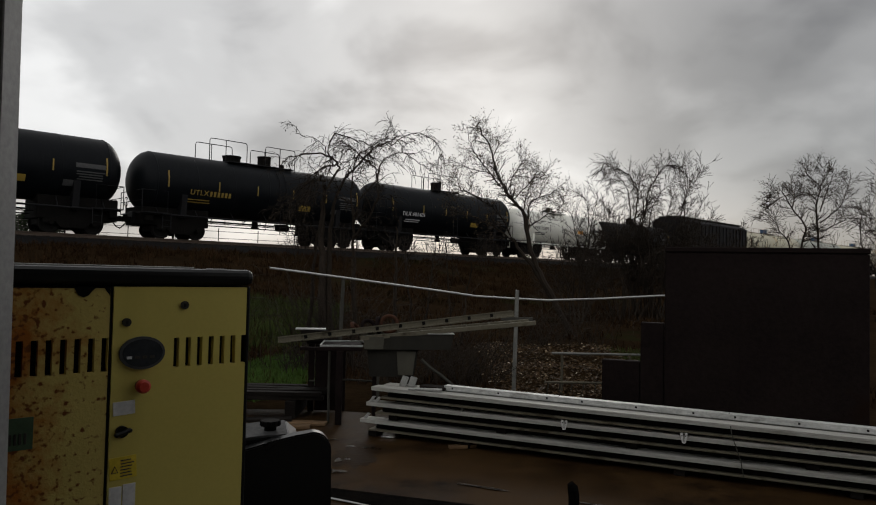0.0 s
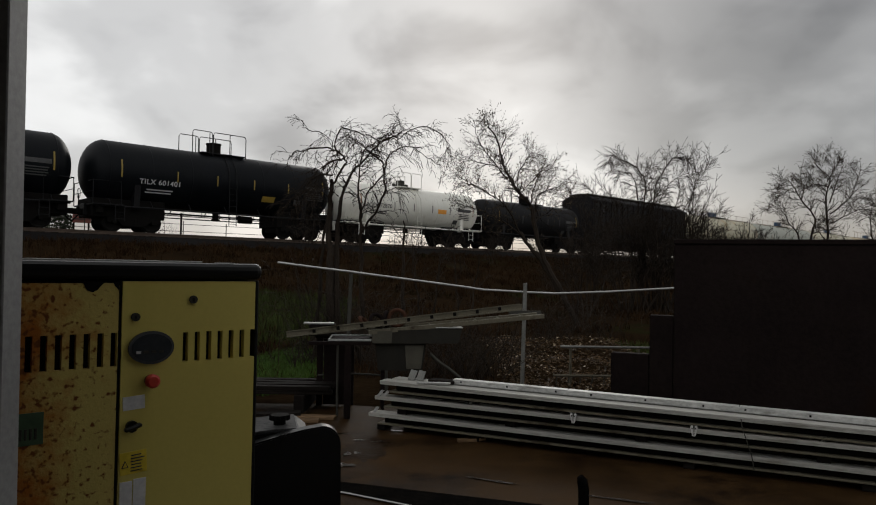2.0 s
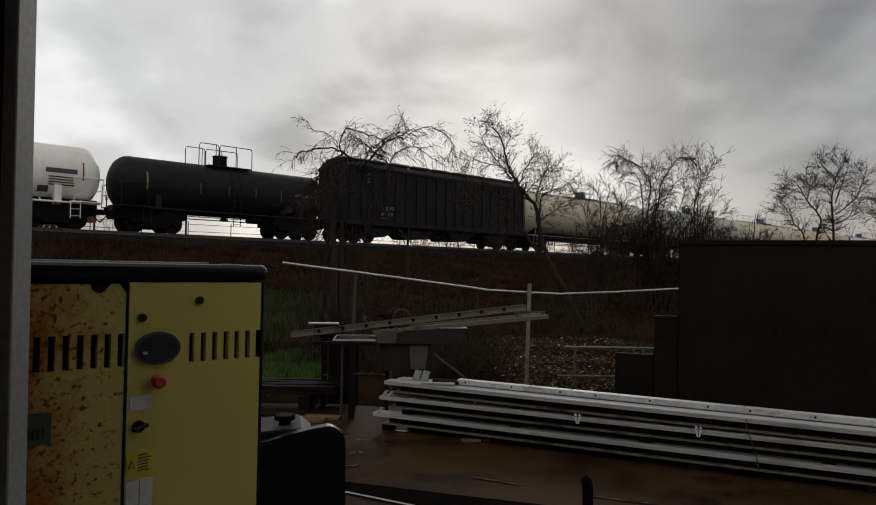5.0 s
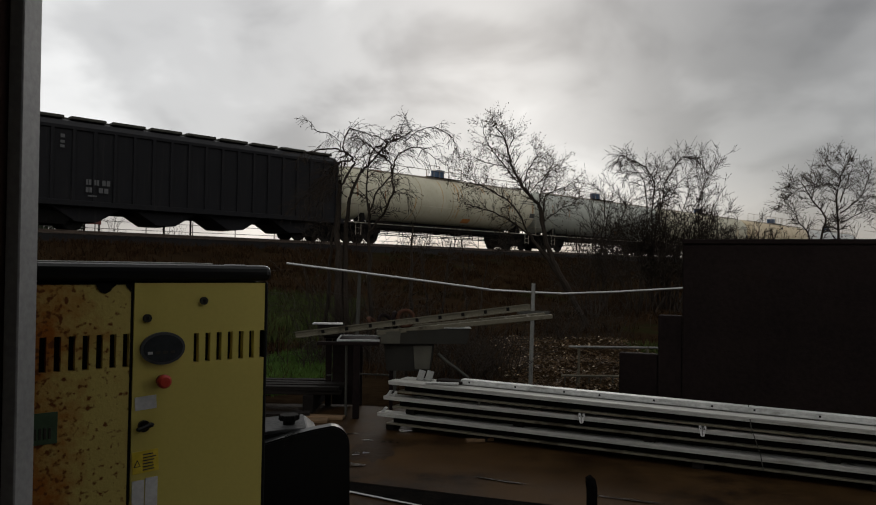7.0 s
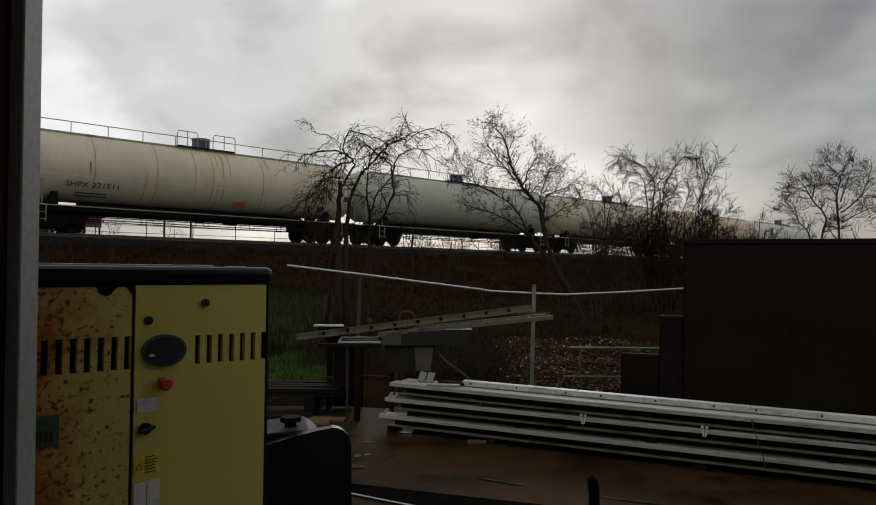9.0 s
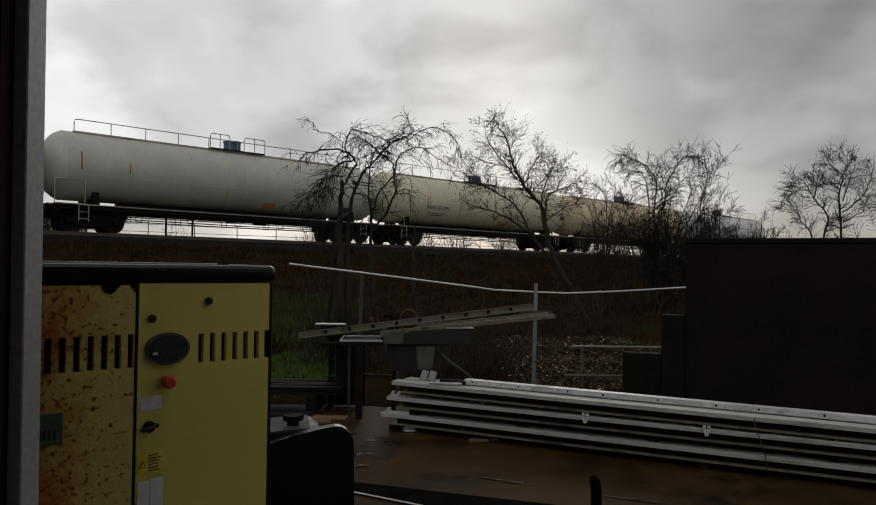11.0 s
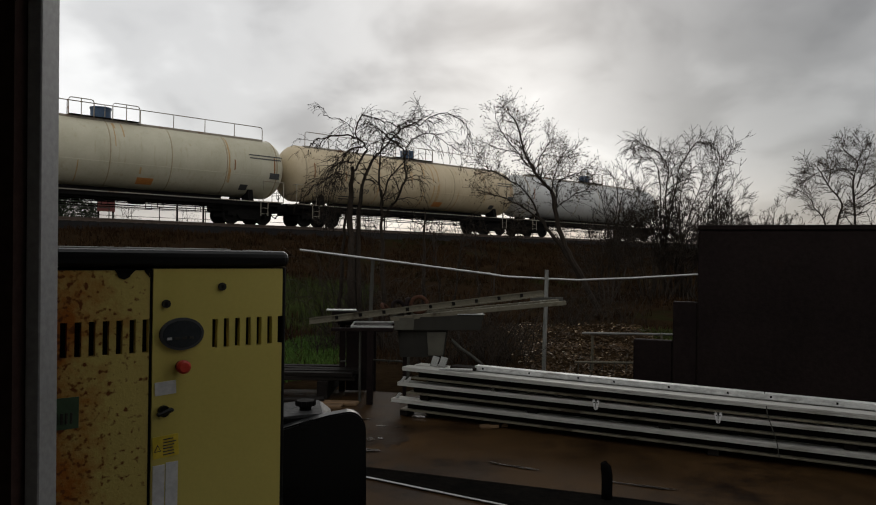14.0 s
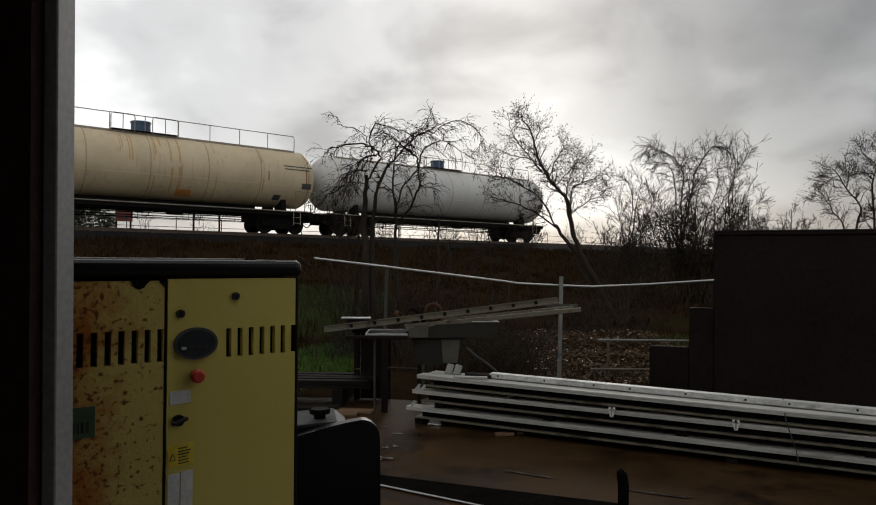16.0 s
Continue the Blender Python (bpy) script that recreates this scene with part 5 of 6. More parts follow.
def timber_piles():
    for i in range(9):
        bm = bmesh.new()
        box(bm, -0.75, -0.055, 0, 0.75, 0.055, 0.045, 0.004)
        x, y, z = -1.95 + random.uniform(-0.1, 0.1), 8.0 + (i % 5) * 0.17, 0.20 if i < 5 else 0.247
        tagged(part("plank", bm, "dark_wood", m=pose(x, y, z, 0, 0, random.uniform(-5, 3))), "dark soaked plank in a low pile", "plank", "planks of the pile")
    for x in (-2.4, -1.5):
        bm = bmesh.new()
        box(bm, -0.06, -0.05, 0, 0.06, 0.85, 0.199, 0.006)
        tagged(part("pile_bearer", bm, "dark_wood", m=pose(x, 7.95, 0.0005)), "dark timber bearer under the plank pile", "timber", "bearers of the pile")
    for i, (x, y, r, mat) in enumerate(((-1.47, 7.66, -4, "wood"), (-1.62, 7.46, 3, "wood"), (-1.85, 7.62, 10, "dark_wood"))):
        bm = bmesh.new()
        box(bm, -0.42, -0.07, 0, 0.42, 0.07, 0.03, 0.004)
        tagged(part("board", bm, mat, m=pose(x, y, 0.002 + (0.031 if i == 2 else 0), 0, 0, r)), "wet brown board lying on the concrete", "board", "loose boards")
    for x, y, r in ((0.34, 6.72, 12), (0.43, 6.76, 20)):
        bm = bmesh.new()
        box(bm, -0.09, -0.03, 0, 0.09, 0.03, 0.03, 0.004)
        tagged(part("wood_scrap", bm, "wood", m=pose(x, y, 0.001, 0, 0, r)), "short orange brown scrap of wood by the stack", "wood scrap", "wood scraps")


timber_piles()


# ---- fence, low rail, dark steel bin ----
def fence():
    f = empty("pipe_fence", pose(0, 0, 0), "bent galvanised pipe fence with leaning posts", "fence")
    bm = bmesh.new()
    tube(bm, [(-2.02, 9.0, 1.70), (-1.1, 9.22, 1.595), (-0.2, 9.5, 1.485), (0.45, 9.72, 1.405), (0.68, 9.8, 1.372), (1.28, 9.88, 1.345), (1.74, 10.0, 1.328), (2.6, 10.4, 1.355), (3.76, 11.0, 1.41), (5.2, 11.6, 1.43), (6.6, 12.2, 1.45)], 0.0145, 8)
    part("top_rail", bm, "galvanised", f)
    for (x, y, z, lean, r) in ((1.28, 9.80, 1.47, 0.02, 0.028), (-1.10, 9.26, 1.60, 0.03, 0.024), (5.3, 11.7, 1.5, 0.0, 0.028), (-0.62, 9.4, 0.7, 0.0, 0.02)):
        bm = bmesh.new()
        cyl(bm, (x - lean * 1.4, y, -0.05), (x, y, z), r, 10)
        part("post", bm, "dull_aluminium" if x > 0 else "dull_zinc", f)
    bm = bmesh.new()
    box(bm, 1.05, 9.74, 1.04, 1.5, 9.77, 1.09, 0.003)
    part("cross_bar", bm, "dull_zinc", f)
    g = empty("low_rail", pose(0, 0, 0), "low weathered pipe rail beside the leaf litter", "rail fence")
    for z, x0, x1 in ((0.572, 1.82, 3.35), (0.158, 1.72, 3.2)):
        bm = bmesh.new()
        tube(bm, [(x0, 10.0, z), (x1, 10.06, z - 0.005)], 0.017, 8)
        part("bar", bm, "ladder_metal" if z < 0.3 else "dull_aluminium", g)
    for x in (1.97, 2.95):
        bm = bmesh.new()
        cyl(bm, (x, 10.02, -0.03), (x, 10.02, 0.575), 0.018, 8)
        part("post", bm, "ladder_metal", g)
    for i in range(8):
        bm = bmesh.new()
        cyl(bm, (1.76 + i * 0.17, 10.01, -0.03), (1.78 + i * 0.17, 10.01, 0.165), 0.008, 6)
        part("bar", bm, "dull_zinc", g)


fence()


def steel_bin():
    b = empty("steel_waste_bin", pose(2.705, 7.86, 0, 0, 0, -19.6), "large rust-black steel bin with stepped end", "skip")
    bm = bmesh.new()
    box(bm, 0.0, 0.0, 0.0, 2.03, 1.7, 1.97, 0.012)
    part("body", bm, "black_steel", b)
    bm = bmesh.new()
    box(bm, -0.004, -0.014, 1.972, 2.034, 1.71, 2.03, 0.01)
    part("rim", bm, "black_steel", b)
    bm = bmesh.new()
    box(bm, -0.26, 0.02, 0.0, -0.002, 0.16, 1.165, 0.01)
    part("step_box", bm, "black_steel", b)
    bm = bmesh.new()
    box(bm, -0.69, 0.04, 0.0, -0.264, 0.16, 0.715, 0.01)
    part("end_box", bm, "black_steel", b)


steel_bin()


def ground_clutter():
    bar = empty("rubber_sheet", pose(-1.45, 5.56, 0.001), "black rubber sheet with a pale edge on the wet concrete", "sheet")
    bm = bmesh.new()
    near, far = [(0.0, 0.0), (1.45, -0.775), (2.4, -1.28), (3.2, -1.70)], [(3.6, -1.12), (2.4, -0.72), (1.7, -0.508), (0.77, -0.216), (0.0, 0.03)]
    top = [bm.verts.new((x, y, 0.022)) for x, y in near + far]
    low = [bm.verts.new((x, y, 0.0)) for x, y in near + far]
    bm.faces.new(top)
    for k in range(len(top)):
        bm.faces.new((top[k], low[k], low[(k + 1) % len(top)], top[(k + 1) % len(top)]))
    bmesh.ops.recalc_face_normals(bm, faces=bm.faces[:])
    part("sheet", bm, "flat_black", bar)
    bm = bmesh.new()
    tube(bm, [(x, y - 0.004, 0.012) for x, y in near], 0.007, 6)
    part("edge", bm, "galvanised", bar, "thin pale edge line")
    bm = bmesh.new()
    pts = [(1.035, 4.75, 0.0), (1.037, 4.75, 0.10), (1.036, 4.75, 0.18), (1.026, 4.75, 0.235), (1.010, 4.75, 0.262)]
    tube(bm, pts, [0.036, 0.036, 0.037, 0.036, 0.024], 12)
    tagged(part("hose_end", bm, "flat_black", smooth=True), "black rubber hose standing up from the concrete", "hose")
    # standing water: thin films with ragged edges, and open water in the hollows
    for x, y, sx, sy, r in ((-0.62, 6.42, 0.20, 0.42, -6), (-0.74, 6.20, 0.035, 0.06, -4), (-0.66, 6.24, 0.03, 0.03, 10), (-0.69, 6.70, 0.06, 0.018, -8), (-0.54, 6.65, 0.035, 0.016, -8), (-0.47, 6.66, 0.022, 0.014, -8), (-0.40, 6.62, 0.018, 0.012, -8), (-0.30, 7.10, 0.20, 0.03, -6), (-0.74, 5.86, 0.10, 0.05, -10),
                            (0.46, 5.49, 0.20, 0.022, -26), (1.36, 5.08, 0.26, 0.018, -20), (-1.15, 6.95, 0.30, 0.05, 0)):
        bm = bmesh.new()
        ring = []
        for k in range(64):
            a = k * math.tau / 64
            f = 1 + 0.55 * noise.noise((math.cos(a) * 1.6 + x * 3, math.sin(a) * 1.6, y)) + 0.30 * noise.noise((math.cos(a) * 5 + x * 3, math.sin(a) * 5, y))
            ring.append(bm.verts.new((sx * f * math.cos(a), sy * f * math.sin(a), 0)))
        bm.faces.new(ring)
        tagged(part("puddle", bm, "wet_film" if sy > 0.1 else "puddle", m=pose(x, y, 0.004 if sy > 0.1 else 0.008, 0, 0, r)), "shallow puddle on the brown concrete", "puddle", "puddles", "structure")


ground_clutter()


# ---- growth ----
def tubes_mesh(name, lines, sides=4):
    """lines: lists of (point, radius). One mesh of tapered twigs."""
    verts, faces = [], []
    for line in lines:
        n0 = len(verts)
        k = sides if line[0][1] > 0.012 else 3
        for i, (p, r) in enumerate(line):
            d = (line[min(i + 1, len(line) - 1)][0] - line[max(i - 1, 0)][0])
            d = d.normalized() if d.length > 1e-6 else Vector((0, 0, 1))
            a = d.orthogonal().normalized()
            b = d.cross(a)
            for j in range(k):
                verts.append(p + r * (math.cos(j * math.tau / k) * a + math.sin(j * math.tau / k) * b))
        for i in range(len(line) - 1):
            for j in range(k):
                s, t = n0 + i * k, n0 + (i + 1) * k
                faces.append((s + j, s + (j + 1) % k, t + (j + 1) % k, t + j))
    me = bpy.data.meshes.new(name)
    me.from_pydata([tuple(v) for v in verts], [], faces)
    return me


GROW = {"thin": 0.003}   # least radius of a twig


def sprout(rng, p, d, length, r, level, lines, tips, droop=0.0, wiggle=0.25, kids=(4, 6), spread=0.7, shrink=0.6, up=0.0):
    """A branch and its side branches."""
    n = max(4, int(length / 0.14))
    n = min(n, 12)
    line, q, dd = [], Vector(p), Vector(d).normalized()
    for i in range(n + 1):
        f = i / n
        line.append((q.copy(), max(GROW["thin"], r * (1 - 0.75 * f))))
        dd = (dd + Vector((rng.uniform(-1, 1), rng.uniform(-1, 1), rng.uniform(-1, 1))) * wiggle * 0.5 + Vector((0, 0, up * 0.2 - droop * f * 0.5))).normalized()
        q = q + dd * (length / n)
    lines.append(line)
    if level == 0:
        tips.append(line[-1][0])
        tips.append(line[-2][0])
        return
    for k in range(rng.randint(*kids)):
        f = rng.uniform(0.25, 1.0)
        i = min(n - 1, int(f * n))
        base, rr = line[i]
        axis = (line[i + 1][0] - line[i][0]).normalized()
        side = axis.orthogonal().normalized()
        side = Matrix.Rotation(rng.uniform(0, math.tau), 3, axis) @ side
        sprout(rng, base, axis + side * spread * rng.uniform(0.6, 1.5), length * shrink * rng.uniform(0.6, 1.2), rr * 0.6, level - 1, lines, tips, droop, wiggle, kids, spread, shrink, up)


def limb(rng, pts, r0, r1, lines, tips, level, twig, droop, wiggle=0.3, kids=(3, 5), per=3, spread=0.9, up=0.0, depth=0.25):
    """A main limb through given points, with side branches."""
    pts = [Vector(p) + Vector((0, rng.uniform(-depth, depth) if i else 0, 0)) for i, p in enumerate(pts)]
    dense = []
    for i in range(len(pts) - 1):
        p0, p1, p2, p3 = pts[max(i - 1, 0)], pts[i], pts[i + 1], pts[min(i + 2, len(pts) - 1)]
        for k in range(5):
            t = k / 5
            dense.append(0.5 * ((2 * p1) + (p2 - p0) * t + (2 * p0 - 5 * p1 + 4 * p2 - p3) * t * t + (3 * p1 - p0 - 3 * p2 + p3) * t ** 3))
    dense.append(pts[-1])
    n = len(dense) - 1
    line = [(p + Vector((rng.uniform(-1, 1), rng.uniform(-1, 1), rng.uniform(-1, 1))) * 0.02, r0 + (r1 - r0) * i / n) for i, p in enumerate(dense)]
    lines.append(line)
    for i in range(2, n):
        if dense[i].z < twig[1]:
            continue
        for _ in range(per):
            if rng.random() < 0.55:
                axis = (dense[i + 1] - dense[i - 1]).normalized()
                side = Matrix.Rotation(rng.uniform(0, math.tau), 3, axis) @ axis.orthogonal().normalized()
                sprout(rng, dense[i], axis * 0.6 + side * spread, twig[0] * rng.uniform(0.5, 1.25), line[i][1] * 0.5, level, lines, tips, droop, wiggle, kids, 0.8, 0.6, up)


def leaf_mesh(rng, tips, per, size, share=1.0):
    verts, faces = [], []
    for t in tips:
        if rng.random() > share:
            continue
        for _ in range(per):
            c = t + Vector((rng.gauss(0, 1), rng.gauss(0, 1), rng.gauss(0, 1))) * size * 1.6
            a = Vector((rng.uniform(-1, 1), rng.uniform(-1, 1), rng.uniform(-1, 1))).normalized()
            b = a.orthogonal().normalized()
            s = size * rng.uniform(0.6, 1.3)
            n = len(verts)
            verts += [tuple(c - a * s), tuple(c + b * s * 0.45), tuple(c + a * s), tuple(c - b * s * 0.45)]
            faces.append((n, n + 1, n + 2, n + 3))
    me = bpy.data.meshes.new("leaves")
    me.from_pydata(verts, [], faces)
    return me


def plant(name, m, lines, label, category, group="", leaves=None, trunk_lines=0):
    t = empty(name, m, label, category, group)
    if trunk_lines:
        part_mesh("trunk", tubes_mesh("trunk", lines[:trunk_lines], 7), "bark", t)
    tagged(part_mesh("crown", tubes_mesh("crown", lines[trunk_lines:], 5), "bark", t), kind="stuff")
    if leaves is not None:
        tagged(part_mesh("leaves", leaves, "dry_leaf", t), kind="stuff")
    return t


def weeping_tree():
    """Low tree: several thin trunks under a flat crown of arching, drooping limbs."""
    rng = random.Random(11)
    lines, tips = [], []
    for pts, r in (([(0.0, 0, 0), (0.0, 0, 0.9), (-0.02, 0, 1.8), (-0.06, 0, 2.6), (0.0, 0, 3.2)], 0.085), ([(0.16, 0.1, 0), (0.12, 0.1, 1.0), (0.08, 0.1, 2.0), (0.13, 0.1, 2.9)], 0.075),
                   ([(0.52, 0.2, 0), (0.53, 0.2, 1.0), (0.50, 0.2, 2.0), (0.47, 0.15, 2.8)], 0.050), ([(-0.28, 0.2, 0), (-0.24, 0.2, 1.0), (-0.18, 0.2, 2.0), (-0.10, 0.15, 2.6)], 0.045)):
        limb(rng, pts, r, r * 0.38, lines, [], 0, (0.1, 99), 0, depth=0.08)
    trunks = len(lines)
    for pts, r, per in (([(0.0, 0, 3.1), (0.19, 0, 3.55), (0.02, 0, 3.69), (-0.32, 0, 3.74), (-0.61, 0, 3.64), (-0.75, 0, 3.45)], 0.040, 2),
                        ([(0.13, 0.1, 2.8), (0.31, 0, 3.33), (0.50, 0, 3.57), (0.84, 0, 3.81), (1.13, 0, 3.92), (1.22, 0, 4.04)], 0.050, 3),
                        ([(0.47, 0.1, 2.7), (0.41, 0, 3.28), (0.50, 0, 3.65), (0.70, 0, 3.82), (1.0, 0, 3.95)], 0.034, 3),
                        ([(0.49, 0, 2.5), (0.63, 0, 2.94), (0.89, 0, 3.28), (1.01, 0, 3.62), (1.37, 0, 3.77), (1.54, 0, 3.79)], 0.030, 3),
                        ([(0.52, 0, 2.3), (0.88, 0, 2.85), (0.91, 0, 3.23), (0.82, 0, 3.55), (0.65, 0, 3.69), (0.40, 0, 3.86), (0.19, 0, 3.98), (0.12, 0, 3.84)], 0.038, 3),
                        ([(1.10, 0, 3.90), (1.47, 0, 4.10), (1.75, 0, 4.06), (1.95, 0, 3.87), (1.98, 0, 3.70)], 0.020, 2),
                        ([(0.0, 0, 3.25), (-0.22, 0, 3.23), (-0.41, 0, 3.08), (-0.65, 0, 2.84), (-0.82, 0, 2.70)], 0.032, 4),
                        ([(0.19, 0, 3.55), (-0.08, 0, 3.42), (-0.32, 0, 3.26), (-0.48, 0, 2.98), (-0.52, 0, 2.7)], 0.030, 4),
                        ([(0.02, 0, 3.69), (-0.08, 0, 3.91), (-0.45, 0, 4.02), (-0.54, 0, 4.22)], 0.016, 1),
                        ([(0.12, 0, 3.52), (0.07, 0, 3.78), (0.19, 0, 4.02), (0.50, 0, 3.98), (0.84, 0, 3.88), (1.13, 0, 3.98)], 0.028, 2),
                        ([(1.10, 0, 3.92), (0.98, 0, 4.01), (1.04, 0, 4.13)], 0.018, 3),
                        ([(1.37, 0, 3.77), (1.66, 0, 3.58), (1.86, 0, 3.45)], 0.014, 2),
                        ([(0.10, 0, 2.9), (-0.10, 0, 3.05), (-0.30, 0, 2.85), (-0.42, 0, 2.55)], 0.022, 4),
                        ([(0.50, 0, 2.6), (0.75, 0, 2.75), (1.0, 0, 3.0), (1.2, 0, 3.05)], 0.018, 2)):
        limb(rng, pts, r * 0.56, 0.006, lines, tips, 1, (0.36, 2.3), 0.75, 0.45, (3, 5), per, 0.75, up=-0.35, depth=0.35)
    plant("weeping_tree", pose(-1.78, 12.0, -0.03), lines, "bare low tree with arching drooping twigs by the fence", "tree", leaves=leaf_mesh(rng, tips, 1, 0.018, 0.15), trunk_lines=trunks)


def leaning_tree():
    rng = random.Random(5)
    lines, tips = [], []
    for pts, r in (([(0.30, 0, 0), (-0.24, 0, 1.06), (-0.70, 0, 1.89), (-0.94, 0, 2.65), (-1.09, 0, 3.42)], 0.082), ([(-0.10, 0.1, 0.75), (-0.79, 0.1, 1.89), (-1.12, 0.1, 2.27), (-1.36, 0.1, 2.65)], 0.06)):
        limb(rng, pts, r, r * 0.7, lines, [], 0, (0.1, 99), 0, depth=0.05)
    trunks = len(lines)
    for pts, r in (([(-1.09, 0, 3.40), (-1.52, 0, 3.80), (-1.83, 0, 4.41), (-2.06, 0, 5.10), (-2.27, 0, 5.60), (-2.34, 0, 5.72)], 0.075),
                   ([(-1.09, 0, 3.40), (-1.01, 0, 3.80), (-0.86, 0, 4.26), (-0.68, 0, 4.65)], 0.035),
                   ([(-0.94, 0, 2.60), (-0.91, 0, 3.57), (-0.68, 0, 3.80), (-0.30, 0, 3.96), (0.02, 0, 4.20)], 0.045),
                   ([(-1.36, 0, 2.60), (-2.04, 0, 3.03), (-2.73, 0, 3.33), (-3.15, 0, 3.40)], 0.042),
                   ([(-1.36, 0, 2.60), (-1.74, 0, 3.34), (-2.36, 0, 3.72), (-2.97, 0, 4.12), (-3.25, 0, 4.25)], 0.042),
                   ([(-1.75, 0, 4.10), (-2.21, 0, 4.72), (-2.55, 0, 5.15), (-2.72, 0, 5.65)], 0.034),
                   ([(-1.98, 0, 4.90), (-1.82, 0, 5.30), (-1.84, 0, 5.55)], 0.024),
                   ([(-1.59, 0, 3.87), (-1.37, 0, 4.41), (-1.14, 0, 4.80), (-1.0, 0, 4.92)], 0.034),
                   ([(-2.05, 0, 3.57), (-2.66, 0, 3.87), (-3.05, 0, 3.98)], 0.026),
                   ([(-0.98, 0, 2.96), (-0.52, 0, 3.27), (-0.15, 0, 3.50), (0.08, 0, 3.80)], 0.030),
                   ([(-1.90, 0, 4.41), (-2.60, 0, 4.62), (-2.90, 0, 4.72)], 0.026),
                   ([(-1.40, 0, 3.70), (-1.15, 0, 4.0), (-0.75, 0, 4.4), (-0.45, 0, 4.55)], 0.026)):
        limb(rng, pts, r * 0.62, 0.007, lines, tips, 1, (0.46, 2.6), 0.0, 0.26, (4, 6), 5, 0.85, 0.2, depth=0.35)
    plant("leaning_tree", pose(3.72, 19.2, 0.05), lines, "leaning tree with a few withered leaves on fine twigs", "tree", leaves=leaf_mesh(rng, tips, 1, 0.034, 0.60), trunk_lines=trunks)


def limbed_tree(name, m, seed, limbs, twig, label, group, leaves=0.0, droop=0.0, per=3, level=1, thin=0.0055, kids=(3, 5), up=0.2, from_z=3.0, spread=0.8):
    """A bare tree or shrub from its main limbs, each a part of its own."""
    rng = random.Random(seed)
    lines, tips, main = [], [], []
    GROW["thin"] = thin
    for pts, r in limbs:
        first = len(lines)
        limb(rng, pts, r * 0.7, 0.008, lines, tips, level, (twig, from_z), droop, 0.32, kids, per, spread, up, depth=0.35)
        main.append(lines.pop(first))
    t = plant(name, m, lines, label, "tree", group, leaves=leaf_mesh(rng, tips, 1, 0.04, leaves) if leaves else None)
    for line in main:
        part_mesh("stem", tubes_mesh("stem", [line], 6), "bark", t)
    GROW["thin"] = 0.003
    return t


def bush_tree(name, m, seed, stems, height, width, twig, level, label, group="", leaves=0.0, r=0.05, kids=(2, 4), droop=0.0, per=1, spread=0.8, up=0.35, thin=0.006):
    rng = random.Random(seed)
    lines, tips, main = [], [], []
    GROW["thin"] = thin
    for i in range(stems):
        a = (i + 0.5) / stems * 2 - 1
        lean = a * width + rng.uniform(-0.15, 0.15) * width
        h = height * (1 - 0.35 * abs(a) ** 1.5) * rng.uniform(0.72, 1.0)
        x0 = a * width * 0.25
        pts = [(x0, rng.uniform(-0.3, 0.3), 0), (x0 + lean * 0.25, 0, h * 0.35), (x0 + lean * 0.55, 0, h * 0.7), (x0 + lean * 0.8, 0, h)]
        first = len(lines)
        limb(rng, pts, r * rng.uniform(0.6, 1.1), 0.012, lines, tips, level, (twig, height * 0.25), droop, 0.42, kids, per, spread, up, depth=width * 0.35)
        main.append(lines.pop(first))
    t = plant(name, m, lines, label, "tree", group, leaves=leaf_mesh(rng, tips, 1, 0.045, leaves) if leaves else None)
    for line in main:
        part_mesh("stem", tubes_mesh("stem", [line], 6), "bark", t)
    GROW["thin"] = 0.003
    return t


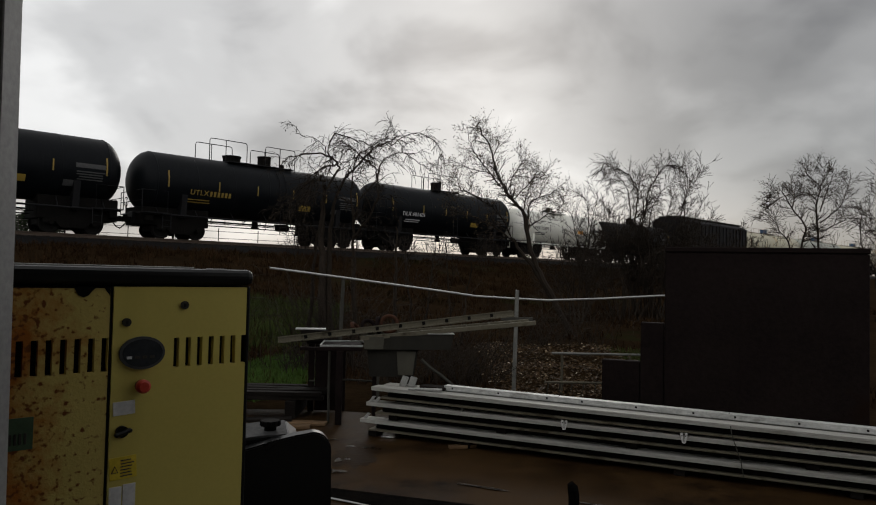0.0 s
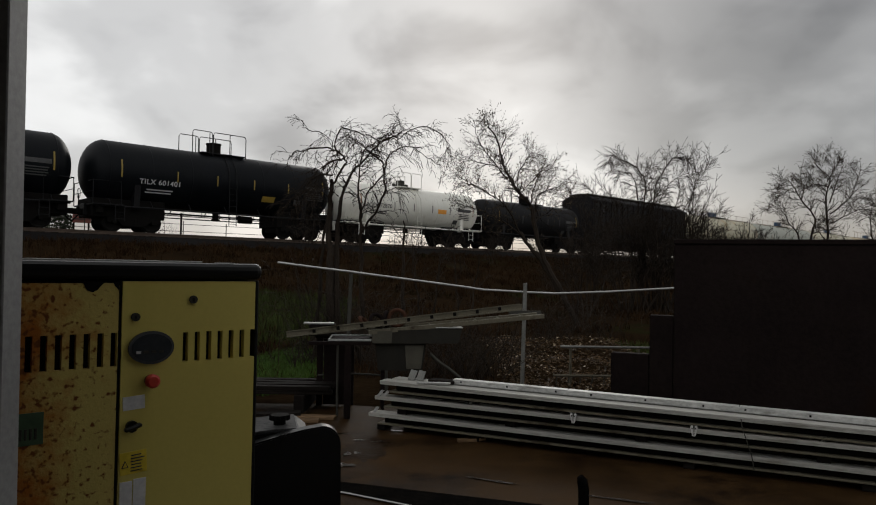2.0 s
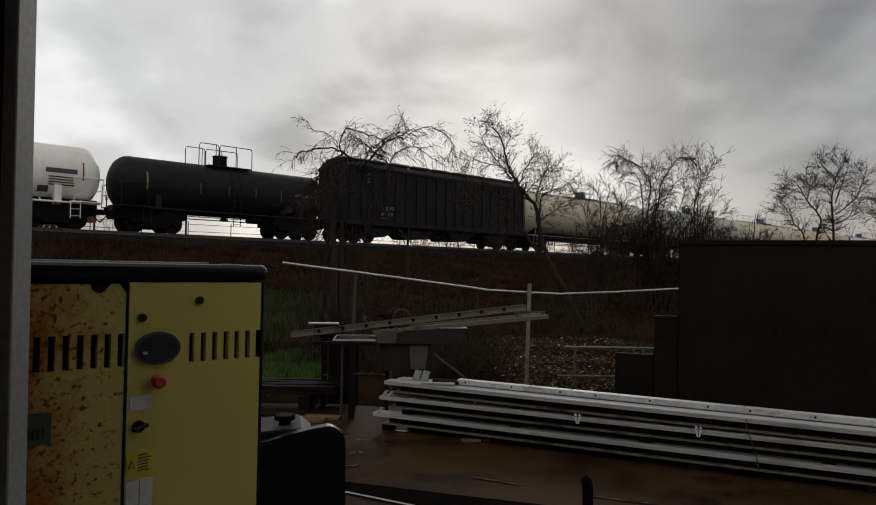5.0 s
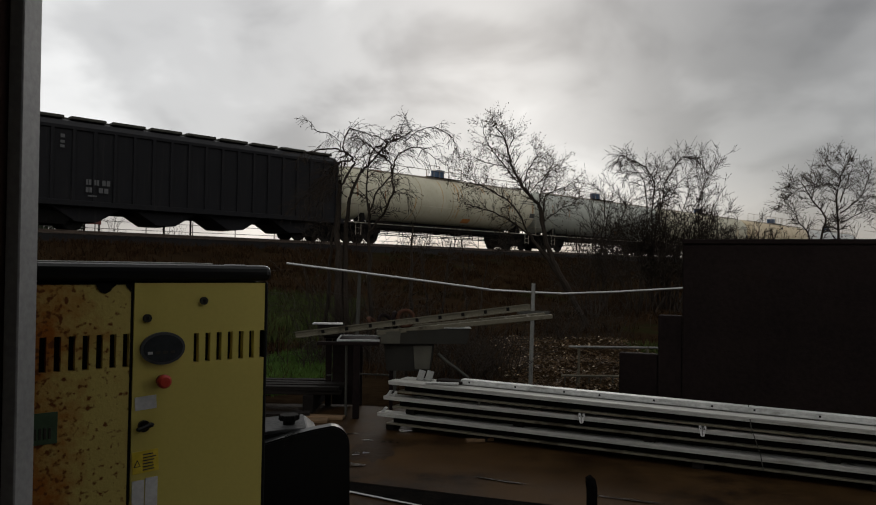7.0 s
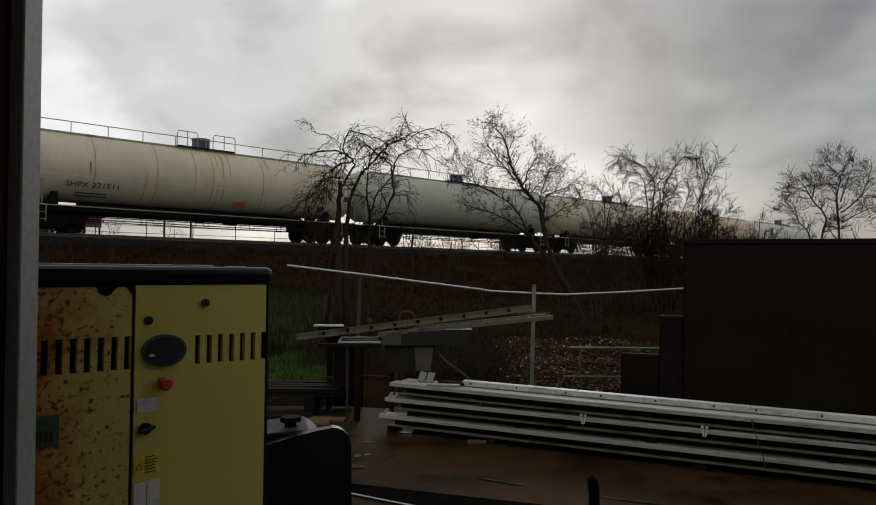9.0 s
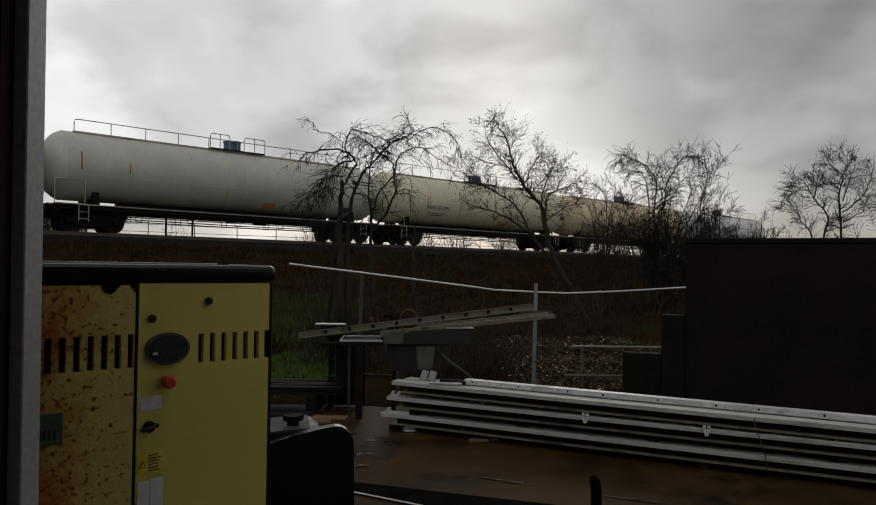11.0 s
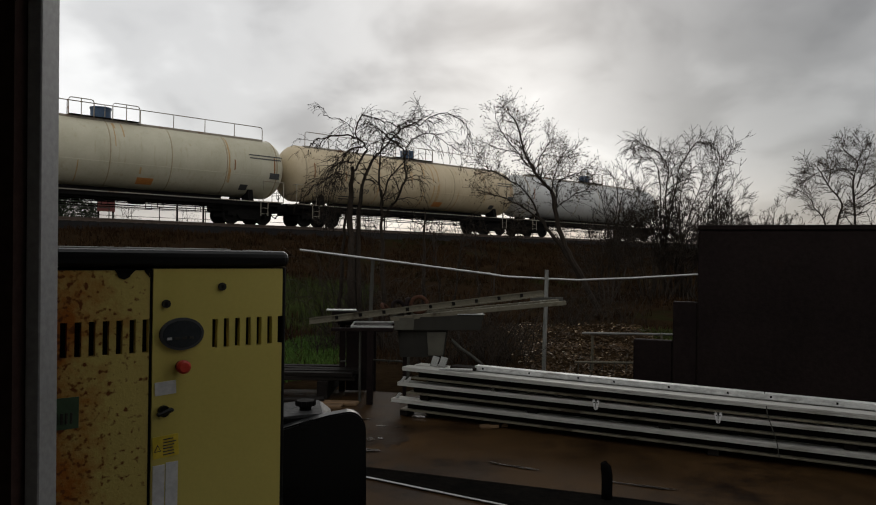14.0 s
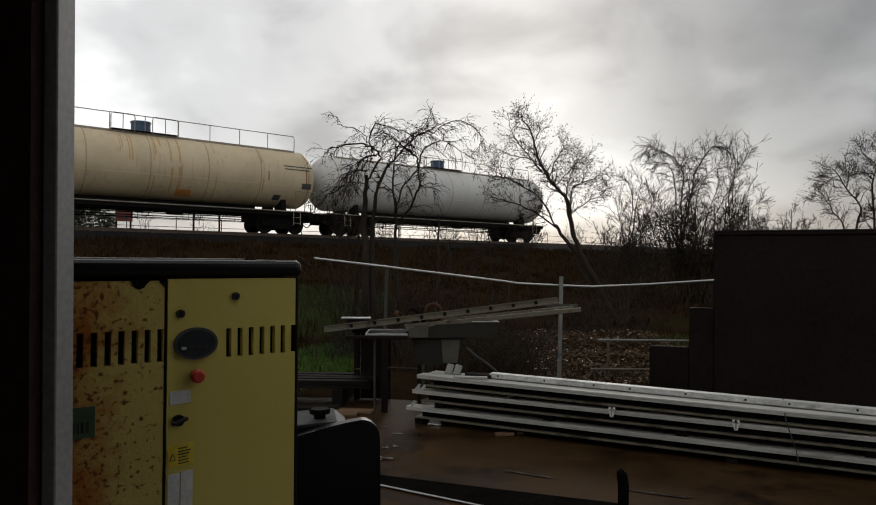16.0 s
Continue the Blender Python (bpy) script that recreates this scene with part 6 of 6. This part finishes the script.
def growth():
    weeping_tree()
    leaning_tree()
    foot = ground_height(8.2, 26.0) - 0.05
    shrub = pose(8.2, 26.0, 0.0)
    limbed_tree("bare_shrub", shrub, 3, (
        ([(-0.45, 0, foot), (-0.46, 0, 2.5), (-0.43, 0, 3.93), (-0.39, 0, 4.96), (-0.70, 0, 5.58), (-1.21, 0, 5.86), (-1.70, 0, 5.95), (-1.83, 0, 5.65)], 0.05),
        ([(-0.35, 0, foot), (-0.34, 0, 2.5), (-0.19, 0, 4.14), (0.01, 0, 4.96), (0.42, 0, 5.55), (0.72, 0, 6.0), (0.99, 0, 5.90)], 0.05),
        ([(-0.50, 0, foot), (-0.58, 0, 2.5), (-0.70, 0, 4.55), (-1.01, 0, 5.30), (-1.41, 0, 5.30)], 0.04),
        ([(-0.10, 0, foot), (0.03, 0, 2.5), (0.22, 0, 4.14), (0.72, 0, 5.10), (1.20, 0, 5.40)], 0.04),
        ([(-0.40, 0, foot), (-0.45, 0, 2.5), (-0.25, 0, 4.3), (-0.35, 0, 5.2), (-0.10, 0, 5.7)], 0.035),
        ([(0.05, 0, foot), (0.20, 0, 2.7), (0.67, 0, 4.14), (1.10, 0, 4.95)], 0.03),
        ([(0.15, 0, foot), (0.43, 0, 2.7), (1.00, 0, 3.95), (1.50, 0, 4.80)], 0.03)), 0.62, "dense arching bare shrub below the railway bank", "trackside shrubs", 0.05, 0.45, 5, 1, 0.0055, (4, 6), 0.0, 2.2, 0.6)
    limbed_tree("bare_shrub", shrub, 4, (
        ([(-2.25, 0, foot), (-2.26, 0, 2.5), (-2.12, 0, 3.92), (-1.85, 0, 4.80)], 0.04),
        ([(-2.35, 0, foot), (-2.38, 0, 2.5), (-2.23, 0, 4.0), (-2.44, 0, 4.75)], 0.035),
        ([(-2.15, 0, foot), (-2.11, 0, 2.5), (-1.61, 0, 3.72), (-1.31, 0, 4.35)], 0.03),
        ([(-2.05, 0, foot), (-2.01, 0, 2.4), (-1.40, 0, 3.31), (-0.79, 0, 3.52)], 0.03),
        ([(-0.80, 0, foot), (-0.79, 0, 2.5), (-1.30, 0, 3.51), (-1.82, 0, 4.13)], 0.03),
        ([(-2.5, 0, foot), (-2.6, 0, 2.5), (-2.75, 0, 3.4), (-2.9, 0, 4.1)], 0.025)), 0.75, "tangled bare shrub below the railway bank", "trackside shrubs", 0.05, 0.05, 4, 1, 0.006, (3, 5), 0.35, 2.0, 0.65)
    limbed_tree("bare_shrub", shrub, 8, (
        ([(1.10, 0, foot), (1.24, 0, 2.9), (1.40, 0, 4.15), (1.43, 0, 5.18), (1.43, 0, 6.10)], 0.034),
        ([(1.25, 0, foot), (1.40, 0, 2.9), (1.50, 0, 4.77), (1.94, 0, 5.45), (2.14, 0, 6.05)], 0.034),
        ([(1.42, 0, 5.0), (1.27, 0, 5.60), (1.13, 0, 5.90)], 0.016),
        ([(1.20, 0, foot), (1.34, 0, 2.7), (1.95, 0, 4.15), (2.32, 0, 4.95)], 0.028),
        ([(1.30, 0, foot), (1.44, 0, 2.9), (2.15, 0, 3.74), (2.41, 0, 3.95)], 0.024),
        ([(1.0, 0, foot), (0.95, 0, 2.9), (1.25, 0, 3.9), (1.65, 0, 4.7)], 0.024)), 0.55, "tall thin bare shrub with upright stems", "trackside shrubs", 0.0, 0.0, 4, 1, 0.0055, (3, 5), 0.35, 2.4, 0.5)
    for x, y, seed, stems, h, w, twig, droop, label in (
            (7.2, 25.2, 18, 14, 3.9, 2.2, 0.8, 0.10, "low dense brown shrub below the railway bank"),
            (8.2, 25.5, 20, 15, 4.5, 1.7, 0.8, 0.10, "dense thin-stemmed shrub below the railway bank"),
            (9.0, 25.6, 19, 14, 4.2, 2.0, 0.8, 0.10, "low dense brown shrub below the railway bank"),
            (10.9, 27.2, 15, 11, 4.0, 1.3, 0.6, 0.10, "low brown bare shrub below the railway bank"),
            (12.6, 28.2, 17, 11, 3.9, 1.5, 0.6, 0.10, "low brown bare shrub below the railway bank"),
            (4.9, 23.0, 16, 7, 3.0, 1.3, 0.7, 0.10, "low bare shrub below the railway bank")):
        bush_tree("bare_shrub", pose(x, y, ground_height(x, y) - 0.05), seed, stems, h, w, twig, 2, label, "trackside shrubs", r=0.036, droop=droop, per=3, kids=(2, 4), thin=0.0055)
    far = pose(17.6, 30.0, 0.0)
    limbed_tree("spreading_tree", far, 21, (
        ([(-1.9, 0, -0.05), (-2.01, 0, 3.1), (-2.24, 0, 3.85), (-2.64, 0, 4.45), (-3.20, 0, 4.70)], 0.06),
        ([(-1.5, 0, -0.05), (-1.43, 0, 3.1), (-1.36, 0, 4.05), (-1.83, 0, 4.90), (-2.29, 0, 5.60), (-2.75, 0, 5.65)], 0.08),
        ([(-1.83, 0, 4.85), (-1.76, 0, 5.45), (-2.04, 0, 5.80)], 0.035),
        ([(-1.36, 0, 3.6), (-0.85, 0, 4.1), (-0.55, 0, 3.85)], 0.025),
        ([(-2.2, 0, 5.4), (-2.5, 0, 5.2), (-3.0, 0, 5.2)], 0.025)), 0.62, "bare spreading tree with thin crooked limbs", "far trees", 0.35, 0.0, 5, 1, 0.006, (4, 6), 0.1, 3.0, 0.9)
    limbed_tree("spreading_tree", far, 24, (
        ([(-0.6, 0, -0.05), (-0.56, 0, 3.1), (-0.60, 0, 5.05), (-0.72, 0, 5.80), (-1.02, 0, 6.50), (-1.25, 0, 6.75)], 0.085),
        ([(-0.67, 0, 5.5), (-1.25, 0, 5.65), (-1.65, 0, 5.78)], 0.035),
        ([(-0.60, 0, 4.8), (-0.10, 0, 5.75), (0.0, 0, 6.55)], 0.045),
        ([(-0.58, 0, 4.3), (0.2, 0, 5.0), (0.75, 0, 5.7), (0.9, 0, 6.3)], 0.045),
        ([(-0.7, 0, 5.7), (-0.55, 0, 6.3), (-0.6, 0, 6.8)], 0.03),
        ([(-0.57, 0, 3.9), (0.3, 0, 4.4), (1.1, 0, 4.7)], 0.035)), 0.62, "tall bare spreading tree with fine twigs", "far trees", 0.45, 0.0, 5, 1, 0.006, (4, 6), 0.15, 3.0, 0.9)
    bush_tree("spreading_tree", pose(20.6, 31.0, -0.05), 27, 4, 7.2, 1.6, 1.5, 2, "bare tree with fine crowded twigs", "far trees", 0.4, 0.10, (4, 6), 0, 3, 1.1, 0.15, 0.006)
    bush_tree("spreading_tree", pose(15.4, 31.5, -0.05), 28, 8, 3.6, 1.6, 0.8, 1, "low bare thicket below the taller trees", "far trees", 0.3, 0.03, (3, 5), 0, 3, 0.9, 0.15, 0.006)
    # twiggy growth along the top of the bank
    rng = random.Random(61)
    for i in range(13):
        p = TRACK @ Vector((3.0 + i * 3.0 + rng.uniform(-0.8, 0.8), -6.0 + rng.uniform(-1.5, 1.0), 0))
        bush_tree("bank_shrub", pose(p.x, p.y, ground_height(p.x, p.y) - 0.1), 70 + i, 6, rng.uniform(1.5, 2.3), rng.uniform(0.6, 1.1), 0.45, 1, "thin bare shrub at the top of the railway bank", "shrubs on the bank", r=0.016, per=2, thin=0.007)
    bush_tree("sapling", pose(-0.15, 14.5, 0.0), 31, 2, 3.3, 0.5, 0.6, 1, "thin bare sapling before the railway bank", "saplings", r=0.03)
    bush_tree("sapling", pose(0.65, 14.8, 0.0), 33, 2, 3.0, 0.5, 0.6, 1, "thin bare sapling before the railway bank", "saplings", r=0.028)
    bush_tree("sapling", pose(-0.62, 13.8, 0.0), 34, 1, 2.95, 0.06, 0.3, 0, "bare stump-topped sapling before the railway bank", "saplings", r=0.055)


growth()


def blades(name, count, area, height, mat, label, seed, width=0.008, lean=0.5, clump=6):
    """Grass blades: area(rng) gives a place on the ground."""
    rng = random.Random(seed)
    verts, faces = [], []
    for _ in range(count // clump):
        x0, y0, s = area(rng)
        for _ in range(clump):
            x, y = x0 + rng.gauss(0, 0.06), y0 + rng.gauss(0, 0.06)
            z = ground_height(x, y) - 0.06
            h = height * s * rng.uniform(0.5, 1.2)
            a = rng.uniform(0, math.tau)
            l = rng.uniform(0, lean) * h
            dx, dy = math.cos(a), math.sin(a)
            w = width * rng.uniform(0.6, 1.4)
            n = len(verts)
            verts += [(x - dy * w, y + dx * w, z), (x + dy * w, y - dx * w, z), (x + dx * l * 0.4 + dy * w * 0.7, y + dy * l * 0.4 - dx * w * 0.7, z + h * 0.6),
                      (x + dx * l * 0.4 - dy * w * 0.7, y + dy * l * 0.4 + dx * w * 0.7, z + h * 0.6), (x + dx * l, y + dy * l, z + h)]
            faces += [(n, n + 1, n + 2, n + 3), (n + 3, n + 2, n + 4)]
    me = bpy.data.meshes.new(name)
    me.from_pydata(verts, [], faces)
    tagged(part_mesh(name, me, mat), label, name.replace("_", " "), kind="stuff")


def bank_area(rng):
    while True:
        u, v = rng.uniform(-32, 34), rng.uniform(-23.5, -3.0)
        p = TRACK @ Vector((u, v, 0))
        if p.y > 10 and abs(p.x) < p.y * 0.72 and noise.noise((p.x * 0.45, p.y * 0.45, 2)) > rng.uniform(-0.5, 0.4):
            return p.x, p.y, 0.7 + 0.7 * rng.random()


def flat_area(rng):
    while True:
        x, y = rng.uniform(-7, 8), rng.uniform(9.4, 17)
        if noise.noise((x * 0.6, y * 0.6, 7)) > rng.uniform(-0.5, 0.3) and not (0.8 < x < 3.4 and 9.4 < y < 14):
            return x, y, rng.uniform(0.5, 1.2)


def lawn_area(rng):
    a, r = rng.uniform(0, math.tau), math.sqrt(rng.random())
    return -2.35 + 0.75 * r * math.cos(a), 11.2 + 1.9 * r * math.sin(a), rng.uniform(0.6, 1.2)


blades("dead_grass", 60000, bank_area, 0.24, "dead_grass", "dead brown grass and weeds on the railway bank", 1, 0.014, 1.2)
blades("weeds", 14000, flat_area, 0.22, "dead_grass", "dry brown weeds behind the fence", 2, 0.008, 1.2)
blades("grass", 30000, lawn_area, 0.15, "grass", "patch of green grass behind the fence", 3, 0.009)
blades("green_weeds", 16000, lambda r: (r.uniform(-7.5, -2.3), r.uniform(13.5, 21), r.uniform(0.5, 1.1)), 0.34, "green_weed", "green weeds at the foot of the railway bank", 4, 0.011)


blades("yard_weeds", 5000, lambda r: (r.uniform(1.6, 5.2), r.uniform(13.6, 16.0), r.uniform(0.4, 1.0)), 0.20, "green_weed", "thin green weeds behind the leaf litter", 6, 0.010)


def brambles():
    rng = random.Random(9)
    for x, y, s in ((0.35, 10.6, 0.9), (0.75, 11.2, 1.1), (-0.35, 11.0, 0.9), (-1.9, 11.4, 0.9), (3.0, 15.5, 1.1), (-0.9, 12.8, 1.2), (-1.75, 11.9, 2.0), (-1.4, 12.2, 1.9), (0.55, 10.3, 1.0), (-0.1, 10.4, 0.8), (2.6, 16.5, 1.4), (4.3, 18.0, 1.5)):
        lines = []
        for _ in range(34):
            a = rng.uniform(0, math.tau)
            sprout(rng, (rng.gauss(0, 0.3), rng.gauss(0, 0.3), 0), (math.cos(a) * 0.5, math.sin(a) * 0.5, 1.0), s * rng.uniform(0.6, 1.3), 0.009, 1, lines, [], 0.35, 0.35, (2, 4), 0.8, 0.5)
        b = part_mesh("bramble", tubes_mesh("bramble", lines, 3), "bark", m=pose(x, y, ground_height(x, y) - 0.06))
        tagged(b, "dark tangled bare bramble thicket", "bramble", "bramble thickets")


brambles()


def litter():
    """Wet leaves and scraps that catch the light behind the low rail."""
    for name, mat, count, seed, label in (("leaf_litter", "litter", 5200, 3, "carpet of wet fallen leaves behind the low rail"), ("pale_scraps", "pale_litter", 300, 4, "pale wet scraps among the fallen leaves")):
        rng = random.Random(seed)
        verts, faces = [], []
        for _ in range(count):
            x, y = rng.uniform(1.05, 3.7) + rng.gauss(0, 0.08), rng.uniform(9.5, 14.5)
            z = ground_height(x, y) + 0.02 + 0.22 * max(0.0, (y - 10.2) / 4.5) + 0.08 * noise.noise((x, y, 0))
            a, s = rng.uniform(0, math.tau), rng.uniform(0.015, 0.04)
            t = Vector((rng.gauss(0, 0.35), rng.gauss(0, 0.35), 1)).normalized()
            u = Matrix.Rotation(a, 3, t) @ t.orthogonal().normalized()
            w = t.cross(u)
            c = Vector((x, y, z + rng.uniform(0, 0.05)))
            n = len(verts)
            verts += [tuple(c - u * s), tuple(c + w * s * 0.6 + t * s * 0.2), tuple(c + u * s), tuple(c - w * s * 0.6 + t * s * 0.2)]
            faces.append((n, n + 1, n + 2, n + 3))
        me = bpy.data.meshes.new(name)
        me.from_pydata(verts, [], faces)
        tagged(part_mesh(name, me, mat), label, "leaf litter", kind="stuff")
    bm = bmesh.new()
    n = 16
    grid = [[bm.verts.new((0.5 + 3.4 * i / n, 9.4 + 5.6 * j / n, -0.06 + (0.0 if i in (0, n) or j in (0, n) else 0.05 + 0.22 * max(0.0, (5.6 * j / n - 0.8) / 4.5) + 0.08 * noise.noise((0.5 + 3.4 * i / n, 9.4 + 5.6 * j / n, 0)))))
             for i in range(n + 1)] for j in range(n + 1)]
    for j in range(n):
        for i in range(n):
            bm.faces.new((grid[j][i], grid[j][i + 1], grid[j + 1][i + 1], grid[j + 1][i]))
    tagged(part("earth_mound", bm, "ground", smooth=True), "low mound of brown earth under fallen leaves", "mound", kind="structure")


litter()


# ---- beyond the track ----
def beyond():
    sign = empty("sign_board", TRACK @ pose(-1.28, 14, 0.80), "small dark red board on posts beyond the track", "sign")
    bm = bmesh.new()
    box(bm, -0.35, -0.03, 3.45, 0.75, 0.03, 4.28, 0.01)
    part("board", bm, "dark_red", sign)
    for i in range(3):
        bm = bmesh.new()
        box(bm, -0.25, -0.045, 4.1 - i * 0.22, 0.6 - i * 0.1, -0.032, 4.16 - i * 0.22)
        part("printed_line", bm, "dull_zinc", sign)
    for x in (-0.25, 0.65):
        bm = bmesh.new()
        box(bm, x - 0.05, 0.035, -0.2, x + 0.05, 0.12, 4.2, 0.01)
        part("post", bm, "dark_wood", sign)
    for i, (x, h) in enumerate(((3.7, 5.0), (5.6, 4.6), (22.0, 4.6))):
        bm = bmesh.new()
        cyl(bm, (0, 0, -0.2), (0, 0, h), 0.07, 10)
        tagged(part("post", bm, "dark_wood", m=TRACK @ pose(x, 14.3, 0.75)), "dark wooden post beyond the track", "post", "posts beyond the track")
    wire = empty("wire_fence", TRACK @ pose(0, 13, 0.8), "wire fence beyond the railway track", "fence", )
    for z in (3.2, 3.7):
        bm = bmesh.new()
        tube(bm, [(-14, 0, z), (0, 0, z - 0.05), (14, 0, z + 0.02), (40, 0, z), (70, 0, z)], 0.018, 5)
        part("wire", bm, "dull_zinc", wire)
    for k in range(26):
        bm = bmesh.new()
        cyl(bm, (-14 + k * 3.2, 0, -0.2), (-14 + k * 3.2, 0, 3.9), 0.03, 6)
        part("post", bm, "dull_zinc", wire)
    for i, (u, v, h, w) in enumerate(((0.9, 16, 4.3, 1.1), (5.6, 17, 4.6, 1.5), (-6.0, 15, 5.0, 2.0), (18, 18, 4.6, 1.6), (30, 18, 4.8, 2.0), (44, 18, 5.0, 2.4), (60, 20, 5.4, 3.0))):
        p = TRACK @ Vector((u, v, 0))
        bush_tree("distant_bush", pose(p.x, p.y, terrain(v) - 0.1), 50 + i, 7, h, w, 0.7, 1, "small bare bush beyond the railway track", "bushes beyond the track", r=0.04, per=2, leaves=0.5)
    # a dense evergreen thicket
    rng = random.Random(88)
    verts, faces = [], []
    for _ in range(5200):
        a, f = rng.uniform(0, math.tau), rng.random() ** 0.4
        c = Vector((1.45 * f * math.cos(a), 0.9 * rng.uniform(-1, 1), 3.4 + 1.55 * f * math.sin(a) * (0.8 + 0.4 * noise.noise((a * 2, 0, 0)))))
        if c.z < 0.1:
            continue
        d = Vector((rng.gauss(0, 1), rng.gauss(0, 1), rng.gauss(0, 1))).normalized()
        e = d.orthogonal().normalized()
        w = rng.uniform(0.05, 0.11)
        n = len(verts)
        verts += [tuple(c - d * w), tuple(c + e * w * 0.6), tuple(c + d * w), tuple(c - e * w * 0.6)]
        faces.append((n, n + 1, n + 2, n + 3))
    ever = empty("evergreen_bush", TRACK @ pose(-2.75, 15.5, 0.75), "dense dark evergreen bush beyond the track", "bush", "bushes beyond the track")
    me = bpy.data.meshes.new("foliage")
    me.from_pydata(verts, [], faces)
    tagged(part_mesh("foliage", me, "evergreen", ever), kind="stuff")
    for x in (-0.5, 0.0, 0.6):
        bm = bmesh.new()
        tube(bm, [(x * 0.4, 0, -0.2), (x * 0.8, 0, 1.6), (x * 1.3, 0, 3.2)], [0.09, 0.07, 0.03], 7)
        part("stem", bm, "bark", ever)
    # far woods along the horizon
    rng = random.Random(77)
    verts, faces = [], []
    for k in range(2600):
        u = rng.uniform(-300, 900)
        v = rng.uniform(180, 240)
        z = terrain(v)
        h = 6.5 + 2.5 * noise.noise((u * 0.03, 0, 0)) + rng.uniform(-1.5, 1.5)
        for _ in range(6):
            c = Vector((u + rng.gauss(0, 1.5), v + rng.gauss(0, 1), z + h * rng.uniform(0.1, 1.0)))
            a = Vector((rng.gauss(0, 1), rng.gauss(0, 1), rng.gauss(0, 1))).normalized()
            b = a.orthogonal().normalized()
            s = rng.uniform(0.5, 1.3)
            n = len(verts)
            verts += [tuple(c - a * s), tuple(c + b * s * 0.7), tuple(c + a * s), tuple(c - b * s * 0.7)]
            faces.append((n, n + 1, n + 2, n + 3))
    me = bpy.data.meshes.new("far_woods")
    me.from_pydata(verts, [], faces)
    tagged(part_mesh("far_woods", me, "dry_leaf", m=TRACK), "dark bare woods along the horizon", "woods", kind="stuff")


beyond()


# ---- what moves: the train rolls past towards the left at a little over 8 m/s ----
RUN = [(0, 0), (1.5, 12.45), (3.5, 29.2), (6.5, 54.3), (9.0, 75.0), (12.5, 104.3), (14.5, 121.3), (16.0, 134.3)]


def motions():
    for car, q in CARS:
        walk(car, [(t, TRACK @ pose(q - run, 0, RAIL)) for t, run in RUN])
    ts = [i / 15 for i in range(241)]
    runs = np.interp(ts, [r[0] for r in RUN], [r[1] for r in RUN])
    for ws, k in WHEELSETS:
        walk(ws, [(t, pose(k, 0, WHEEL) @ pose(0, 0, 0, 0, -math.degrees(run / WHEEL) % 360, 0)) for t, run in zip(ts, runs)])


motions()
